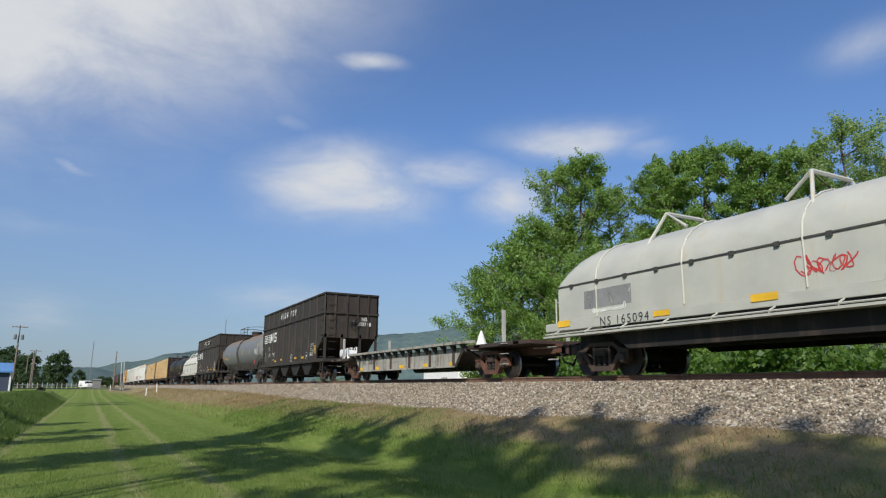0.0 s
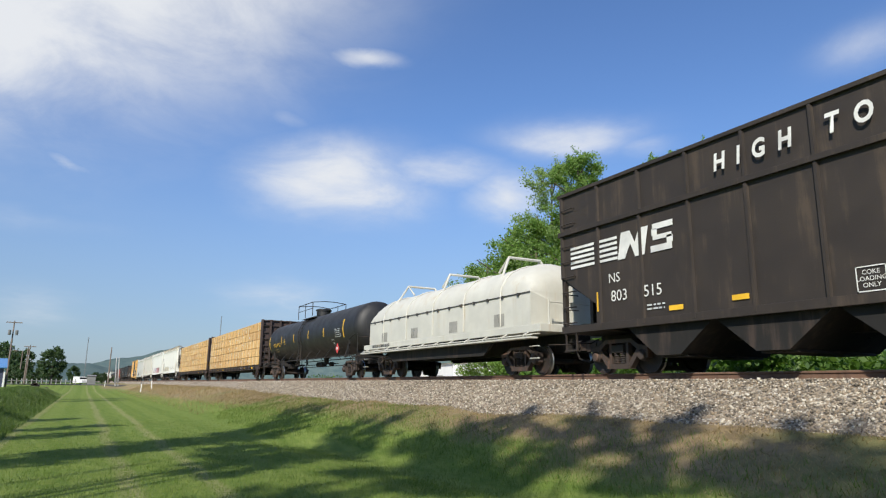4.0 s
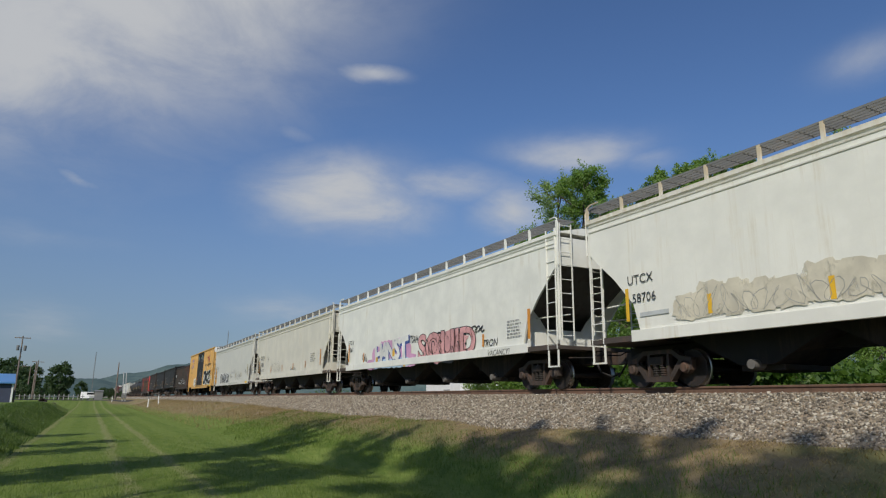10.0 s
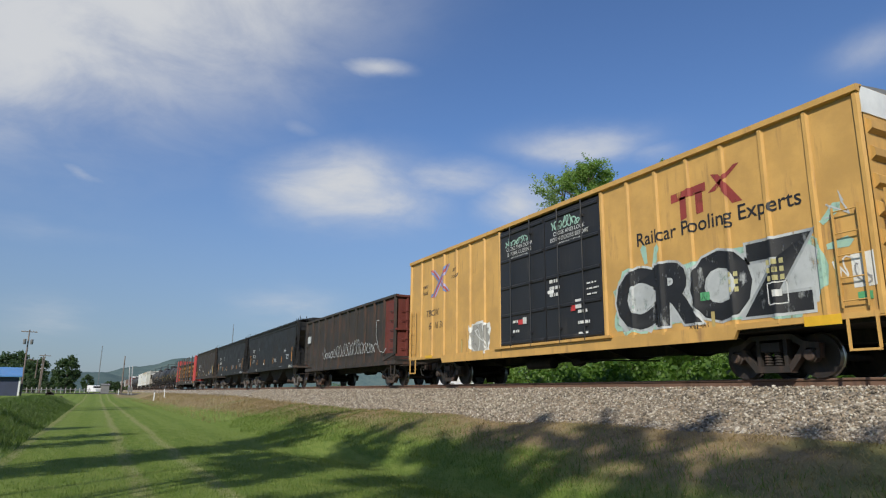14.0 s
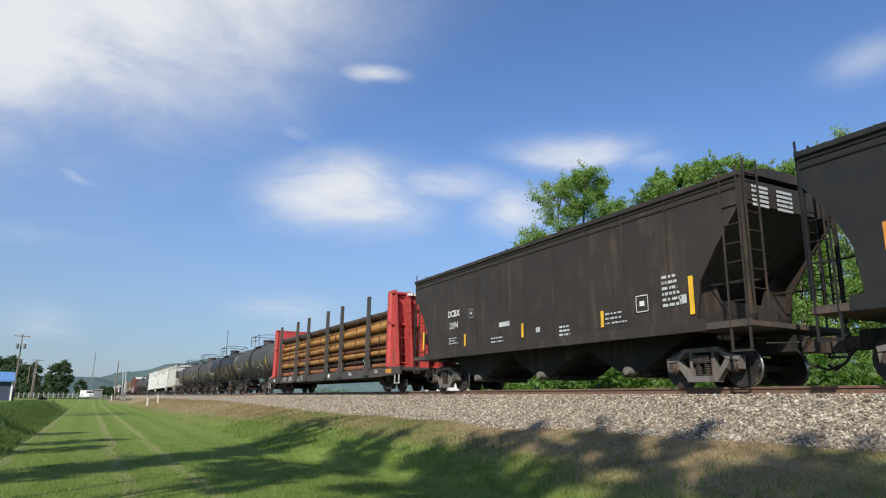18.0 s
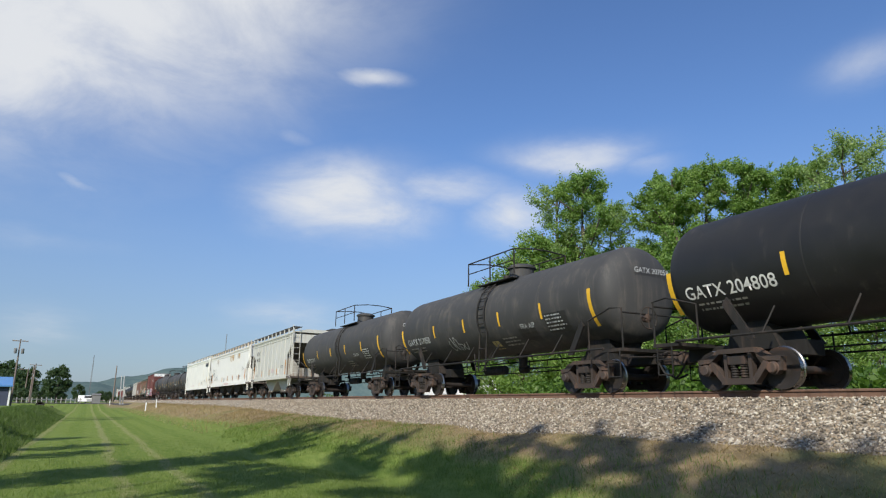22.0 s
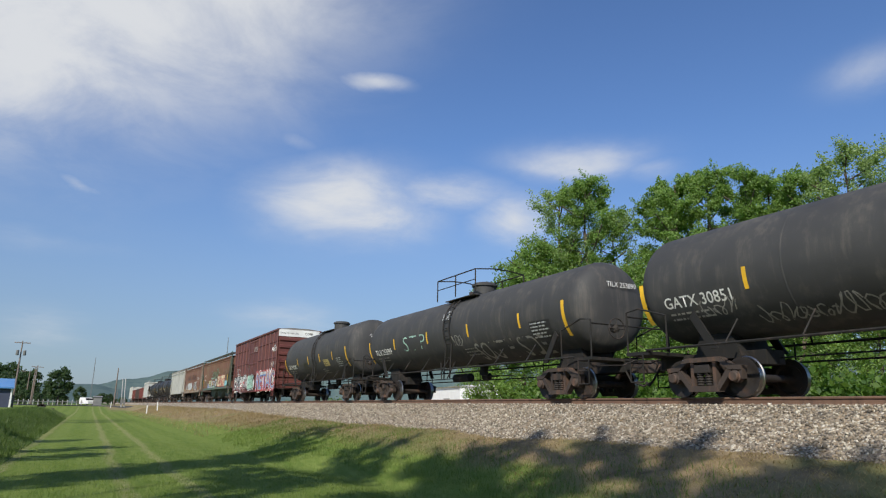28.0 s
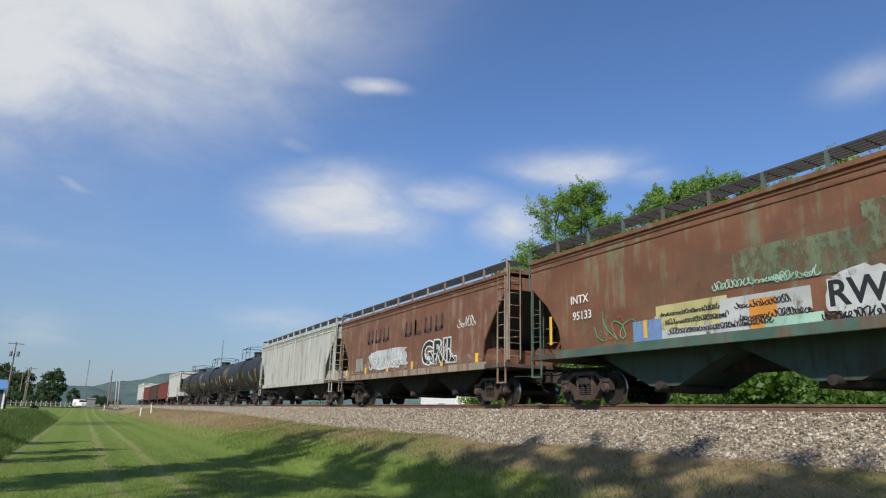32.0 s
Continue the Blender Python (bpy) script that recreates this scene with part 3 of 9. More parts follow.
def bars(x, z, w, rows, pitch=0.09, height=0.05, seed=1):
    """Rectangles that stand in for rows of small stencil print."""
    rng = random.Random(seed)
    out = []
    for i in range(rows):
        px, end = x, x + w * rng.uniform(0.75, 1.0)
        while px < end:
            n = rng.uniform(0.04, 0.17)
            out.append((px, min(end, px + n), z - i * pitch - height * 0.8, z - i * pitch))
            px += n + rng.uniform(0.025, 0.06)
    return out


def tag(parent, x, z, w, h, material, y=-1.6, tank=None, seed=1, weight=0.03, away=0.007, name="graffiti", label=""):
    """A sprayed scrawl: thin strokes that read as no word."""
    rng = random.Random(seed)
    bm = fresh()

    def stroke(points, wide):
        """One ribbon along the points."""
        last = None
        for i, (cx, cz) in enumerate(points):
            (ax, az), (bx, bz) = points[max(0, i - 1)], points[min(len(points) - 1, i + 1)]
            n = max(1e-4, math.hypot(bx - ax, bz - az))
            ox, oz = -(bz - az) / n * wide / 2, (bx - ax) / n * wide / 2
            depth = y - away - 0.00002 * i
            pair = bm.verts.new((cx + ox, depth, cz + oz)), bm.verts.new((cx - ox, depth, cz - oz))
            if last:
                bm.faces.new((last[0], pair[0], pair[1], last[1]))
            last = pair
    px, turn, tall, pts = x, rng.uniform(0, 6), h * 0.8, []
    while px < x + w:
        if rng.random() < 0.10:
            tall = h * rng.uniform(0.35, 1.05)
        pts.append((px + h * 0.22 * math.cos(turn), z + h * 0.05 * rng.random() + tall * (0.5 + 0.5 * math.sin(turn * 0.83 + 0.4))))
        turn += rng.uniform(0.5, 1.15)
        px += h * rng.uniform(0.02, 0.085)
    if len(pts) > 1:
        stroke(pts, weight)
    mesh = finish(name, bm, material)
    if tank:
        round_to(mesh, tank[0], tank[1], away)
    return place_mesh(name, mesh, parent, label)


# ---- the ground, the track ----
LAWN = -1.9


def step(x, a, b):
    u = min(1.0, max(0.0, (x - a) / (b - a)))
    return u * u * (3 - 2 * u)


def ground_z(x, y):
    foot = 4.9 + 1.9 * step(x, -24.0, -15.0)
    rough = 0.07 * noise.noise((x * 0.35, y * 0.35, 3.1)) + 0.13 * noise.noise((x * 0.9, y * 1.1, 6.3)) * step(y, foot - 0.3, foot + 1.2) * (1 - step(y, 9.2, 9.9)) * step(x, -60.0, -40.0)
    z = LAWN + (0.92 + rough) * step(y, foot - 0.4, 10.1) if y > 2 else LAWN
    z += 0.03 * noise.noise((x * 0.2, y * 0.5, 0.0)) - 0.22 * step(y, foot - 2.6, foot - 0.6) * (1 - step(y, foot - 0.6, foot + 0.6)) * (1 - step(abs(x + 14), 3.0, 9.0))
    # the grassy bank away from the track
    edge = -1.75 + 0.2 * noise.noise((x * 0.11, 0.0, 7.7))
    z += (0.9 + 0.12 * noise.noise((x * 0.3, y * 0.4, 1.0))) * step(-y, -edge, -edge + 2.0) * step(-x, 8.0, 20.0) * (1 - step(-x, 84, 104))
    z += 0.25 * step(-x, 30, 60) * step(y, 5.5, 9.6)
    if y > 16:
        z = -0.98 - 0.35 * step(y, 16.2, 19.0)
    far = math.hypot(x, y)
    return z + (0.9 * step(far, 110, 170) if y < 8 else 0.0) * step(-x, 60, 120) * (1 - step(y, 4, 8))


def build_ground():
    def axis(spec):
        out = []
        for a, b, d in spec:
            out += list(np.arange(a, b, d))
        return out + [spec[-1][1]]
    xs = axis(((-4000, -1000, 500), (-1000, -200, 50), (-200, -60, 5), (-60, -30, 0.6), (-30, 4, 0.3), (4, 12, 0.6), (12, 60, 4), (60, 300, 40), (300, 4000, 500)))
    ys = axis(((-4000, -400, 400), (-400, -40, 40), (-40, -10, 3), (-10, -5, 0.6), (-5, 10.4, 0.3), (10.4, 16, 1.4), (16, 20, 0.5), (20, 60, 5), (60, 400, 40), (400, 4000, 400)))
    verts = [(x, y, ground_z(x, y)) for x in xs for y in ys]
    n = len(ys)
    faces = [(i * n + j, (i + 1) * n + j, (i + 1) * n + j + 1, i * n + j + 1) for i in range(len(xs) - 1) for j in range(n - 1)]
    mesh = bpy.data.meshes.new("ground")
    mesh.from_pydata(verts, [], faces)
    mesh.polygons.foreach_set("use_smooth", [True] * len(faces))
    mesh.materials.append(M["ground"])
    tagged(new("ground", mesh), "mown green grass rising to a dry brown bank", "grass", kind="structure")


def bed_z(y):
    """Height of the ballast across the track."""
    d = abs(y - TRACK_Y)
    return -0.20 if d < 1.75 else -0.20 - (d - 1.75) * 0.53


def build_track():
    bed = fresh()
    edge = 3.35
    outline = [(TRACK_Y - edge, -1.15), (TRACK_Y - edge, bed_z(TRACK_Y - edge)), (TRACK_Y - 1.75, -0.2), (TRACK_Y + 1.75, -0.2), (TRACK_Y + edge, bed_z(TRACK_Y + edge)), (TRACK_Y + edge, -1.15)]
    prism(bed, outline, "x", -1500, 500)
    ob = part("ballast_bed", bed, M["ballast"], None)
    tagged(ob, "grey and tan crushed stone ballast under the track", "ballast", kind="structure")
    for name, y in (("rail_near", TRACK_Y - 0.755), ("rail_far", TRACK_Y + 0.755)):
        bm = fresh()
        half = [(0.075, -0.185), (0.075, -0.172), (0.02, -0.15), (0.0085, -0.13), (0.0085, -0.055), (0.036, -0.04), (0.037, -0.012), (0.026, 0.0)]
        prism(bm, [(y + a, b) for a, b in half] + [(y - a, b) for a, b in half[::-1]], "x", -1500, 500)
        rail = part(name, bm, M["rail_side"], None)
        tagged(rail, "rust brown steel rail spiked down on ballast", "rail", kind="structure")
        top = fresh()
        box(top, -1500, 500, y - 0.024, y + 0.024, -0.002, 0.0015)
        part("running_surface", top, M["steel_bright"], rail, "polished steel rail head")
    tie_bm = fresh()
    box(tie_bm, -0.115, 0.115, -1.3, 1.3, -0.37, -0.186, 0.012)
    tie = finish("tie", tie_bm, M["tie"])
    for i in range(90):
        place_mesh("tie", tie, ob, at=pose(-40 + i * 0.52, TRACK_Y, 0))


def scatter(name, shapes, spots, material, label, category):
    """Joins many small copies of a few shapes (verts, faces) into one mesh."""
    verts, faces, base = [], [], 0
    for which, place, turn, size in spots:
        v, f = shapes[which]
        verts.append(v @ turn.T * size + place)
        faces.append(f + base)
        base += len(v)
    verts, faces = np.concatenate(verts), np.concatenate(faces)
    mesh = bpy.data.meshes.new(name)
    k = faces.shape[1]
    mesh.vertices.add(len(verts))
    mesh.vertices.foreach_set("co", verts.astype(np.float32).ravel())
    mesh.loops.add(faces.size)
    mesh.loops.foreach_set("vertex_index", faces.astype(np.int32).ravel())
    mesh.polygons.add(len(faces))
    mesh.polygons.foreach_set("loop_start", np.arange(0, faces.size, k, dtype=np.int32))
    mesh.update(calc_edges=True)
    mesh.materials.append(material)
    ob = new(name, mesh)
    if category:
        tagged(ob, label, category, kind="stuff")
    return ob


def turns(rng, n):
    """Random rotation matrices."""
    q = rng.normal(size=(n, 4))
    q /= np.linalg.norm(q, axis=1)[:, None]
    w, x, y, z = q.T
    return np.stack([np.stack([1 - 2 * (y * y + z * z), 2 * (x * y - z * w), 2 * (x * z + y * w)], 1), np.stack([2 * (x * y + z * w), 1 - 2 * (x * x + z * z), 2 * (y * z - x * w)], 1),
                     np.stack([2 * (x * z - y * w), 2 * (y * z + x * w), 1 - 2 * (x * x + y * y)], 1)], 1)


def build_stones():
    rng = np.random.default_rng(4)
    octa = np.array([(1, 0, 0), (-1, 0, 0), (0, 1, 0), (0, -1, 0), (0, 0, 1), (0, 0, -1)], float)
    tri = np.array([(0, 2, 4), (2, 1, 4), (1, 3, 4), (3, 0, 4), (2, 0, 5), (1, 2, 5), (3, 1, 5), (0, 3, 5)])
    shapes = [(octa * rng.uniform(0.65, 1.25, (6, 1)) * rng.uniform(0.7, 1.2, (1, 3)), tri) for _ in range(12)]
    n = 82000
    x = 9.0 - 62.0 * rng.random(n) ** 1.5
    y = rng.uniform(TRACK_Y - 3.75, TRACK_Y - 0.8, n)
    d = np.abs(y - TRACK_Y)
    z = np.where(d < 1.75, -0.20, -0.20 - (d - 1.75) * 0.53) + rng.uniform(-0.02, 0.025, n)
    keep = (y > TRACK_Y - 3.3 + 0.3 * np.sin(x * 0.9) * np.sin(x * 0.23) + 0.12 * np.sin(x * 3.1 + 1.0) - 0.5 * rng.random(n) ** 3)
    size = rng.uniform(0.018, 0.037, n) * np.where(rng.random(n) < 0.12, 1.35, 1.0)
    rot = turns(rng, n)
    spots = [(int(i % 12), np.array((x[i], y[i], z[i])), rot[i], size[i]) for i in range(n) if keep[i]]
    scatter("ballast_stones", shapes, spots, M["stones"], "loose grey and tan crushed stones beside the rail", "stones")


def build_grass():
    rng = np.random.default_rng(7)
    shapes = []
    for _ in range(10):
        lean, wide = rng.uniform(-0.6, 0.6, 2), rng.uniform(0.04, 0.07)
        v = np.array([(-wide, 0, -0.1), (wide, 0, -0.1), (lean[0], lean[1], 1.0)])
        shapes.append((v, np.array([(0, 1, 2)])))

    lying = []
    for _ in range(10):
        lean, wide = rng.uniform(-1.3, 1.3, 2), rng.uniform(0.05, 0.09)
        lying.append((np.array([(-wide, 0, -0.1), (wide, 0, -0.1), (lean[0], lean[1], 0.75)]), np.array([(0, 1, 2)])))

    def sow(name, n, xr, yr, size, material, label, keep, bias=1.0, forms=shapes):
        x = xr[1] - (xr[1] - xr[0]) * rng.random(n) ** bias
        y = rng.uniform(yr[0], yr[1], n)
        a = rng.uniform(0, math.tau, n)
        spots = []
        for i in range(n):
            if keep(x[i], y[i]):
                c, s = math.cos(a[i]), math.sin(a[i])
                spots.append((int(i % 10), np.array((x[i], y[i], ground_z(x[i], y[i]))), np.array(((c, -s, 0), (s, c, 0), (0, 0, 1))), rng.uniform(*size)))
        scatter(name, forms, spots, material, label, "grass")

    def bank(x, y):
        foot = 4.9 + 1.9 * step(x, -24.0, -15.0)
        return (y - foot) / (9.9 - foot) + 0.3 * noise.noise((x * 0.5, y * 0.5, 9.0))
    def dry(x, y):
        return bank(x, y) + 0.32 * step(x, -24.0, -6.0) - 0.12

    sow("lawn_blades", 190000, (-30, 1), (-2.6, 8.5), (0.035, 0.075), M["blade"], "short mown green lawn grass", lambda x, y: dry(x, y) < 0.35 and rng.random() < 1.15 - step(-x, 4, 30), 1.3)
    sow("bank_grass_green", 40000, (-34, 4), (4.2, 9.6), (0.07, 0.15), M["blade"], "rough green grass on the bank", lambda x, y: bank(x, y) > 0.05 and dry(x, y) < 0.55 + 0.3 * rng.random())
    sow("bank_grass_dry", 150000, (-46, 6), (4.6, 10.0), (0.03, 0.095), M["blade_dry"], "long dry brown grass on the embankment", lambda x, y: dry(x, y) > 0.3 + 0.2 * rng.random(), 1.15, lying)
    sow("roadside_grass", 26000, (-72, -16), (-5.0, -1.7), (0.08, 0.24), M["blade_rough"], "long rough green grass on the low bank beside the lawn", lambda x, y: True)
    sow("lineside_grass", 22000, (-120, -34), (5.0, 9.9), (0.08, 0.24), M["blade_dry"], "long dry grass beside the line far off", lambda x, y: rng.random() < 0.3 + 0.7 * step(y, 5.5, 8.0))


build_ground()
build_track()
build_stones()
build_grass()

# ---- trees and the distance ----


def leaf_cloud(rng, lumps, count, size, drop=0.0):
    """Leaf quads on the shells of many lumps."""
    quad = np.array([(-0.5, 0, 0), (0, -0.32, 0.06), (0.5, 0, 0), (0, 0.32, 0.06)], float)
    face = np.array([(0, 1, 2, 3)])
    w = np.array([l[3] ** 2 for l in lumps])
    pick = rng.choice(len(lumps), count, p=w / w.sum())
    rot = turns(rng, count)
    spots = []
    for i in range(count):
        x, y, z, r = lumps[pick[i]]
        d = rng.normal(size=3)
        d[2] *= 0.8
        spots.append((0, np.array((x, y, z)) + d * r * 0.46, rot[i], size * rng.uniform(0.6, 1.35)))
    return [(quad, face)], spots


def build_tree(height, spread, seed, leaves, leaf_size, material, bare=0.22, label="leafy green deciduous tree beside the railway", near=True, limbs=40, twigs=8):
    """A leader with rising limbs, each limb with many leafy twigs that stand out from the crown."""
    rng = np.random.default_rng(seed)
    tree = tagged(new("tree"), label, "tree", "trees along the line")
    bm = fresh()
    r0 = height * (0.013 if near else 0.008)
    lead = [Vector((0, 0, -0.3))]
    for s in (0.25, 0.5, 0.75, 0.95):
        lead.append(Vector((rng.normal() * 0.03 * spread, rng.normal() * 0.03 * spread, height * s)))
    for p, q, s in zip(lead, lead[1:], (1, 0.75, 0.5, 0.28)):
        rod(bm, (p, q), r0 * s, 7)
    part("trunk", bm, M["bark"], tree, smooth=True)
    lumps, unit = [], spread / 8.0
    for k in range(limbs):
        s = bare + (0.95 - bare) * (k + rng.uniform(0, 0.8)) / limbs
        i = min(3, int(s * 4))
        p = lead[i].lerp(lead[i + 1], s * 4 - i)
        u = (s - bare) / (1 - bare)
        full = max(0.16, 1.0 - ((u - 0.36) / 0.68) ** 2)
        a, reach = k * 2.4 + rng.normal() * 0.35, 0.46 * spread * full * rng.uniform(0.62, 1.12)
        q = p + Vector((math.cos(a) * reach, math.sin(a) * reach, reach * rng.uniform(0.25, 0.8)))
        mid = p.lerp(q, 0.5) - Vector((0, 0, 0.07 * reach))
        if near and k % 2 == 0:
            part("limb", rod(fresh(), (p, mid, q), r0 * 0.2, 5), M["bark"], tree)
        for _ in range(twigs):
            v = rng.uniform(0.3, 1.05)
            c = p.lerp(mid, v * 2) if v < 0.5 else mid.lerp(q, v * 2 - 1)
            way = Vector((math.cos(a) * 0.6 + rng.normal() * 0.7, math.sin(a) * 0.6 + rng.normal() * 0.7, 0.55 + rng.normal() * 0.5)).normalized()
            long = unit * rng.uniform(0.4, 1.5)
            for w, r in ((0.15, 0.52), (0.5, 0.44), (0.8, 0.32), (1.0, 0.2)):
                d = c + way * long * w
                lumps.append((d.x, d.y, d.z, unit * r * rng.uniform(0.7, 1.3)))
    high = max(l[2] for l in lumps)
    lumps = [(x, y, z * height / high, r) for x, y, z, r in lumps]
    shapes, spots = leaf_cloud(rng, lumps, leaves, leaf_size)
    crown = scatter("crown", shapes, spots, material, "", "")
    crown.parent = tree
    return tree


def round_tree(height, wide, seed, leaves, leaf_size, label):
    """A tree far off: a short trunk under one full, lumpy crown."""
    rng = np.random.default_rng(seed)
    tree = tagged(new("tree"), label, "tree", "trees along the line")
    part("trunk", lathe(fresh(), [(-0.3, 0.28), (height * 0.3, 0.2), (height * 0.7, 0.08)], "z", 8), M["bark"], tree, smooth=True)
    lumps = []
    for _ in range(60):
        d = rng.normal(size=3)
        d *= rng.uniform(0.35, 1.0) ** 0.5 / np.linalg.norm(d)
        lumps.append((d[0] * wide * 0.42, d[1] * wide * 0.42, height * (0.53 + 0.40 * d[2]), wide * rng.uniform(0.06, 0.13)))
    shapes, spots = leaf_cloud(rng, lumps, leaves, leaf_size)
    scatter("crown", shapes, spots, M["leaf_dark"], "", "").parent = tree
    return tree


LATER = []


def build_woods():
    kinds = [build_tree(17.0, 6.4, 11, 52000, 0.125, M["leaf"], 0.08, limbs=46), build_tree(15.0, 5.4, 12, 48000, 0.125, M["leaf"], 0.06, limbs=46), build_tree(9.0, 6.5, 13, 30000, 0.115, M["leaf"], 0.04), build_tree(15.0, 6.6, 14, 21000, 0.125, M["leaf_pale"], 0.10, "tall thin-crowned pale green tree beside the railway", limbs=34, twigs=6)]
    # azimuth, distance, elevation of the top as seen from the lawn, kind, turn
    places = [(32.6, 52, 11.2, 2, 250), (34.4, 50, 13.6, 2, 40), (36.4, 47, 15.8, 2, 120), (40.2, 46, 20.4, 0, 60), (38.2, 48, 19.4, 3, 160), (42.6, 48, 17.2, 3, 200), (46.8, 46, 19.0, 1, 10), (48.2, 42, 19.8, 1, 300), (50.4, 43, 20.3, 0, 80), (53.2, 40, 20.0, 1, 150),
              (55.0, 43, 18.7, 0, 20), (57.6, 40, 19.3, 1, 75), (60.5, 37, 20.6, 3, 222), (63.2, 36, 18.0, 3, 20), (66.0, 35, 18.6, 1, 222), (74.0, 33, 21.0, 1, 111), (82.0, 32, 21.0, 0, 17), (40.0, 42, 12.5, 2, 99), (44.0, 41, 13.5, 2, 180), (48.0, 38, 14.5, 2, 10), (52.3, 36, 13.0, 2, 270), (56.5, 34, 13.5, 2, 320), (61.0, 32, 11.0, 2, 5)]
    tall, used = (17.0, 15.0, 9.0, 15.0), set()
    for az, far, el, k, turn in places:
        a = radians(az)
        top = EYE[2] + far * math.tan(radians(el)) + 1.4
        m = pose(-far * math.cos(a), far * math.sin(a), -1.4, 0, 0, turn) @ Matrix.Scale(top / (tall[k] * 1.01), 4)
        if k in used:
            copy_thing(kinds[k], m)
        else:
            used.add(k)
            first = (kinds[k], m)
            LATER.append(first)
    for tree, m in LATER:
        tree.matrix_basis = m


def build_bush(radius, height, seed, leaves, size, label):
    rng = np.random.default_rng(seed)
    bush = tagged(new("bush"), label, "bush", "undergrowth by the track")
    bm = fresh()
    lumps = []
    for k in range(7):
        a, d = rng.uniform(0, math.tau), radius * rng.uniform(0.1, 0.8)
        tip = Vector((math.cos(a) * d, math.sin(a) * d, height * rng.uniform(0.4, 0.8)))
        rod(bm, ((0.2 * math.cos(a), 0.2 * math.sin(a), -0.1), tip * 0.6, tip), 0.025, 5)
        lumps.append((tip.x, tip.y, tip.z, radius * rng.uniform(0.35, 0.55)))
        lumps.append((tip.x * 1.1, tip.y * 1.1, height * 0.25, radius * rng.uniform(0.35, 0.5)))
    part("stems", bm, M["bark"], bush)
    shapes, spots = leaf_cloud(rng, lumps, leaves, size)
    scatter("foliage", shapes, spots, M["leaf_bush"], "", "").parent = bush
    return bush


def build_undergrowth():
    kinds = [build_bush(1.9, 2.4, 31, 3000, 0.22, "dense bright green bush behind the track"), build_bush(1.6, 1.8, 32, 2400, 0.2, "low bright green bush behind the track"), build_bush(2.3, 3.0, 33, 3400, 0.24, "tall leafy green bush behind the track")]
    rng = random.Random(5)
    x, used = -32.0, set()
    while x < 10:
        k = rng.choice((0, 0, 1, 2))
        m = pose(x, 20.5 + rng.uniform(-0.8, 2.2), -1.35, 0, 0, rng.uniform(0, 360))
        if k not in used:
            kinds[k].matrix_basis = m
            used.add(k)
        else:
            copy_thing(kinds[k], m)
        x += rng.uniform(1.3, 2.3)
    for px, py in ((-66.0, 22.0), (-70.5, 23.0), (-62.0, 21.0), (-95.0, 24.0)):
        copy_thing(kinds[1], pose(px, py, -1.35, 0, 0, px * 37))


def ridge(name, distance, heights, label, seed):
    """A wooded ridge: heights are (azimuth, elevation) pairs in degrees as seen from the line."""
    bm = fresh()
    rows = []
    a = heights[0][0]
    while a <= heights[-1][0]:
        for (a0, e0), (a1, e1) in zip(heights, heights[1:]):
            if a0 <= a <= a1:
                e = e0 + (e1 - e0) * step(a, a0, a1)
        r = radians(a)
        e += 0.10 * noise.noise((a * 0.9, seed, 0)) + 0.05 * noise.noise((a * 5, seed, 0)) + 0.03 * noise.noise((a * 17, seed, 0))
        top = distance * math.tan(radians(e))
        rows.append([bm.verts.new((-math.cos(r) * d, math.sin(r) * d, z)) for d, z in ((distance - 450, -3.0), (distance - 300, top * 0.45), (distance - 120, top * 0.85), (distance, top), (distance + 500, -3.0))])
        a += 0.25
    for p, q in zip(rows, rows[1:]):
        for i in range(4):
            bm.faces.new((p[i], p[i + 1], q[i + 1], q[i]))
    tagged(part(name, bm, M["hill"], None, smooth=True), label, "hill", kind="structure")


def build_distance():
    # both ridges carry the haze in their colour, there is no mist
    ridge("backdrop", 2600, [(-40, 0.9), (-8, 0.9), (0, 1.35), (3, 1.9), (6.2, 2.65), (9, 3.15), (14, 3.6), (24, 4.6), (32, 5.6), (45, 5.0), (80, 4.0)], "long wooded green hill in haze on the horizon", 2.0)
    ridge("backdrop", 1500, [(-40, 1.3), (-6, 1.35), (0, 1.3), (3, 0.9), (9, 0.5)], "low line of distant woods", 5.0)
    # white shed behind the track
    shed = tagged(new("white_shed"), "long low white metal shed behind the track", "shed")
    bm = fresh()
    box(bm, -8, 8, -4, 4, 0, 4.3)
    part("wall", bm, M["white_metal"], shed)
    bm = fresh()
    prism(bm, [(-4.4, 4.3), (4.4, 4.3), (0, 4.7)], "x", -8.3, 8.3)
    part("roof", bm, M["white_metal"], shed, "white metal roof")
    bm = fresh()
    box(bm, 1.0, 3.6, -4.06, -4.0, 0.0, 2.6)
    part("door", bm, M["concrete"], shed, "grey roller door")
    shed.matrix_basis = pose(-93, 53, -1.3, 0, 0, -8)
    # crossing road on a low rise
    road = fresh()
    prism(road, [(-165, -1.4), (-165, -0.92), (-157, -0.92), (-157, -1.4)], "y", -90, 9.3)
    tagged(part("road", road, M["asphalt"], None), "grey asphalt road running up to the crossing", "road", kind="structure")
    guard = tagged(new("guard_rail"), "low pale guard rail along the crossing road", "guard rail")
    post = finish("post", box(fresh(), -0.07, 0.07, -0.07, 0.07, -0.2, 0.85), M["concrete"])
    for i in range(14):
        place_mesh("post", post, guard, at=pose(-156.5, -12.4 + i * 0.85, -0.75))
    bm = fresh()
    box(bm, -156.42, -156.36, -13.0, -1.0, -0.36, -0.24, 0.02)
    part("rail_beam", bm, M["roofwalk"], guard)
    pole_kinds()
    build_left_things()


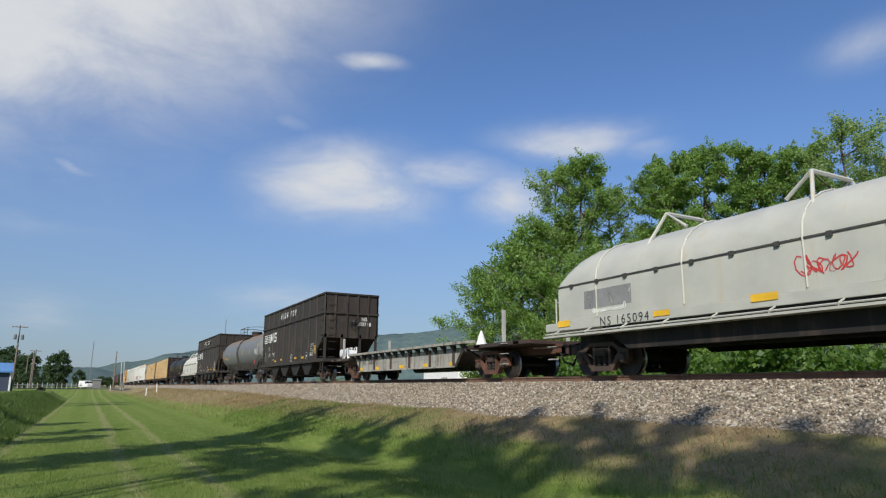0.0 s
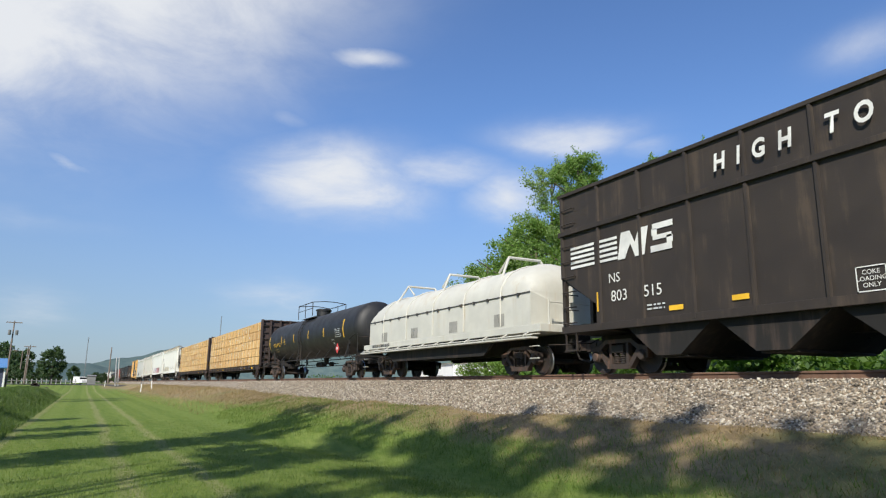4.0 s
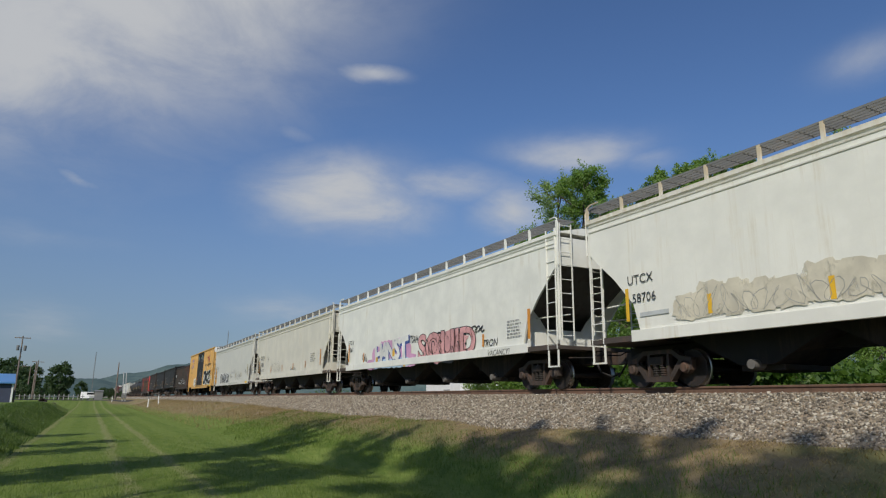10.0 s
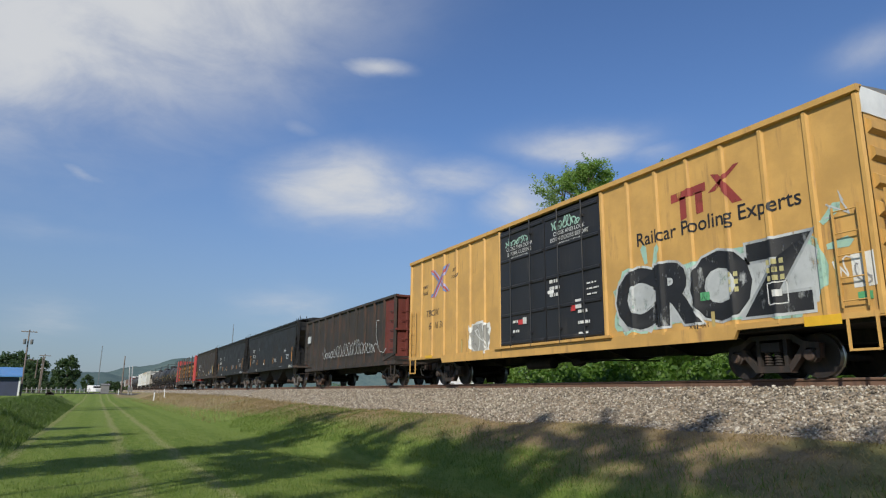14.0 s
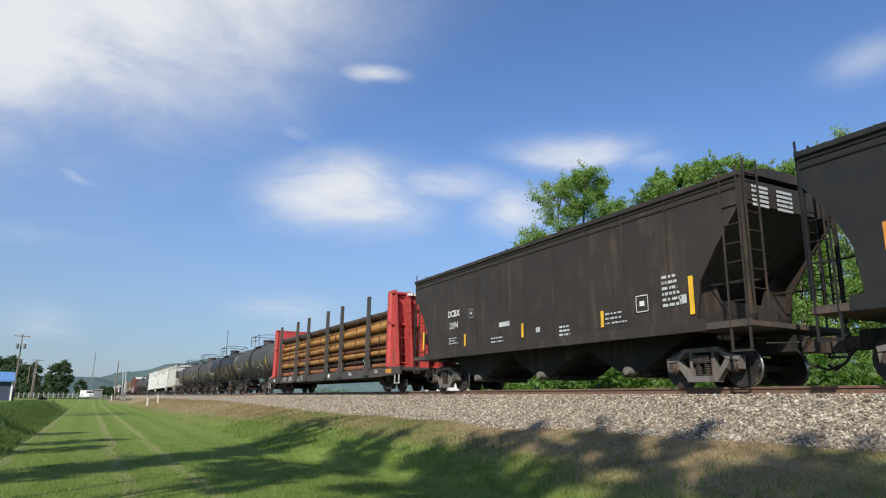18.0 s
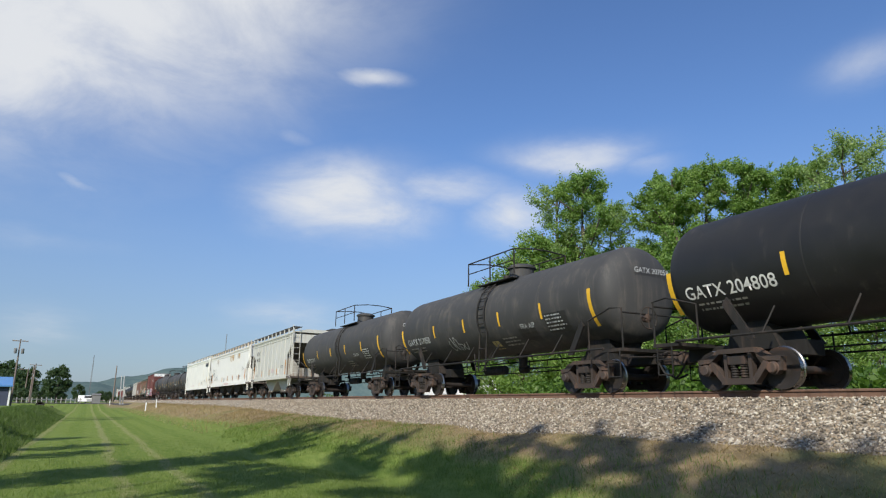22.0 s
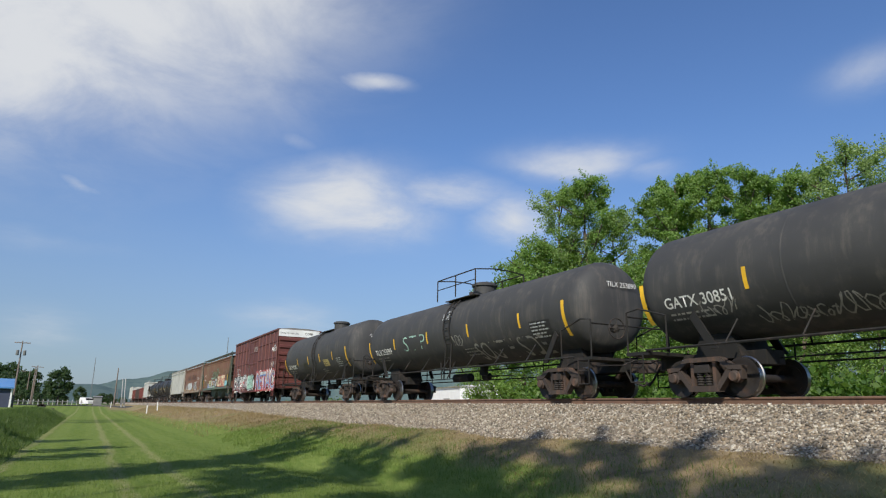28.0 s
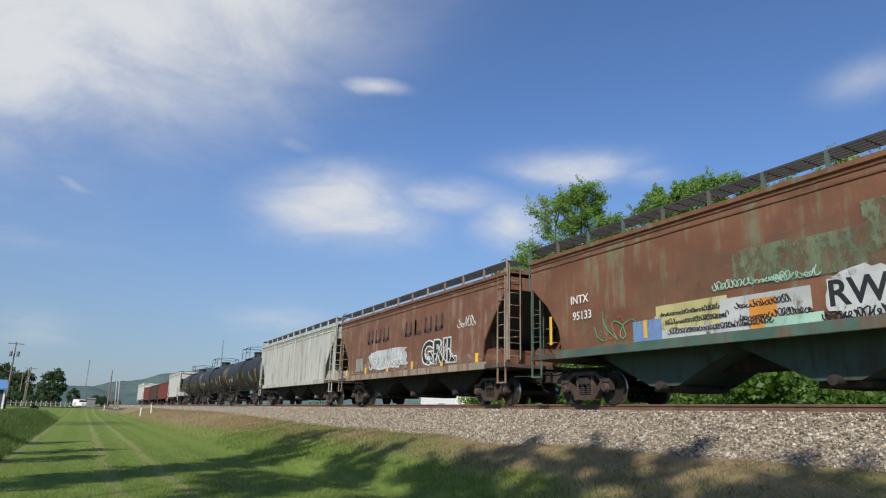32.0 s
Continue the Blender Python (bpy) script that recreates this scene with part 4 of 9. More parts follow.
def utility_pole(height, arms, cans, label):
    pole = tagged(new("utility_pole"), label, "utility pole", "poles by the road")
    bm = fresh()
    lathe(bm, [(-1.0, 0.17), (height * 0.5, 0.14), (height, 0.10)], "z", 10)
    part("shaft", bm, M["pole_wood"], pole, smooth=True)
    for i in range(arms):
        z = height - 0.35 - i * 1.5
        bm = fresh()
        box(bm, -0.06, 0.06, -1.25, 1.25, z - 0.07, z + 0.07)
        arm = part("crossarm", bm, M["pole_wood"], pole)
        for y in (-1.1, -0.6, 0.6, 1.1):
            ins = fresh()
            lathe(ins, [(z + 0.07, 0.05), (z + 0.14, 0.06), (z + 0.22, 0.03)], "z", 8, (0, y, 0))
            part("insulator", ins, M["concrete"], arm)
    for i in range(cans):
        bm = fresh()
        y = (-0.55, 0.55, 0.0)[i]
        lathe(bm, [(height - 2.6, 0.20), (height - 2.55, 0.24), (height - 1.75, 0.24), (height - 1.68, 0.18)], "z", 12, (0.3, y, 0))
        part("transformer", bm, M["roofwalk"], pole, "grey transformer can", True)
    return pole


def pole_kinds():
    big = utility_pole(11.5, 1, 2, "tall wooden utility pole with crossarm and transformer cans")
    big.matrix_basis = pose(-140.0, -11.9, -1.3, 0, 0, 8)
    plain = utility_pole(9.0, 1, 0, "plain wooden utility pole with one crossarm")
    plain.matrix_basis = pose(-185.0, -12.0, -1.0, -1, 0, 5)
    copy_thing(plain, pose(-215.0, -16.8, -1.0, 2, 0, -10))
    bare = utility_pole(8.0, 0, 0, "slim bare wooden pole by the road")
    bare.matrix_basis = pose(-170.0, -11.2, -1.0)
    for x, y in ((-160, 4.75), (-400, 13.0), (-230.0, -14.0), (-190.0, -13.6)):
        copy_thing(bare, pose(x, y, -1.0))
    for x, y, h in ((-150.5, 5.85, 5.6), (-150.5, 6.35, 5.6)):
        mast = tagged(new("signal_mast"), "slim pale grey signal mast beside the crossing", "signal mast", "masts at the crossing")
        bm = fresh()
        lathe(bm, [(0, 0.18), (0.25, 0.18), (0.26, 0.10), (h, 0.09), (h + 0.1, 0.02)], "z", 10)
        part("shaft", bm, M["mast_grey"], mast, smooth=True)
        bm = fresh()
        box(bm, 0.1, 0.35, -0.2, 0.2, 0.6, 1.5, 0.02)
        part("relay_box", bm, M["roofwalk"], mast)
        mast.matrix_basis = pose(x, y, -1.1, 3.0, 0, 0)
    for x, y, h, guyed in ((-520.0, 88.0, 52.0, True), (-620.0, 0.5, 38.0, False)):
        tower = tagged(new("radio_mast"), "thin lattice radio mast far off", "radio mast", "masts far off")
        for k in range(3):
            a = k * math.tau / 3
            bm = fresh()
            rod(bm, ((0.5 * math.cos(a), 0.5 * math.sin(a), 0), (0.22 * math.cos(a), 0.22 * math.sin(a), h)), 0.08, 5)
            part("leg", bm, M["roofwalk"], tower)
        bm = fresh()
        z, k = 0.0, 0
        while z < h - 3:
            r = 0.5 - 0.28 * z / h
            a, b = k * math.tau / 3, (k + 1) * math.tau / 3
            rod(bm, ((r * math.cos(a), r * math.sin(a), z), (r * math.cos(b), r * math.sin(b), z + 2)), 0.04, 4)
            z, k = z + 0.9, k + 1
        part("lattice", bm, M["roofwalk"], tower)
        tower.matrix_basis = pose(x, y, -2)


def build_left_things():
    house = tagged(new("roadside_building"), "dark walled building with a bright blue roof and white gable", "building")
    bm = fresh()
    box(bm, -5, 5, -9, 3.0, 0, 3.0)
    part("wall", bm, M["wall_dark"], house)
    bm = fresh()
    box(bm, -5.1, 5.1, 3.0, 3.25, 0, 3.1)
    part("gable_wall", bm, M["wall_white"], house, "white end wall")
    bm = fresh()
    prism(bm, [(-5.6, 3.0), (5.6, 3.0), (5.6, 3.2), (0, 4.7), (-5.6, 3.2)], "y", -9.4, 3.4)
    part("roof", bm, M["blue_roof"], house, "bright blue metal roof")
    bm = fresh()
    lathe(bm, [(4.4, 0.25), (5.3, 0.25), (5.4, 0.4), (5.6, 0.1)], "z", 10, (0, -1.0, 0))
    part("roof_vent", bm, M["wall_white"], house, smooth=True)
    house.matrix_basis = pose(-133, -14.9, -1.4, 0, 0, 6)
    van = tagged(new("van"), "small white van standing at the crossing", "van")
    bm = fresh()
    prism(bm, [(-2.3, 0.35), (2.3, 0.35), (2.3, 1.0), (1.5, 1.15), (0.9, 1.9), (-2.2, 1.95), (-2.3, 1.0)], "y", -0.9, 0.9)
    body = part("body", bm, M["wall_white"], van)
    bm = fresh()
    box(bm, 0.95, 1.42, -0.91, 0.91, 1.2, 1.75)
    part("window", bm, M["door_black"], body)
    for x in (-1.45, 1.45):
        for y in (-0.88, 0.7):
            bm = fresh()
            lathe(bm, [(0, 0.33), (0.02, 0.36), (0.16, 0.36), (0.18, 0.33)], "y", 16, (x, y, 0.36))
            part("wheel", bm, M["door_black"], van, smooth=True)
    van.matrix_basis = pose(-160, -0.35, -0.90, 0, 0, 28) @ Matrix.Scale(0.8, 4)
    cabinet = tagged(new("signal_cabinet"), "silver signal cabinet beside the crossing", "cabinet")
    bm = fresh()
    box(bm, -1.0, 1.0, -1.1, 1.1, 0, 2.4, 0.04)
    part("body", bm, M["roofwalk"], cabinet)
    bm = fresh()
    prism(bm, [(-1.2, 2.4), (1.2, 2.4), (0, 2.75)], "y", -1.25, 1.25)
    part("roof", bm, M["roofwalk"], cabinet)
    cabinet.matrix_basis = pose(-158.5, 1.55, -0.95) @ Matrix.Scale(0.72, 4)
    kind = None
    for x, y in ((-92.0, 7.75), (-92.4, 6.55), (-148.0, 3.9)):
        if kind is None:
            kind = tagged(new("marker_post"), "short white plastic marker post in the grass", "post", "white marker posts")
            bm = fresh()
            box(bm, -0.05, 0.05, -0.06, 0.06, -0.3, 1.25, 0.01)
            part("shaft", bm, M["white_paint"], kind)
            bm = fresh()
            box(bm, -0.055, 0.055, -0.065, 0.065, 1.05, 1.27)
            part("cap", bm, M["roofwalk"], kind)
            kind.matrix_basis = pose(x, y, ground_z(x, y), 3, 0, 0)
        else:
            copy_thing(kind, pose(x, y, ground_z(x, y), -2, 2, 0))
    far = round_tree(8.6, 6.2, 41, 7000, 0.42, "dense rounded dark green tree by the crossing road")
    far.matrix_basis = pose(-165.0, -6.0, -1.2)
    low = round_tree(7.5, 9.0, 42, 6000, 0.5, "wide dark green tree behind the crossing")
    low.matrix_basis = pose(-205.0, -18.5, -1.2)
    for tree, x, y, a, size in ((far, -212.0, -15.2, 50, 1.15), (low, -232.0, -22.5, 90, 1.25), (far, -255.0, -3.0, 160, 0.75), (low, -280.0, 3.5, 200, 0.6), (low, -330.0, 9.0, 20, 0.5), (far, -240.0, -11.0, 310, 0.85), (low, -222.0, -21.0, 140, 1.55), (low, -196.0, -11.0, 10, 0.42), (low, -208.0, -6.5, 70, 0.4), (low, -220.0, -2.0, 130, 0.36), (low, -236.0, 2.0, 190, 0.42), (low, -188.0, -14.5, 250, 0.5), (far, -262.0, 6.0, 30, 0.5), (low, -300.0, 12.0, 330, 0.45)):
        copy_thing(tree, pose(x, y, -1.2, 0, 0, a) @ Matrix.Scale(size, 4))
    # culvert at the end of the bank
    culvert = tagged(new("culvert"), "dark culvert mouth with broken brown stone in the grass bank", "culvert")
    bm = fresh()
    lathe(bm, [(-0.9, 0.5), (0.9, 0.5), (0.9, 0.38), (-0.8, 0.38)], "x", 18, (0, 0, 0.35))
    part("pipe", bm, M["thicket"], culvert, smooth=True)
    rng = random.Random(77)
    for k in range(9):
        bm = fresh()
        x, y, r = rng.uniform(0.5, 1.4), rng.uniform(-1.3, 1.5), rng.uniform(0.18, 0.4)
        box(bm, x - r, x + r, y - r, y + r * 0.8, -0.1, r * 1.3, 0.08)
        part("stone", bm, M["bulkhead_brown"] if k % 3 else M["log_dark"], culvert)
    culvert.matrix_basis = pose(-104, -5.5, -1.45)
    # trees that shade the lawn and the bank stand behind the camera, towards the sun
    slim = build_tree(16.0, 2.9, 52, 2700, 0.23, M["leaf"], 0.87, "slim tall tree with a small high crown beside the lawn", False, limbs=18, twigs=5)
    # middle of each slim tree's shadow on the bank, turn, size
    cast = [(-21.8, 5.0, 20, 1.0), (-23.4, 6.2, 110, 0.97), (-25.4, 7.8, 200, 0.95), (-18.4, 7.4, 200, 0.88), (-17.0, 6.4, 310, 0.86), (-14.2, 7.6, 300, 1.0), (-12.6, 6.9, 60, 0.95), (-13.6, 8.5, 60, 0.9), (-10.5, 7.1, 150, 0.95), (-10.7, 8.9, 250, 0.9), (-9.2, 9.0, 40, 0.86),
            (-7.5, 7.8, 10, 0.88), (-5.9, 8.7, 95, 0.9), (-5.0, 8.0, 170, 0.9), (-12.0, 5.5, 35, 1.0), (-10.0, 5.6, 75, 1.0), (-14.8, 3.2, 290, 0.9), (-16.8, 3.8, 20, 0.86)]
    tall = build_tree(16.0, 3.0, 53, 4200, 0.24, M["leaf"], 0.60, "tall columnar tree that shades the lawn", False, limbs=36, twigs=5)
    # middle of each columnar tree's shadow on the lawn
    bands = [(-17.8, 1.3, 20, 0.95), (-16.0, -0.4, 110, 0.85), (-19.4, 2.9, 250, 0.85), (-22.3, -0.9, 130, 0.7), (-26.0, -0.3, 200, 0.68), (-31.0, -2.0, 10, 0.75), (-62.0, 1.0, 40, 0.95), (-69.0, 1.6, 300, 0.95), (-8.0, 1.0, 290, 1.0), (-14.2, 4.0, 60, 0.8)]
    for kind, spots, middle in ((slim, cast, 15.0), (tall, bands, 12.9)):
        for i, (gx, gy, a, size) in enumerate(spots):
            h = middle * size + LAWN - ground_z(gx, gy)
            m = pose(gx + h * SUN_DIR.x / SUN_DIR.z, gy + h * SUN_DIR.y / SUN_DIR.z, LAWN, 0, 0, a) @ Matrix.Scale(size, 4)
            if i == 0:
                kind.matrix_basis = m
            else:
                copy_thing(kind, m)


build_woods()
build_undergrowth()
build_distance()

# ---- the train ----
# Each car is built round its own centre: x along the train towards its head, z from the rail top, its near side at -y.
SHARED = {}
SPIN = []


def shared(key, make):
    if key not in SHARED:
        SHARED[key] = make()
    return SHARED[key]


def wheelset_mesh():
    bm = fresh()
    lathe(bm, [(-1.02, 0.075), (-0.86, 0.09), (-0.83, 0.15), (-0.825, 0.33), (-0.835, 0.36), (-0.835, 0.457), (-0.73, 0.462), (-0.715, 0.487), (-0.685, 0.487), (-0.685, 0.36), (-0.74, 0.32), (-0.72, 0.13), (-0.66, 0.085),
               (0.66, 0.085), (0.72, 0.13), (0.74, 0.32), (0.685, 0.36), (0.685, 0.487), (0.715, 0.487), (0.73, 0.462), (0.835, 0.457), (0.835, 0.36), (0.825, 0.33), (0.83, 0.15), (0.86, 0.09), (1.02, 0.075)], "y", 30)
    for k in range(3):
        a = k * math.tau / 3
        lathe(bm, [(-1.055, 0.018), (-1.03, 0.018)], "y", 6, (0.06 * math.cos(a), 0, 0.06 * math.sin(a)))
    mesh = finish("wheelset", bm, M["wheel"], True)
    mesh.materials.append(M["steel_bright"])
    for face in mesh.polygons:
        # the worn tread and the edge of the rim
        if math.hypot(face.center.x, face.center.z) > 0.43 and abs(face.normal.y) < 0.9:
            face.material_index = 1
    return mesh


def frame_mesh(material):
    bm = fresh()
    for y0, y1 in ((-1.09, -0.90),):
        prism(bm, [(-0.74, 0.62), (-0.47, 0.82), (0.47, 0.82), (0.74, 0.62), (1.08, 0.60), (1.10, 0.70), (0.76, 0.76), (0.50, 0.93), (-0.50, 0.93), (-0.76, 0.76), (-1.10, 0.70), (-1.08, 0.60)], "y", y0, y1)
        for s in (-1, 1):
            prism(bm, [(s * 0.69, 0.65), (s * 0.80, 0.57), (s * 0.43, 0.13), (s * 0.30, 0.17)], "y", y0 + 0.01, y1 - 0.01)
            prism(bm, [(s * 0.28, 0.22), (s * 0.37, 0.26), (s * 0.37, 0.84), (s * 0.28, 0.84)], "y", y0 + 0.02, y1 - 0.02)
            prism(bm, [(s * 0.70, 0.42), (s * 0.77, 0.42), (s * 0.80, 0.62), (s * 0.70, 0.64)], "y", y0 + 0.02, y1 - 0.02)
            prism(bm, [(s * 1.02, 0.40), (s * 1.08, 0.40), (s * 1.10, 0.64), (s * 1.0, 0.64)], "y", y0 + 0.02, y1 - 0.02)
        prism(bm, [(-0.44, 0.12), (0.44, 0.12), (0.40, 0.26), (-0.40, 0.26)], "y", y0 - 0.02, y1)
    return finish("side_frame", bm, material)


def bearing_mesh():
    bm = fresh()
    lathe(bm, [(-1.15, 0.05), (-1.15, 0.10), (-1.13, 0.12), (-1.08, 0.125), (-1.07, 0.145), (-0.92, 0.145)], "y", 16)
    return finish("bearing_cap", bm, M["truck_steel"], True)


def spring_mesh():
    bm = fresh()
    coil = []
    for k in range(5):
        coil += [(0.262 + k * 0.06, 0.062), (0.282 + k * 0.06, 0.088), (0.300 + k * 0.06, 0.088), (0.318 + k * 0.06, 0.062)]
    lathe(bm, coil, "z", 12)
    return finish("spring", bm, M["truck_dark"], True)


def bolster_mesh():
    bm = fresh()
    box(bm, -0.23, 0.23, -1.12, 1.12, 0.56, 0.76, 0.02)
    box(bm, -0.19, 0.19, -0.5, 0.5, 0.74, 0.92)
    for s in (-1, 1):
        box(bm, s * 0.42, s * 0.50, -0.8, 0.8, 0.34, 0.46)
    return finish("truck", bm, M["truck_dark"])


def add_trucks(car, centres, shade="truck_steel"):
    for x in centres:
        truck = place_mesh("truck", shared("bolster", bolster_mesh), car, at=pose(x, 0, 0) @ Matrix.Diagonal((0.92, 1.0, 0.92, 1.0)))
        for turn in (0, 180):
            place_mesh("side_frame", shared("frame" + shade, lambda: frame_mesh(M[shade])), truck, at=pose(0, 0, 0, 0, 0, turn))
            for x1 in (-0.12, 0.12):
                place_mesh("spring", shared("spring", spring_mesh), truck, at=pose(x1, -1.02 if turn == 0 else 1.02, 0))
        for x1 in (-0.89, 0.89):
            SPIN.append((place_mesh("wheelset", shared("wheelset", wheelset_mesh), truck, at=pose(x1, 0, 0.457)), x1))
            place_mesh("bearing_cap", shared("bearing", bearing_mesh), truck, at=pose(x1, 0, 0.457))


def add_couplers(car, half, reach=0.75):
    for s in (-1, 1):
        bm = fresh()
        box(bm, s * (half - 0.9), s * (half + reach * 0.5), -0.11, 0.11, 0.70, 0.95)
        prism(bm, [(s * (half + reach * 0.45), -0.14), (s * (half + reach * 0.45), 0.16), (s * (half + reach), 0.20), (s * (half + reach + 0.06), 0.02), (s * (half + reach * 0.8), -0.02), (s * (half + reach * 0.75), -0.2)], "z", 0.66, 0.98)
        coupler = part("coupler", bm, M["truck_steel"], car)
        hose = fresh()
        rod(hose, ((s * (half + 0.05), -0.32, 0.72), (s * (half + 0.25), -0.34, 0.45), (s * (half + 0.55), -0.2, 0.32), (s * (half + reach), -0.1, 0.42)), 0.028, 6)
        part("air_hose", hose, M["under"], coupler)
        bar = fresh()
        rod(bar, ((s * (half + 0.1), -1.35, 0.82), (s * (half + 0.14), -0.5, 0.86), (s * (half + 0.2), -0.15, 1.0)), 0.018, 5)
        part("uncoupling_lever", bar, M["truck_dark"], coupler)


def rungs(bm, x, z0, z1, y, width=0.42, along="x", pitch=0.42, r=0.016):
    n = int((z1 - z0) / pitch)
    for i in range(n + 1):
        z = z0 + i * pitch
        if along == "x":
            rod(bm, ((x - width / 2, y + 0.06, z), (x - width / 2, y, z), (x + width / 2, y, z), (x + width / 2, y + 0.06, z)), r, 5)
        else:
            rod(bm, ((x, y - width / 2, z), (x, y + width / 2, z)), r, 5)
    return bm


def irons(parent, x, z0, z1, y, material, width=0.42, along="x", pitch=0.42):
    """Single grab irons, one above the other."""
    key = "iron%s%g%s%d" % (material.name, width, along, y > 0)
    mesh = shared(key, lambda: finish("grab_iron", rungs(fresh(), 0, 0, 0, 0, width, along), material))
    for i in range(int((z1 - z0) / pitch) + 1):
        place_mesh("grab_iron", mesh, parent, at=pose(x, y, z0 + i * pitch))


def ladder(car, x, y, z0, z1, material, width=0.42, along="x", name="ladder"):
    bm = fresh()
    for s in (-0.5, 0.5):
        if along == "x":
            box(bm, x + s * width - 0.014, x + s * width + 0.014, y - 0.018, y + 0.018, z0, z1)
        else:
            box(bm, x - 0.018, x + 0.018, y + s * width - 0.014, y + s * width + 0.014, z0, z1)
    n = int((z1 - z0 - 0.15) / 0.4)
    for i in range(n + 1):
        z = z0 + 0.12 + i * 0.4
        if along == "x":
            rod(bm, ((x - width / 2, y, z), (x + width / 2, y, z)), 0.013, 5)
        else:
            rod(bm, ((x, y - width / 2, z), (x, y + width / 2, z)), 0.013, 5)
    return part(name, bm, material, car)


def brake_wheel(car, x, y, z, material):
    bm = fresh()
    rod(bm, [(x, y + 0.28 * math.cos(k * math.tau / 18), z + 0.28 * math.sin(k * math.tau / 18)) for k in range(19)], 0.018, 5)
    for k in range(4):
        a = k * math.tau / 4
        rod(bm, ((x, y, z), (x, y + 0.28 * math.cos(a), z + 0.28 * math.sin(a))), 0.014, 4)
    lathe(bm, [(x - 0.16, 0.10), (x - 0.02, 0.12), (x + 0.02, 0.05)], "x", 10, (0, y, z))
    return part("brake_wheel", bm, material, car)


def strips(car, spots, material, y=-1.6, tank=None, w=0.11, h=0.42):
    for spot in spots:
        x, z = spot[:2]
        ww, hh = spot[2:] if len(spot) == 4 else (w, h)
        patch(car, "reflector", [(x - ww / 2, x + ww / 2, z - hh / 2, z + hh / 2)], material, y, tank, 0.008)


def underframe(car, half, z0=0.72, z1=1.05, w=0.24):
    bm = fresh()
    box(bm, -half, half, -w, w, z0, z1, 0.01)
    part("centre_sill", bm, M["under"], car)


def brake_gear(car, x=-1.5, y=-0.7, z=0.75):
    bm = fresh()
    lathe(bm, [(x - 0.65, 0.05), (x - 0.62, 0.17), (x + 0.62, 0.17), (x + 0.65, 0.05)], "x", 14, (0, y, z))
    part("air_tank", bm, M["under"], car, smooth=True)
    bm = fresh()
    lathe(bm, [(x + 1.5, 0.06), (x + 1.52, 0.13), (x + 1.9, 0.13), (x + 2.0, 0.04), (x + 2.6, 0.03)], "x", 12, (0, y + 0.1, z))
    part("brake_cylinder", bm, M["under"], car, smooth=True)
    bm = fresh()
    rod(bm, ((x + 2.6, y + 0.1, z), (x + 4.2, 0.2, z - 0.05)), 0.02, 5)
    rod(bm, ((x - 0.6, y, z), (x - 3.5, 0.1, z - 0.05)), 0.02, 5)
    part("brake_rod", bm, M["under"], car)


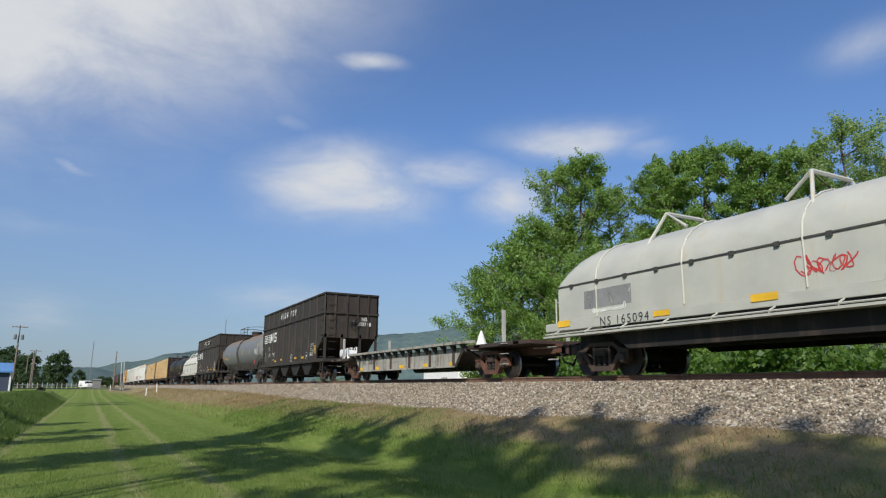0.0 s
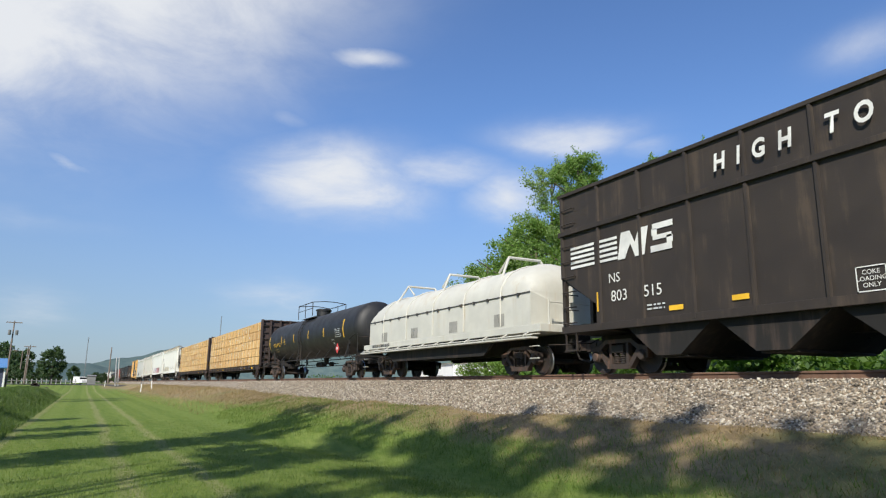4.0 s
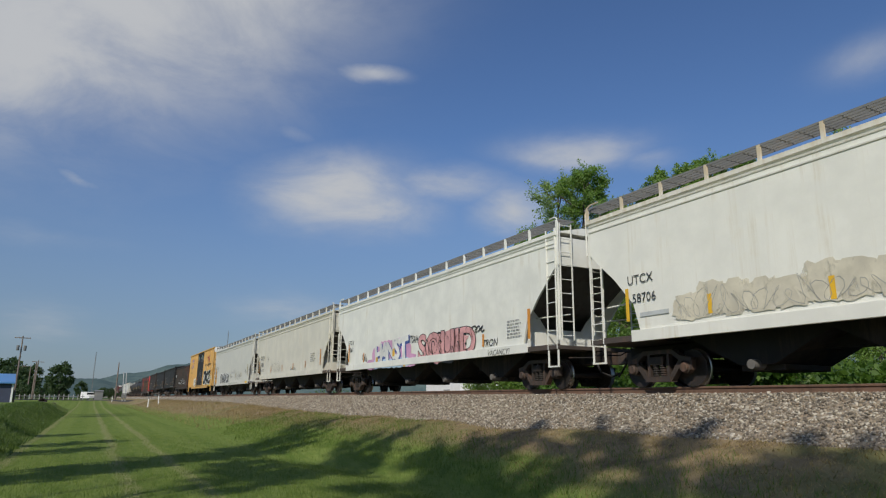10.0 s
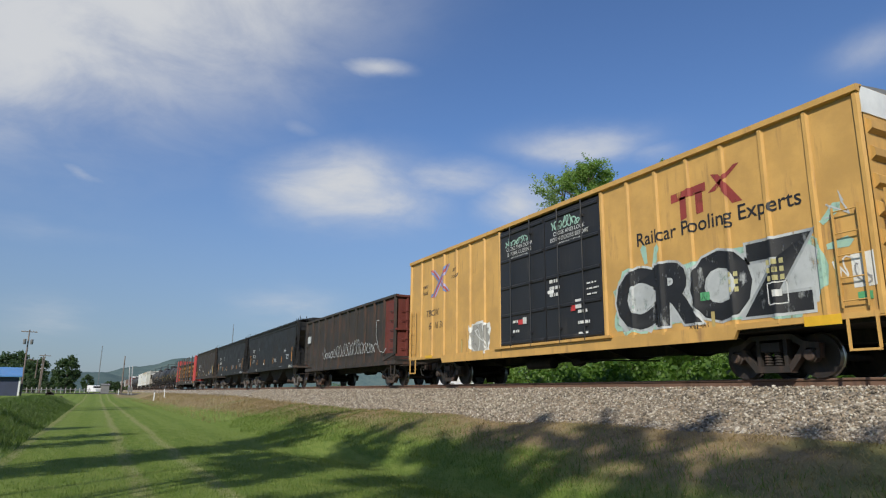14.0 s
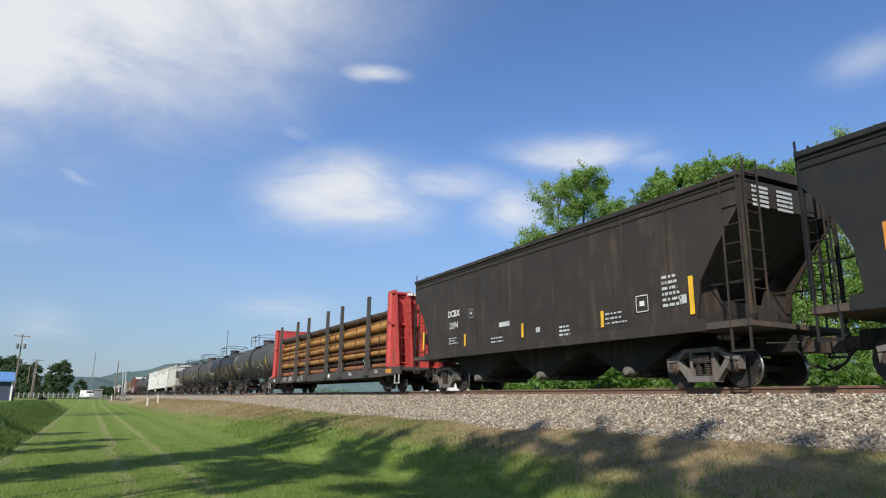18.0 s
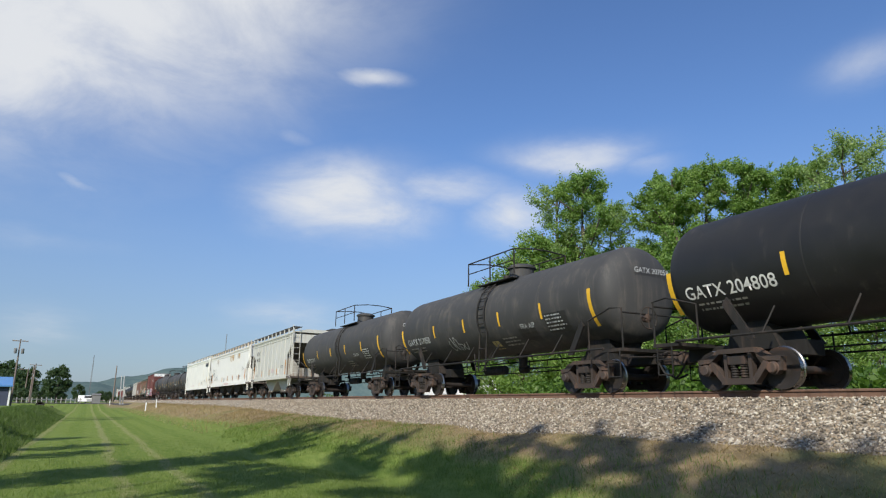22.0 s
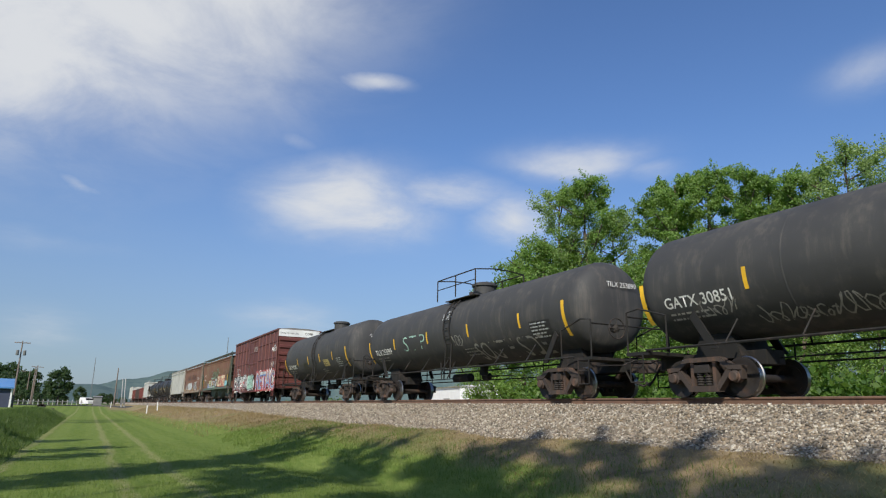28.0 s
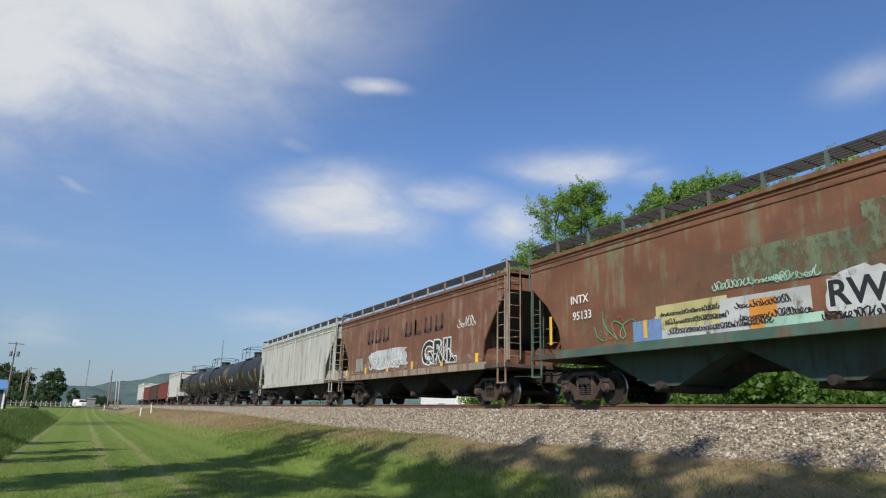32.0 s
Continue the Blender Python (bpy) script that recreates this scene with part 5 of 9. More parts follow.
def covered_hopper(name, label, half, top, paint, bays, walk_mat, sill=(1.05, 1.32), cut=(3.45, 2.45, 1.75), bulge=0.0, rail=True, chutes=None, posts=None, ribs=0, frame_paint=None, knee=False, web=None, truck="truck_steel"):
    """Covered hopper: cut gives the heights and inset of the slanting side ends."""
    car = tagged(new(name), label, "hopper car", "cars of the freight train")
    # chutes default to near-black: the shade under the body put into their colour
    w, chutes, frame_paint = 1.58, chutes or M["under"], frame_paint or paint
    z_cut, z_mid, inset = cut
    s0, s1 = sill
    eave = top - 0.14
    for y, s in ((-w, -1), (w, 1)):
        bm = fresh()
        outline = [(-half + 0.05, eave), (-half + 0.05, z_cut), (-half + inset * 0.55, z_mid + 0.18), (-half + inset * 0.9, z_mid - 0.5), (-half + inset, s1), (half - inset, s1), (half - inset * 0.9, z_mid - 0.5), (half - inset * 0.55, z_mid + 0.18), (half - 0.05, z_cut), (half - 0.05, eave)]
        if knee:
            outline = [(-half + 0.05, eave), (-half + 0.05, z_cut), (-half + inset * 0.9, z_mid + 0.16), (-half + inset * 0.98, z_mid), (-half + inset, z_mid - 0.2), (-half + inset, s1), (half - inset, s1), (half - inset, z_mid - 0.2), (half - inset * 0.98, z_mid), (half - inset * 0.9, z_mid + 0.16), (half - 0.05, z_cut), (half - 0.05, eave)]
        prism(bm, outline, "y", y, y - s * 0.06)
        sheet = part("side_sheet", bm, paint, car)
        bm = fresh()
        box(bm, -half + inset - 0.25, half - inset + 0.25, y - 0.05, y + 0.05, s0, s1, 0.012)
        part("side_sill", bm, frame_paint, car)
        for e in (-1, 1):
            bm = fresh()
            box(bm, e * (half - inset + 0.25), e * half, y - 0.03 if s < 0 else y - 0.02, y + 0.02 if s < 0 else y + 0.03, s0 + 0.02, s0 + 0.16)
            part("end_sill", bm, M["end_iron"], car)
        bm = fresh()
        prism(bm, [(y - s * 0.02, eave - 0.02), (y + s * 0.05, eave + 0.02), (y + s * 0.05, top - 0.02), (y - s * 0.10, top + 0.02), (y - s * 0.2, top)], "x", -half, half)
        part("top_chord", bm, paint, car)
        for z in (eave - 0.05, eave - 0.20):
            bm = fresh()
            prism(bm, [(y - s * 0.01, z - 0.045), (y + s * 0.022, z - 0.03), (y + s * 0.03, z), (y - s * 0.01, z + 0.012)], "x", -half + 0.06, half - 0.06)
            part("eave_flange", bm, paint, sheet)
        for k in range(ribs):
            x = -half + inset + (2 * half - 2 * inset) * (k + 0.5) / ribs
            bm = fresh()
            box(bm, x - 0.02, x + 0.02, y - 0.02 if s < 0 else y, y if s < 0 else y + 0.02, s1, eave)
            part("seam_rib", bm, paint, sheet)
    bm = fresh()
    prism(bm, [(-w + 0.1, top - 0.02), (-w + 0.15, top + 0.02), (-0.6, top + 0.20), (0.6, top + 0.20), (w - 0.15, top + 0.02), (w - 0.1, top - 0.02)], "x", -half + 0.02, half - 0.02)
    roof = part("roof", bm, paint, car)
    bm = fresh()
    prism(bm, [(-0.32, top + 0.2), (0.32, top + 0.2), (0.28, top + 0.30), (-0.28, top + 0.30)], "x", -half + 0.9, half - 0.9)
    part("trough_hatch", bm, paint, roof)
    for s in (-1, 1):
        bm = fresh()
        foot = half - inset - 0.05
        deep = foot - 1.3
        box(bm, s * (half - 0.13), s * (half - 0.05), -w + 0.06, w - 0.06, z_cut + 0.04, eave)
        part("end_sheet", bm, paint, car)
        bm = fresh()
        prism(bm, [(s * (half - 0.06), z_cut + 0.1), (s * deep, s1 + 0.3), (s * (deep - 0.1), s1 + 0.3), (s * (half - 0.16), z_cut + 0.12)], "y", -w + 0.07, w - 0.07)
        # the sheet is coloured dark to imitate the shaded cavity below the overhang
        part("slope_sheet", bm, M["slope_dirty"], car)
        bm = fresh()
        prism(bm, [(-w + 0.06, s0 + 0.1), (w - 0.06, s0 + 0.1), (w - 0.06, z_mid - 0.1), (w - 0.35, z_mid - 0.02), (0.9, z_mid - 0.35), (0.7, s1 + 0.5), (-0.7, s1 + 0.5), (-0.9, z_mid - 0.35), (-w + 0.35, z_mid - 0.02), (-w + 0.06, z_mid - 0.1)], "x", s * (foot - 0.05), s * foot)
        part("bolster_web", bm, web or paint, car)
        for y in (-w + 0.04, w - 0.04):
            bm = fresh()
            box(bm, s * (half - 0.06), s * half, y - 0.025, y + 0.025, s1, eave)
            part("end_post", bm, frame_paint, car)
        bm = fresh()
        box(bm, s * (half - inset - 0.2), s * (half + 0.02), -w, w, s0 + 0.02, s0 + 0.12)
        part("end_platform", bm, M["end_iron"], car)
        for y in (-w + 0.5, w - 0.5):
            bm = fresh()
            rod(bm, ((s * (half - 0.1), y, s1 + 0.75), (s * (half - inset - 0.02), y, s1 + 0.8)), 0.022, 6)
            part("end_brace", bm, frame_paint, car)
    for s, y in ((1, -w), (-1, -w), (-1, w), (1, w)):
        ladder(car, s * (half - 0.28), y - 0.02 if y < 0 else y + 0.02, s0 + 0.02, top + 0.1 if s * y < 0 else z_cut - 0.4, frame_paint)
        ladder(car, s * (half + 0.04), y * 0.82, s1, top + 0.25, frame_paint, along="y")
        bm = fresh()
        for x in (half - 0.5, half - 0.06):
            box(bm, s * x - 0.02, s * x + 0.02, y - 0.02, y + 0.02, s0 - 0.45, s0)
        box(bm, s * (half - 0.28) - 0.24, s * (half - 0.28) + 0.24, y - 0.03, y + 0.03, s0 - 0.48, s0 - 0.44)
        part("step", bm, frame_paint, car)
    if rail:
        n = posts or int(half * 2 / 1.3)
        for y, s in ((-w + 0.02, -1), (w - 0.02, 1)):
            bm = fresh()
            for k in range(46):
                x = -half - 0.1 + (2 * half + 0.2) * k / 45
                box(bm, x - 0.012, x + 0.012, y - 0.02, y - s * 0.55, top + 0.30, top + 0.335)
            for j in range(5):
                box(bm, -half - 0.1, half + 0.1, y - s * j * 0.13 - 0.012, y - s * j * 0.13 + 0.012, top + 0.296, top + 0.345)
            walkway = part("roof_walk", bm, walk_mat, car)
            bracket = shared("bracket%g" % top + frame_paint.name, lambda: finish("walk_bracket", box(fresh(), -0.035, 0.035, -0.03, 0.03, top - 0.1, top + 0.33), frame_paint))
            for k in range(n + 1):
                place_mesh("walk_bracket", bracket, walkway, at=pose(-half + 2 * half * k / n, y, 0))
        for s in (-1, 1):
            bm = fresh()
            rod(bm, ((s * (half + 0.05), -w, z_cut), (s * (half + 0.06), -w, top + 0.2), (s * (half + 0.02), -w + 0.02, top + 0.36), (s * (half - 0.1), -w + 0.04, top + 0.43), (s * (half - 0.4), -w + 0.06, top + 0.44)), 0.022, 6)
            part("grab_rail", bm, frame_paint, car)
    span = half - inset - 0.9
    for k in range(bays):
        c = -span + 2 * span * (k + 0.5) / bays
        r = span / bays
        bm = fresh()
        prism(bm, [(c - r, s1), (c + r, s1), (c + r, s0), (c + 0.42, 0.42), (c - 0.42, 0.42), (c - r, s0)], "y", -w + 0.66, w - 0.66)
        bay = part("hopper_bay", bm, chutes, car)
        bm = fresh()
        box(bm, c - 0.5, c + 0.5, -0.75, 0.75, 0.30, 0.42, 0.02)
        gate = part("outlet_gate", bm, M["truck_dark"], bay)
        bm = fresh()
        lathe(bm, [(-1.12, 0.02), (-1.11, 0.10), (-1.0, 0.11), (-0.76, 0.11)], "y", 12, (c, 0, 0.42))
        part("outlet_cap", bm, M["truck_dark" if paint in (M["black_car"], M["rusty_hopper"], M["soo_hopper"]) else "truck_grey"], bay, smooth=True)
    underframe(car, half)
    brake_wheel(car, -half - 0.12, 0.55, s1 + 1.0, frame_paint)
    brake_gear(car, -half + 1.2, 0.6)
    add_trucks(car, (-half + 1.75, half - 1.75), truck)
    add_couplers(car, half)
    return car


def tank_car(label, half, radius, zc, paint, cage=True, rail_mat=None, dirt_dome=False):
    car = tagged(new("tank_car"), label, "tank car", "cars of the freight train")
    rail_mat = rail_mat or M["under"]
    h = half - 0.45
    bm = fresh()
    cap = [(0.0, 1.0), (0.10, 0.995), (0.22, 0.965), (0.34, 0.90), (0.44, 0.80), (0.52, 0.66), (0.57, 0.48), (0.605, 0.26), (0.62, 0.06)]
    prof = [(-h + 0.32 - a, radius * b) for a, b in cap[::-1]] + [(h - 0.62 + a, radius * b) for a, b in cap]
    lathe(bm, prof, "x", 56, (0, 0, zc))
    part("tank", bm, paint, car, smooth=True)
    for x in (-h * 0.5, 0.32, h * 0.5):
        bm = fresh()
        lathe(bm, [(x - 0.03, radius - 0.001), (x - 0.02, radius + 0.003), (x + 0.02, radius + 0.003), (x + 0.03, radius - 0.001)], "x", 56, (0, 0, zc))
        part("weld_band", bm, paint, car, smooth=True)
    # ladder over the side and the manway with its platform
    for x in (-0.15, 0.30):
        bm = fresh()
        pts = []
        for k in range(15):
            a = radians(205 - k * 8.2)
            pts.append((x, (radius + 0.07) * math.cos(a), zc + (radius + 0.07) * math.sin(a)))
        foot = pts[0]
        rod(bm, [(x, foot[1] - 0.06, 0.75), foot] + pts[1:], 0.028, 6)
        part("ladder_rail", bm, rail_mat, car)
    steps = [((radius + 0.075) * math.cos(radians(205 - k * 12)), zc + (radius + 0.075) * math.sin(radians(205 - k * 12))) for k in range(9)] + [(-radius, 1.5), (-radius, 1.05)]
    for y, z in steps:
        part("rung", rod(fresh(), ((-0.15, y, z), (0.30, y, z)), 0.018, 5), rail_mat, car)
    for x, d in ((-0.15, -0.35), (0.30, 0.35)):
        part("ladder_brace", rod(fresh(), ((x, -radius - 0.1, 0.75), (x + d, -radius + 0.05, 1.35)), 0.022, 5), rail_mat, car)
    top = zc + radius
    bm = fresh()
    lathe(bm, [(top - 0.15, 0.44), (top + 0.30, 0.44), (top + 0.31, 0.50), (top + 0.38, 0.50), (top + 0.45, 0.38), (top + 0.47, 0.05)], "z", 22, (0.6, 0, 0))
    dome = part("manway", bm, paint if not dirt_dome else M["truck_dark"], car, smooth=True)
    bm = fresh()
    lathe(bm, [(top - 0.05, 0.13), (top + 0.28, 0.13), (top + 0.30, 0.05)], "z", 12, (-0.5, 0.1, 0))
    part("valve", bm, M["truck_dark"], car, smooth=True)
    for y in (-0.82, 0.82):
        bm = fresh()
        box(bm, -0.8, 1.4, y - 0.15, y + 0.15, top - 0.19, top - 0.16)
        part("platform", bm, rail_mat, car)
        if cage:
            bm = fresh()
            for x in (-1.3, 0.2, 1.7):
                rod(bm, ((x, y * 1.3, top - 0.12), (x, y * 1.3, top + 0.72)), 0.024, 6)
            rod(bm, ((-1.3, y * 1.3, top + 0.72), (1.7, y * 1.3, top + 0.72)), 0.024, 6)
            rod(bm, ((-1.3, y * 1.3, top + 0.34), (1.7, y * 1.3, top + 0.34)), 0.018, 6)
            part("safety_rail", bm, rail_mat, car)
    if cage:
        for x in (-1.3, 1.7):
            bm = fresh()
            rod(bm, ((x, -1.06, top + 0.72), (x, -0.3, top + 0.80), (x, 0.3, top + 0.80), (x, 1.06, top + 0.72)), 0.024, 6)
            part("safety_rail", bm, rail_mat, car)
    # saddles, running pipe, end frames
    for s in (-1, 1):
        bm = fresh()
        prism(bm, [(s * (half - 2.6), 0.85), (s * (half - 1.3), 0.85), (s * (half - 1.5), zc - radius * 0.86), (s * (half - 2.3), zc - radius * 0.86)], "y", -0.55, 0.55)
        part("saddle", bm, M["under"], car)
        for y in (-1.16, 1.16):
            bm = fresh()
            prism(bm, [(s * (half - 2.5), 1.02), (s * (half - 2.28), 1.02), (s * (half - 1.78), zc - radius * 0.66), (s * (half - 1.9), zc - radius * 0.54)], "y", y - 0.03, y + 0.03)
            part("bolster_web", bm, rail_mat, car)
        bm = fresh()
        box(bm, s * (half - 3.0), s * half, -0.3, 0.3, 0.70, 1.02, 0.02)
        part("stub_sill", bm, M["under"], car)
        bm = fresh()
        box(bm, s * (half - 0.75), s * half, -1.45, 1.45, 0.98, 1.06)
        part("end_platform", bm, rail_mat, car)
        bm = fresh()
        for y in (-1.42, 1.42):
            rod(bm, ((s * (half - 0.03), y, 1.0), (s * (half - 0.03), y, 2.05), (s * (half - 0.45), y, 2.1), (s * (half - 1.3), y * 1.0, 1.85), (s * (half - 1.3), y, 1.0)), 0.024, 6)
        rod(bm, ((s * (half - 0.03), -1.42, 1.95), (s * (half - 0.03), 1.42, 1.95)), 0.024, 6)
        part("end_handrail", bm, rail_mat, car)
        bm = fresh()
        for y in (-1.45, 1.45):
            for z in (0.35, 0.7):
                rod(bm, ((s * (half - 0.55), y, z), (s * (half - 0.12), y, z)), 0.018, 5)
            for x in (half - 0.55, half - 0.12):
                rod(bm, ((s * x, y, 0.35), (s * x, y, 1.0)), 0.018, 5)
        part("step", bm, rail_mat, car)
    for y in (-1.46, 1.46):
        z = 1.08 if y < 0 else 1.24
        bm = fresh()
        rod(bm, ((-half + 0.7, y, z), (half - 0.7, y, z)), 0.03, 6)
        n = int(half)
        for k in range(1, n):
            x = -half + 1.2 + (2 * half - 2.4) * k / n
            rod(bm, ((x, y, z), (x + 0.12, y * 0.8, zc - radius * 0.78)), 0.02, 5)
        part("running_rail", bm, rail_mat, car)
    bm = fresh()
    lathe(bm, [(zc - radius - 0.42, 0.10), (zc - radius - 0.40, 0.14), (zc - radius - 0.1, 0.16), (zc - radius + 0.1, 0.30)], "z", 14, (0.6, 0, 0))
    part("bottom_outlet", bm, M["under"], car, smooth=True)
    bm = fresh()
    n = int(half * 1.6)
    for k in range(n + 1):
        x = -half + 2.8 + (2 * half - 5.6) * k / n
        if k % 5 == 0:
            rod(bm, ((x, 0.95, 0.78), (x, 0.95, 1.25)), 0.02, 5)
    rod(bm, ((-half + 2.8, 0.95, 0.80), (half - 2.8, 0.95, 0.80)), 0.022, 5)
    part("brake_pipe", bm, M["under"], car)
    brake_wheel(car, half + 0.02, -0.55, 1.85, M["truck_dark"])
    brake_gear(car, -1.9, 0.5, 0.9)
    add_trucks(car, (-half + 1.95, half - 1.95))
    add_couplers(car, half)
    return car


def box_car(label, half, top, bottom, paint, door_paint, door, roof_tip, ribs, doubled=False, panels=()):
    car = tagged(new("box_car"), label, "box car", "cars of the freight train")
    w = 1.54
    d0, d1 = door
    for y, s in ((-w, -1), (w, 1)):
        for x0, x1 in ((-half, d0), (d1, half)):
            bm = fresh()
            box(bm, x0, x1, min(y, y - s * 0.05), max(y, y - s * 0.05), bottom + 0.2, top - 0.12)
            wall = part("side_wall", bm, paint, car)
            n = max(2, round((x1 - x0) / ribs))
            for k in range(n + 1):
                x = x0 + 0.06 + (x1 - x0 - 0.12) * k / n
                bm = fresh()
                prism(bm, [(x - 0.07, y), (x - 0.035, y + s * 0.055), (x + 0.035, y + s * 0.055), (x + 0.07, y)], "z", bottom + 0.15, top - 0.14)
                part("rib", bm, paint, wall)
            for z in panels:
                for k in range(n):
                    a, b = x0 + (x1 - x0) * k / n, x0 + (x1 - x0) * (k + 1) / n
                    bm = fresh()
                    prism(bm, [(y, z - 0.05), (y + s * 0.045, z - 0.03), (y + s * 0.045, z + 0.03), (y, z + 0.05)], "x", a + 0.09, b - 0.09)
                    part("crease", bm, paint, wall)
        bm = fresh()
        prism(bm, [(y, top - 0.14), (y + s * 0.09, top - 0.12), (y + s * 0.09, top), (y - s * 0.1, top + 0.02)], "x", -half - 0.02, half + 0.02)
        part("top_chord", bm, paint, car)
        bm = fresh()
        prism(bm, [(-half, bottom + 0.22), (half, bottom + 0.22), (half, bottom + 0.12), (half - 2.9, bottom + 0.10), (half - 3.0, bottom - 0.08), (-half + 3.0, bottom - 0.08), (-half + 2.9, bottom + 0.10), (-half, bottom + 0.12)], "y", y + s * 0.045, y - s * 0.04)
        part("side_sill", bm, paint, car)
        leaves = ((d0, (d0 + d1) / 2 - 0.01), ((d0 + d1) / 2 + 0.01, d1)) if doubled else ((d0, d1),)
        for x0, x1 in leaves:
            bm = fresh()
            box(bm, x0 + 0.01, x1 - 0.01, min(y - s * 0.02, y + s * 0.04), max(y - s * 0.02, y + s * 0.04), bottom + 0.28, top - 0.22)
            leaf = part("door", bm, door_paint, car)
            for k in range(5):
                z = bottom + 0.35 + (top - bottom - 0.7) * k / 4
                bm = fresh()
                prism(bm, [(y + s * 0.04, z - 0.06), (y + s * 0.075, z - 0.03), (y + s * 0.075, z + 0.03), (y + s * 0.04, z + 0.06)], "x", x0 + 0.06, x1 - 0.06)
                part("door_crease", bm, door_paint, leaf)
            for k in (0.28, 0.72) if doubled else (0.12, 0.62):
                x = x0 + (x1 - x0) * k
                bm = fresh()
                rod(bm, ((x, y + s * 0.11, bottom + 0.2), (x, y + s * 0.11, top - 0.15)), 0.02, 6)
                for z in (bottom + 0.6, (top + bottom) / 2, top - 0.6):
                    box(bm, x - 0.05, x + 0.05, min(y + s * 0.05, y + s * 0.13), max(y + s * 0.05, y + s * 0.13), z - 0.03, z + 0.03)
                part("lock_rod", bm, door_paint, leaf)
        bm = fresh()
        box(bm, d0 - 0.3, d1 + 0.3, min(y + s * 0.02, y + s * 0.12), max(y + s * 0.02, y + s * 0.12), bottom + 0.2, bottom + 0.27)
        part("door_track", bm, paint, car)
    bm = fresh()
    prism(bm, [(-w - 0.05, top), (w + 0.05, top), (0.7, top + 0.10), (-0.7, top + 0.10)], "x", -half, half)
    part("roof", bm, M["roofwalk"], car)
    for s in (-1, 1):
        bm = fresh()
        box(bm, s * (half - 0.06), s * half, -w, w, bottom + 0.1, top)
        end = part("end_wall", bm, paint, car)
        for k in range(7):
            z = bottom + 0.45 + (top - bottom - 1.2) * k / 6
            bm = fresh()
            prism(bm, [(s * half, z - 0.14), (s * (half + 0.09), z - 0.07), (s * (half + 0.09), z + 0.07), (s * half, z + 0.14)], "y", -w + 0.12, w - 0.12)
            part("end_corrugation", bm, paint, end)
        bm = fresh()
        box(bm, s * (half + 0.002), s * (half + 0.02), -w + 0.02, w - 0.02, top - 0.52, top - 0.02)
        part("end_panel", bm, roof_tip, end, "white painted end panel")
        ladder(car, s * (half - 0.45), -w - 0.09, bottom + 0.3, bottom + 2.1, paint, 0.45)
        ladder(car, s * (half + 0.14), -w + 0.35, bottom + 0.2, bottom + 2.3, paint, along="y")
        bm = fresh()
        for x in (half - 0.65, half - 0.15):
            box(bm, s * x - 0.02, s * x + 0.02, -w - 0.07, -w - 0.03, bottom - 0.4, bottom + 0.12)
        box(bm, s * (half - 0.4) - 0.26, s * (half - 0.4) + 0.26, -w - 0.08, -w - 0.02, bottom - 0.44, bottom - 0.40)
        part("step", bm, paint, car)
    bm = fresh()
    box(bm, -half + 0.2, half - 0.2, -w + 0.1, w - 0.1, bottom + 0.05, bottom + 0.18)
    part("floor", bm, M["under"], car)
    underframe(car, half, 0.66, bottom + 0.1)
    for x in np.linspace(-half + 3.2, half - 3.2, 7):
        bm = fresh()
        prism(bm, [(-w + 0.1, bottom + 0.05), (w - 0.1, bottom + 0.05), (0.3, 0.6), (-0.3, 0.6)], "x", x - 0.03, x + 0.03)
        part("cross_bearer", bm, M["under"], car)
    brake_gear(car, -1.5, -0.6, 0.6)
    add_trucks(car, (-half + 2.55, half - 2.55), "truck_dark")
    add_couplers(car, half, 0.8)
    return car


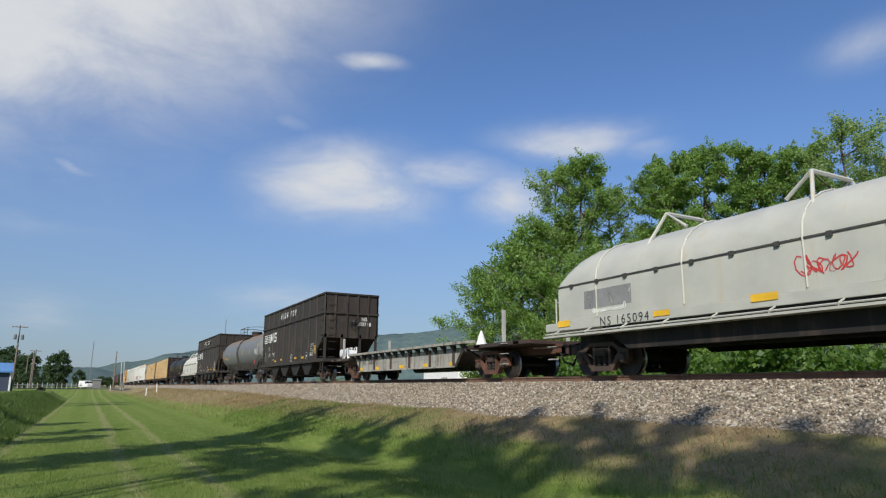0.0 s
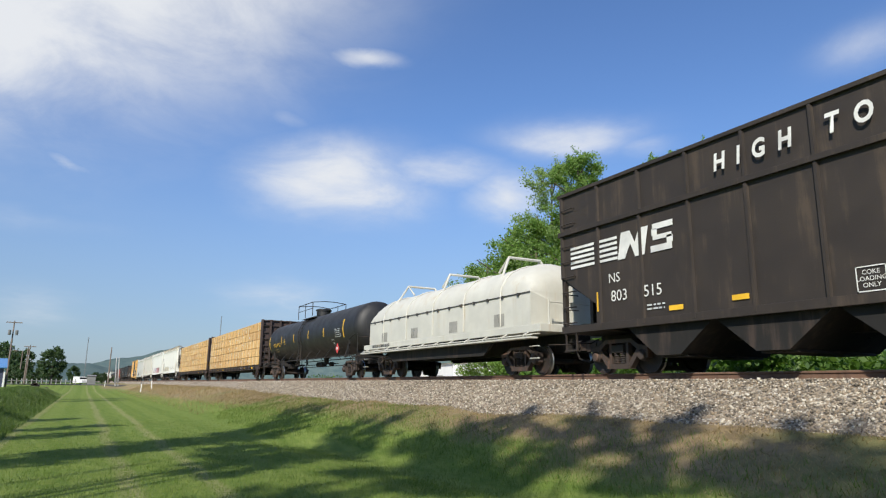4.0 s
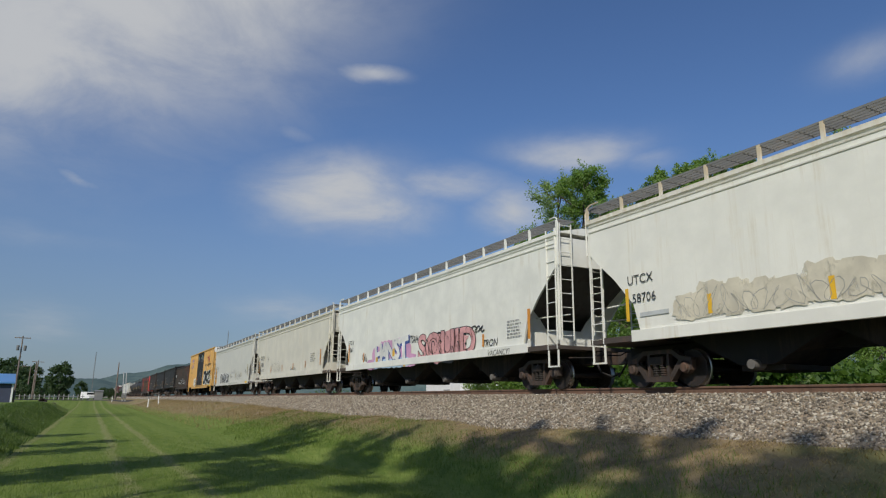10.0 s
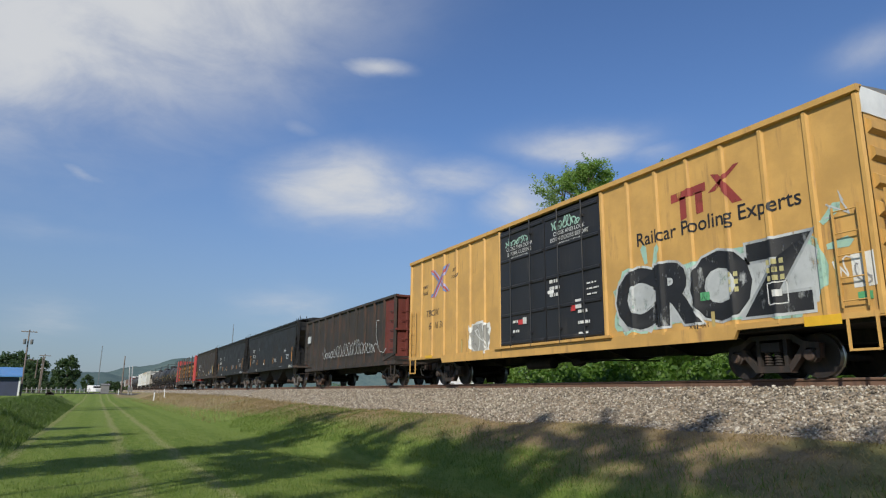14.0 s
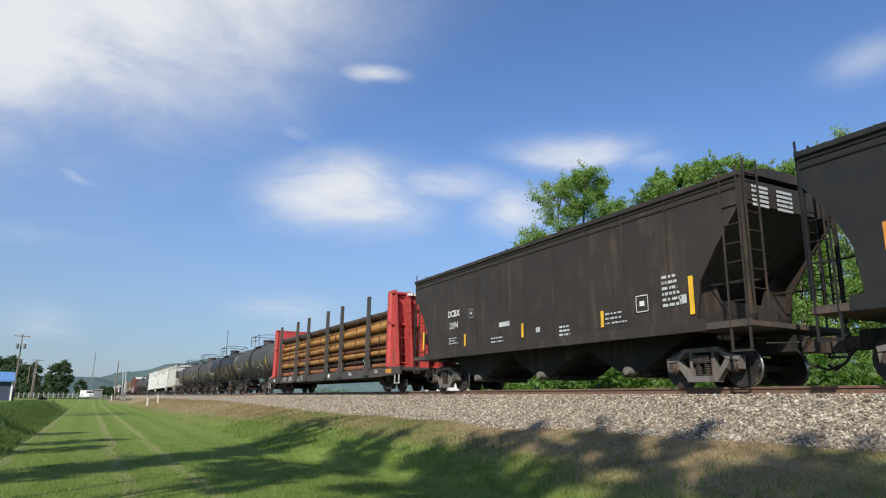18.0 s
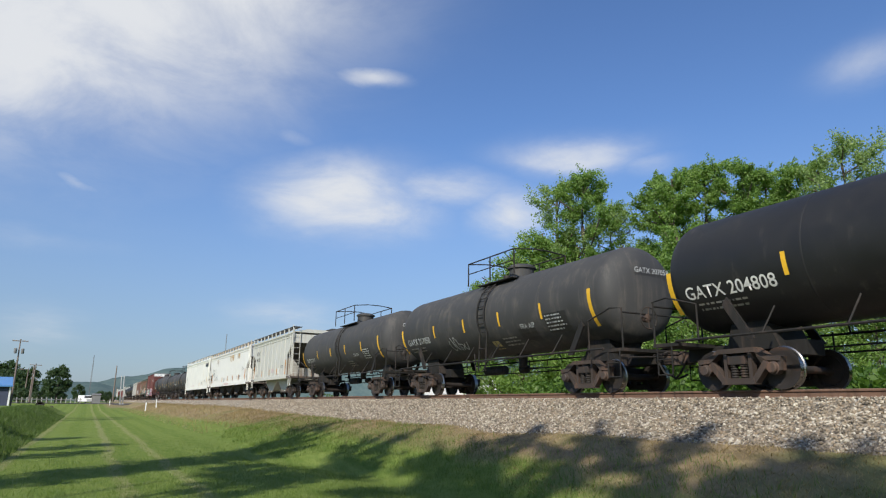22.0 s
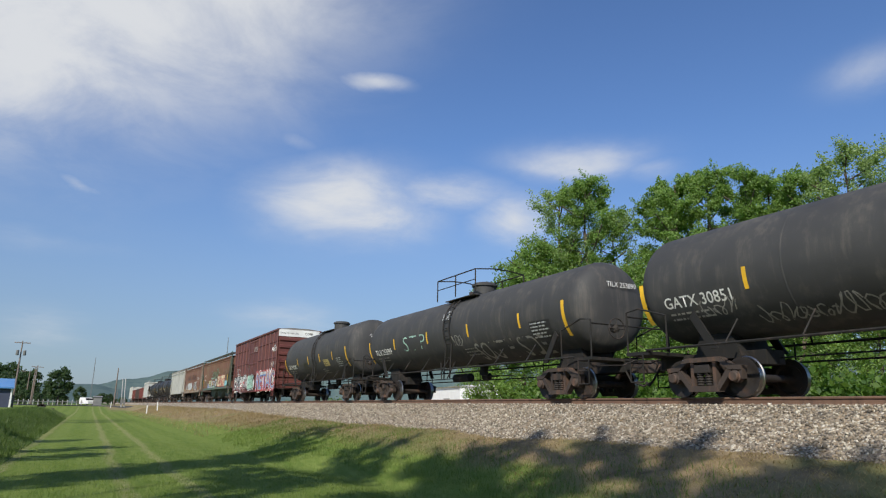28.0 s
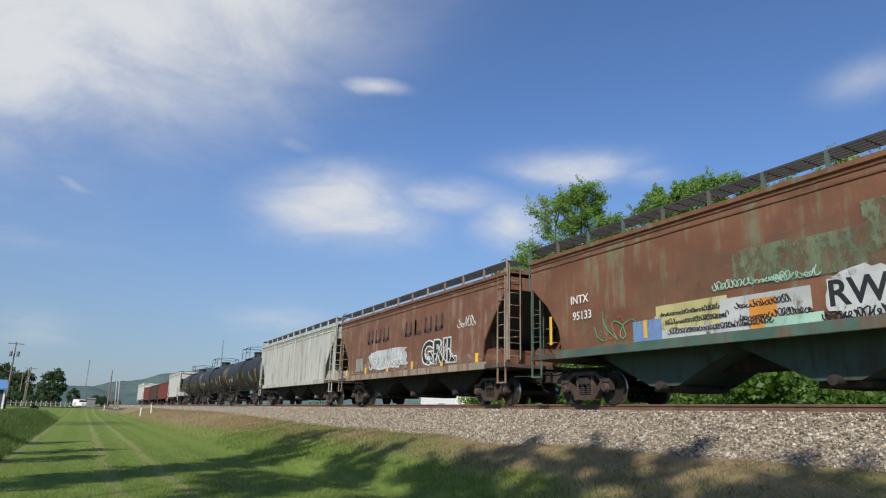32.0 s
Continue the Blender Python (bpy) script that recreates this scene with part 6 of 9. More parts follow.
def open_hopper(label, half, top, paint, ledge=None, bays=4, w=1.58, posts=10, end_paint=None, low=1.12, name="open_hopper", slope=1.35):
    """Open-topped ribbed car; with a ledge it has a raised upper section."""
    car = tagged(new(name), label, "hopper car" if bays else "gondola", "cars of the freight train")
    end_paint = end_paint or paint
    mid = ledge or top
    for y, s in ((-w, -1), (w, 1)):
        bm = fresh()
        if bays:
            prism(bm, [(-half, mid), (-half, 2.6), (-half + slope, 1.75), (-half + slope, low), (half - slope, low), (half - slope, 1.75), (half, 2.6), (half, mid)], "y", y, y - s * 0.05)
        else:
            prism(bm, [(-half, mid), (-half, low + 0.4), (-half + 2.2, low), (half - 2.2, low), (half, low + 0.4), (half, mid)], "y", y, y - s * 0.05)
        wall = part("side_wall", bm, paint, car)
        for k in range(posts + 1):
            x = -half + 0.06 + (2 * half - 0.12) * k / posts
            z0 = low if abs(x) < half - (slope if bays else 2.2) else (2.55 if bays else low + 0.4)
            bm = fresh()
            depth = 0.06 if bays else 0.11
            prism(bm, [(x - 0.05, y), (x - 0.03, y + s * depth), (x + 0.03, y + s * depth), (x + 0.05, y)], "z", z0, mid - 0.02)
            part("side_post", bm, paint, wall)
        bm = fresh()
        box(bm, -half - 0.04, half + 0.04, min(y + s * 0.09, y - s * 0.06), max(y + s * 0.09, y - s * 0.06), mid - 0.06, mid + 0.06, 0.01)
        part("top_chord", bm, paint, car)
        bm = fresh()
        box(bm, -half, half, min(y + s * 0.05, y - s * 0.05), max(y + s * 0.05, y - s * 0.05), low - 0.06, low + 0.12, 0.01)
        part("side_sill", bm, paint, car)
        if ledge:
            bm = fresh()
            box(bm, -half, half, min(y, y - s * 0.05), max(y, y - s * 0.05), mid + 0.06, top)
            upper = part("upper_side", bm, paint, car)
            for k in range(posts + 1):
                x = -half + 0.06 + (2 * half - 0.12) * k / posts
                bm = fresh()
                prism(bm, [(x - 0.05, y), (x - 0.03, y + s * 0.06), (x + 0.03, y + s * 0.06), (x + 0.05, y)], "z", mid + 0.06, top - 0.02)
                part("side_post", bm, paint, upper)
            bm = fresh()
            box(bm, -half - 0.03, half + 0.03, min(y + s * 0.07, y - s * 0.06), max(y + s * 0.07, y - s * 0.06), top - 0.06, top + 0.03, 0.01)
            part("top_chord", bm, paint, car)
    for s in (-1, 1):
        bm = fresh()
        box(bm, s * (half - 0.05), s * half, -w, w, 2.4 if bays else low + 0.3, top)
        end = part("end_wall", bm, end_paint, car)
        for y in (-1.0, -0.3, 0.35, 1.0):
            bm = fresh()
            prism(bm, [(s * half, y - 0.06), (s * (half + 0.07), y - 0.035), (s * (half + 0.07), y + 0.035), (s * half, y + 0.06)], "z", 2.4 if bays else low + 0.3, top - 0.04)
            part("end_post", bm, end_paint, end)
        for z in ((mid, top) if ledge else (top, (top + low) / 2)):
            bm = fresh()
            box(bm, s * (half - 0.04), s * (half + 0.09), -w - 0.05, w + 0.05, z - 0.06, z + 0.03)
            part("end_chord", bm, end_paint, end)
        if bays:
            bm = fresh()
            prism(bm, [(s * half, 2.5), (s * (half - slope - 1.1), low), (s * (half - slope - 1.2), low), (s * (half - 0.08), 2.55)], "y", -w + 0.05, w - 0.05)
            part("slope_sheet", bm, paint, car)
            for y in (-w + 0.06, -0.55, 0.55, w - 0.06):
                bm = fresh()
                box(bm, s * (half - 0.12), s * half, y - 0.06, y + 0.06, low, 2.6)
                part("end_strut", bm, M["truck_dark"] if abs(y) < 1 else paint, car)
        bm = fresh()
        box(bm, s * (half - 1.6), s * (half + 0.05), -w, w, low - 0.06, low + 0.06)
        part("end_platform", bm, paint, car)
        for y in (-w, w):
            irons(car, s * (half - 0.34), low + 0.2, mid - 0.35, y - 0.07 if y < 0 else y + 0.07, paint, 0.5)
            if ledge:
                irons(car, s * (half - 0.34), mid + 0.25, top - 0.2, y - 0.07 if y < 0 else y + 0.07, paint, 0.5)
            bm = fresh()
            for x in (half - 0.55, half - 0.12):
                box(bm, s * x - 0.02, s * x + 0.02, y - 0.02, y + 0.02, low - 0.5, low)
            box(bm, s * (half - 0.33) - 0.24, s * (half - 0.33) + 0.24, y - 0.03, y + 0.03, low - 0.54, low - 0.5)
            part("step", bm, paint, car)
        irons(car, s * (half + 0.08), low + 0.2, top - 0.3, -w + 0.4, end_paint, 0.42, "y")
    span = half - slope - 0.9
    for k in range(bays):
        c, r = -span + 2 * span * (k + 0.5) / bays, span / bays
        bm = fresh()
        prism(bm, [(c - r, low), (c + r, low), (c + 0.35, 0.38), (c - 0.35, 0.38)], "y", -w + 0.12, w - 0.12)
        # near-black colour stands in for the deep shade on the bays
        bay = part("hopper_bay", bm, M["under"], car)
        bm = fresh()
        prism(bm, [(c - 0.4, 0.34), (c + 0.4, 0.34), (c + 0.3, 0.5), (c - 0.3, 0.5)], "y", -w + 0.3, w - 0.3)
        part("outlet_gate", bm, M["truck_dark"], bay)
    bm = fresh()
    box(bm, -half + 0.06, half - 0.06, -w + 0.06, w - 0.06, low + 0.05, low + 0.15)
    part("floor", bm, M["under"], car)
    underframe(car, half)
    brake_wheel(car, half + 0.16, 0.1, mid - 0.5, M["truck_dark"])
    brake_gear(car, -1.2, 0.55, 0.8)
    add_trucks(car, (-half + 1.55, half - 1.55))
    add_couplers(car, half)
    return car


def coil_car(label, half, paint, base_paint, low=0.95):
    """Coil steel car under a long rounded hood."""
    car = tagged(new("coil_car"), label, "coil car", "cars of the freight train")
    w, h = 1.5, half - 0.55
    bm = fresh()
    outline = [(-w, 1.45), (-w, 2.45)]
    for k in range(1, 12):
        a = math.pi * (1 - k / 12)
        outline.append((w * math.cos(a), 2.45 + 1.12 * math.sin(a)))
    outline += [(w, 2.45), (w, 1.45)]
    rings = []
    for x, f in ((-h, 0.0), (-h + 0.05, 0.35), (-h + 0.2, 0.65), (-h + 0.5, 0.88), (-h + 0.95, 1.0), (h - 0.95, 1.0), (h - 0.5, 0.88), (h - 0.2, 0.65), (h - 0.05, 0.35), (h, 0.0)):
        rings.append([bm.verts.new((x, y, z if z <= 2.45 else 2.45 + (z - 2.45) * f)) for y, z in outline])
    for a, b in zip(rings, rings[1:]):
        for k in range(len(outline) - 1):
            bm.faces.new((a[k], a[k + 1], b[k + 1], b[k]))
    bm.faces.new(rings[0]), bm.faces.new(rings[-1])
    hood = part("hood", bm, paint, car, smooth=True)
    for x in np.linspace(-h + 1.6, h - 1.6, 5):
        bm = fresh()
        pts = [(x, -w - 0.015, 1.5), (x, -w - 0.015, 2.45)] + [(x, (w + 0.015) * math.cos(math.pi * (1 - k / 12)), 2.45 + 1.135 * math.sin(math.pi * (1 - k / 12))) for k in range(1, 12)] + [(x, w + 0.015, 2.45), (x, w + 0.015, 1.5)]
        rod(bm, pts, 0.022, 4)
        part("hood_seam", bm, paint, hood)
    bm = fresh()
    box(bm, -h, h, -w - 0.02, -w + 0.0, 2.41, 2.45)
    for x in np.linspace(-h + 0.6, h - 0.6, 14):
        box(bm, x - 0.05, x + 0.05, -w - 0.05, -w, 2.36, 2.46)
    part("hood_hinge_line", bm, M["walk_dark"], hood)
    for x, s in ((-4.15, 1), (-0.05, -1), (4.1, -1)):
        bm = fresh()
        for y in (-0.6, 0.6):
            rod(bm, ((x - s * 0.1, y * 1.9, 3.1), (x + s * 0.15, y * 1.1, 3.95), (x + s * 0.75, y * 1.1, 3.5)), 0.045, 6)
        rod(bm, ((x + s * 0.15, -0.66, 3.95), (x + s * 0.15, 0.66, 3.95)), 0.05, 6)
        part("lifting_bracket", bm, paint, hood)
    bm = fresh()
    box(bm, -half, half, -w - 0.06, w + 0.06, 1.22, 1.44, 0.02)
    deck = part("deck", bm, base_paint, car)
    for y, s in ((-w, -1), (w, 1)):
        bm = fresh()
        prism(bm, [(-half + 2.3, 1.22), (half - 2.3, 1.22), (half - 3.2, 0.62), (-half + 3.2, 0.62)], "y", y, y - s * 0.08)
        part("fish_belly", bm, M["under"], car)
        bm = fresh()
        rod(bm, ((-half + 0.2, y + s * 0.22, 1.12), (half - 0.2, y + s * 0.22, 1.12)), 0.02, 6)
        box(bm, -half + 0.2, half - 0.2, min(y, y + s * 0.3), max(y, y + s * 0.3), 1.02, 1.07)
        for x in np.linspace(-half + 0.6, half - 0.6, 12):
            rod(bm, ((x, y, 1.24), (x, y + s * 0.24, 1.12), (x, y + s * 0.24, 1.04)), 0.02, 5)
        part("side_walkway", bm, base_paint, car)
    for s in (-1, 1):
        bm = fresh()
        for y in (-1.2, 1.2):
            rod(bm, ((s * (half - 0.05), y, 1.2), (s * (half - 0.05), y, 2.2)), 0.025, 6)
        rod(bm, ((s * (half - 0.05), -1.2, 2.1), (s * (half - 0.05), 1.2, 2.1)), 0.025, 6)
        part("end_rail", bm, base_paint, car)
        bm = fresh()
        rungs(bm, s * (half - 0.3), 0.45, 1.2, -w - 0.08, 0.4, pitch=0.35)
        part("step", bm, base_paint, car)
    underframe(car, half, 0.66, 1.22, 0.3)
    add_trucks(car, (-half + 1.75, half - 1.75))
    add_couplers(car, half)
    return car


def flat_trough_car(label, half):
    car = tagged(new("trough_flat_car"), label, "flat car", "cars of the freight train")
    w, grey = 1.5, M["trough_grey"]
    for y, s in ((-w, -1), (w, 1)):
        bm = fresh()
        prism(bm, [(-5.3, 1.02), (-4.7, 0.40), (4.7, 0.40), (5.3, 1.02)], "y", y, y - s * 0.1)
        girder = part("side_girder", bm, grey, car)
        for x in np.linspace(-4.7, 4.7, 6):
            bm = fresh()
            box(bm, x - 0.06, x + 0.06, min(y, y + s * 0.05), max(y, y + s * 0.05), 0.44, 1.06, 0.01)
            part("girder_post", bm, M["bulkhead_brown"], girder)
        bm = fresh()
        box(bm, -4.75, 4.75, min(y, y + s * 0.06), max(y, y + s * 0.06), 0.37, 0.42, 0.008)
        part("girder_flange", bm, grey, girder)
        bm = fresh()
        prism(bm, [(y + s * 0.27, 1.15), (y + s * 0.27, 1.24), (y - s * 0.3, 1.29), (y - s * 0.3, 1.20)], "x", -5.7, 5.7)
        ledge = part("edge_plate", bm, grey, car)
        for x in np.linspace(-5.5, 5.5, 16):
            bm = fresh()
            prism(bm, [(y + s * 0.24, 1.15), (y - s * 0.02, 1.15), (y - s * 0.02, 0.86)], "x", x - 0.05, x + 0.05)
            part("bracket", bm, M["deck_grey"], ledge)
        for x, wide in ((-4.45, 0.34), (-2.5, 0.4), (0.2, 0.5), (2.4, 0.4), (4.5, 0.34)):
            patch(car, "reflector", [(x - wide / 2, x + wide / 2, 0.44, 0.57)], M["ink_yellow"], y + (s * 0.004 if s < 0 else s * 0.012), None, 0.004)
    bm = fresh()
    prism(bm, [(-w, 1.04), (-w + 0.1, 1.04), (-0.5, 0.6), (0.5, 0.6), (w - 0.1, 1.04), (w, 1.04), (0.5, 0.5), (-0.5, 0.5)], "x", -5.4, 5.4)
    part("trough", bm, M["deck_grey"], car)
    for s in (-1, 1):
        bm = fresh()
        box(bm, s * 5.3, s * half, -w + 0.05, w - 0.05, 0.98, 1.10, 0.02)
        part("end_deck", bm, M["bulkhead_brown"], car)
        bm = fresh()
        box(bm, s * 5.5, s * half, -0.45, 0.45, 0.70, 0.99, 0.02)
        part("end_sill_beam", bm, M["truck_rust"], car)
        for y in (-1.3, 1.3):
            bm = fresh()
            box(bm, s * 7.66 - 0.05, s * 7.66 + 0.05, y - 0.05, y + 0.05, 1.1, 2.15, 0.01)
            part("stake", bm, M["concrete"], car)
            patch(car, "warning_mark", [(s * 6.2 - 0.2, s * 6.2 + 0.2, 1.0, 1.08), (s * (half - 0.7) - 0.15, s * (half - 0.7) + 0.15, 1.0, 1.08)], M["ink_yellow"], -w + 0.05)
        bm = fresh()
        rungs(bm, s * 7.9, 0.4, 1.3, -w + 0.02, 0.4, pitch=0.32)
        part("step", bm, grey, car)
    # brake rigging on the rear deck
    bm = fresh()
    lathe(bm, [(-0.42, 0.05), (-0.40, 0.2), (0.36, 0.2), (0.42, 0.08)], "y", 14, (-8.1, -0.9, 1.42))
    part("air_tank", bm, M["wall_white"], car, "white air tank", True)
    for x in (-7.5, -6.9, -6.2):
        bm = fresh()
        rod(bm, ((x, -1.3, 1.1), (x, -1.25, 1.6), (x + 0.3, -1.25, 1.62), (x + 0.42, -1.3, 1.1)), 0.03, 6)
        part("hand_hold", bm, M["wall_white"], car)
    bm = fresh()
    box(bm, -7.4, -6.6, -1.2, -0.7, 1.1, 1.32, 0.03)
    part("valve_box", bm, M["concrete"], car)
    brake_wheel(car, -half + 0.5, -0.5, 1.5, M["concrete"])
    bm = fresh()
    lathe(bm, [(1.1, 0.22), (1.14, 0.2), (1.62, 0.04), (1.64, 0.02)], "z", 14, (5.6, -0.9, 0))
    part("white_cone", bm, M["wall_white"], car, smooth=True)
    underframe(car, half, 0.66, 0.97)
    add_trucks(car, (-half + 2.75, half - 2.75), "truck_rust")
    add_couplers(car, half, 0.45)
    letter(car, "NS 166877", -3.4, 0.80, 0.27, M["ink_black"], y=-w, spacing=1.2, bold=0.015)
    patch(car, "stencil", bars(-2.2, 0.74, 1.0, 1) + bars(-0.9, 0.74, 0.9, 1, seed=5) + bars(1.6, 0.84, 1.4, 2, seed=4), M["ink_grey"], y=-w)
    patch(car, "stencil", [(3.0, 3.3, 0.6, 0.62), (3.0, 3.3, 0.88, 0.9), (3.0, 3.02, 0.6, 0.9), (3.28, 3.3, 0.6, 0.9)], M["ink_grey"], y=-w)
    return car


def centre_beam(label, half, plate, post_paint):
    car = tagged(new("centre_beam_car"), label, "flat car", "cars of the freight train")
    w = 1.45
    for y, s in ((-w, -1), (w, 1)):
        bm = fresh()
        box(bm, -half, half, min(y, y - s * 0.12), max(y, y - s * 0.12), 0.70, 0.98, 0.012)
        sill = part("side_sill", bm, M["lumber_sill"], car)
        for x in np.linspace(-half + 1.2, half - 1.2, 16):
            bm = fresh()
            box(bm, x - 0.05, x + 0.05, min(y + s * 0.10, y), max(y + s * 0.10, y), 0.76, 1.0, 0.01)
            lathe(bm, [(x - 0.13, 0.05), (x - 0.12, 0.085), (x + 0.12, 0.085), (x + 0.13, 0.05)], "x", 10, (0, y + s * 0.1, 0.86))
            part("winch", bm, M["truck_dark"], sill)
            bm = fresh()
            rod(bm, ((x, y + s * 0.10, 0.9), (x + 0.02, y + s * 0.035, 1.1), (x, y + s * 0.03, 4.28)), 0.007, 5)
            part("tie_cable", bm, M["truck_dark"], sill)
    bm = fresh()
    box(bm, -half, half, -w + 0.1, w - 0.1, 0.90, 1.02)
    part("deck", bm, M["deck_grey"], car)
    bm = fresh()
    box(bm, -half + 0.5, half - 0.5, -0.14, 0.14, 4.25, 4.42)
    for x in np.linspace(-half + 1.5, half - 1.5, 12):
        box(bm, x - 0.1, x + 0.1, -0.08, 0.08, 1.02, 4.3)
    part("centre_beam", bm, post_paint, car)
    for s in (-1, 1):
        bm = fresh()
        box(bm, s * (half - 0.12), s * (half - 0.02), -w, w, 0.98, 4.45)
        head = part("bulkhead", bm, post_paint, car, "ribbed steel bulkhead")
        for y in (-w + 0.06, -0.75, 0.0, 0.75, w - 0.06):
            bm = fresh()
            box(bm, s * (half - 0.02), s * (half + 0.20), y - 0.06, y + 0.06, 0.98, 4.45)
            part("bulkhead_post", bm, post_paint, head)
        for z in (1.5, 2.0, 2.5, 3.0, 3.5, 4.0, 4.4):
            bm = fresh()
            box(bm, s * (half - 0.02), s * (half + 0.10), -w + 0.1, w - 0.1, z - 0.035, z + 0.035)
            part("bulkhead_rib", bm, post_paint, head)
        irons(head, s * (half + 0.22), 1.2, 4.3, -w + 0.35, post_paint, 0.4, "y")
        patch(car, "reflector", [(s * (half - 0.06) - 0.06, s * (half - 0.06) + 0.06, 1.1, 1.85)], M["ink_yellow"], y=-w, away=0.01)
        bm = fresh()
        for x in (half - 0.6, half - 0.15):
            box(bm, s * x - 0.02, s * x + 0.02, -w - 0.03, -w + 0.01, 0.35, 0.75)
        box(bm, s * (half - 0.375) - 0.25, s * (half - 0.375) + 0.25, -w - 0.04, -w + 0.02, 0.32, 0.36)
        part("step", bm, post_paint, car)
    underframe(car, half, 0.62, 0.92, 0.3)
    strips(car, [(x, 0.85, 0.55, 0.12) for x in np.linspace(-half + 2.2, half - 2.2, 7)], M["ink_yellow"], y=-w - 0.01)
    brake_wheel(car, half + 0.28, 0.5, 2.0, M["truck_dark"])
    add_trucks(car, (-half + 2.4, half - 2.4), "truck_dark")
    add_couplers(car, half, 0.7)
    if plate:
        patch(car, "number_board", [(-9.2, -5.0, 0.72, 0.97)], M["blue_grey"], y=-w, away=0.014)
        letter(car, "NOKL", -8.72, 0.845, 0.13, M["ink_white"], y=-w, away=0.02)
        letter(car, "733384", -7.75, 0.845, 0.15, M["ink_white"], y=-w, away=0.02, spacing=1.1, bold=0.02)
        patch(car, "stencil", bars(-3.8, 0.93, 1.0, 2), M["ink_white"], y=-w, away=0.02)
    return car


def lumber_load(car, half, seed):
    """Strapped bundles of sawn boards, stacked along both sides of the beam; they ride with the car."""
    rng = random.Random(seed)
    loads = []
    tiers = [(1.04, 1.68), (1.68, 2.33), (2.33, 2.97), (2.97, 3.62), (3.62, 4.30)]
    edges = [-half + 0.18]
    while edges[-1] < half - 2.4:
        edges.append(edges[-1] + rng.choice((2.44, 3.05, 3.66, 3.66)))
    if half - edges[-1] < 1.5:
        edges.pop()
    edges.append(half - 0.16)
    for x0, x1 in zip(edges, edges[1:]):
        for z0, z1 in tiers:
            jog = rng.uniform(-0.03, 0.0)
            bundle = tagged(new("lumber_bundle"), "strapped bundle of new yellow pine boards on a flat car", "lumber", "lumber bundles on the train")
            y0 = -1.44 + jog * -1
            bm = fresh()
            n = rng.choice((4, 6, 8, 11))
            x_gap = rng.uniform(0.0, 0.03)
            edge = []
            for k in range(n):
                a, b = z0 + 0.03 + (z1 - z0 - 0.04) * k / n, z0 + 0.03 + (z1 - z0 - 0.04) * (k + 1) / n
                out = y0 + (rng.uniform(0, 0.008) if rng.random() < 0.8 else 0.012)
                edge += [(y0 + 0.014, a), (out, a + 0.003), (out, b - 0.003), (y0 + 0.014, b)]
            prism(bm, edge + [(-0.18, z1 - 0.01), (-0.18, z0 + 0.03)], "x", x0 + 0.01 + rng.uniform(0, 0.02), x1 - 0.01 - x_gap)
            part("lumber_block", bm, M["lumber"], bundle)
            for x in (x0 + 0.5, x1 - 0.5):
                part("bearer", box(fresh(), x - 0.05, x + 0.05, y0 + 0.05, -0.2, z0, z0 + 0.03), M["lumber"], bundle)
            for j, u in enumerate((0.16, 0.45, 0.8)):
                x = x0 + (x1 - x0) * u + rng.uniform(-0.1, 0.1)
                bm = fresh()
                if rng.random() < 0.25:
                    continue
                box(bm, x - 0.014, x + 0.014, y0 - 0.008, -0.17, z0 + 0.04, z1 - 0.004)
                part("strap", bm, M["ink_strap"], bundle, "pale plastic strap")
            bm = fresh()
            tz = rng.uniform(z0 + 0.25, z1 - 0.15)
            box(bm, x0 + 0.01, x0 + 0.17, y0 - 0.014, y0 - 0.006, tz - 0.06, tz + 0.06)
            part("paper_tag", bm, M["ink_white"], bundle, "small white paper tag")
            loads.append(bundle)
    for bundle in list(loads):
        loads.append(copy_thing(bundle, pose(0, 0, 0, 0, 0, 180)))
    return loads


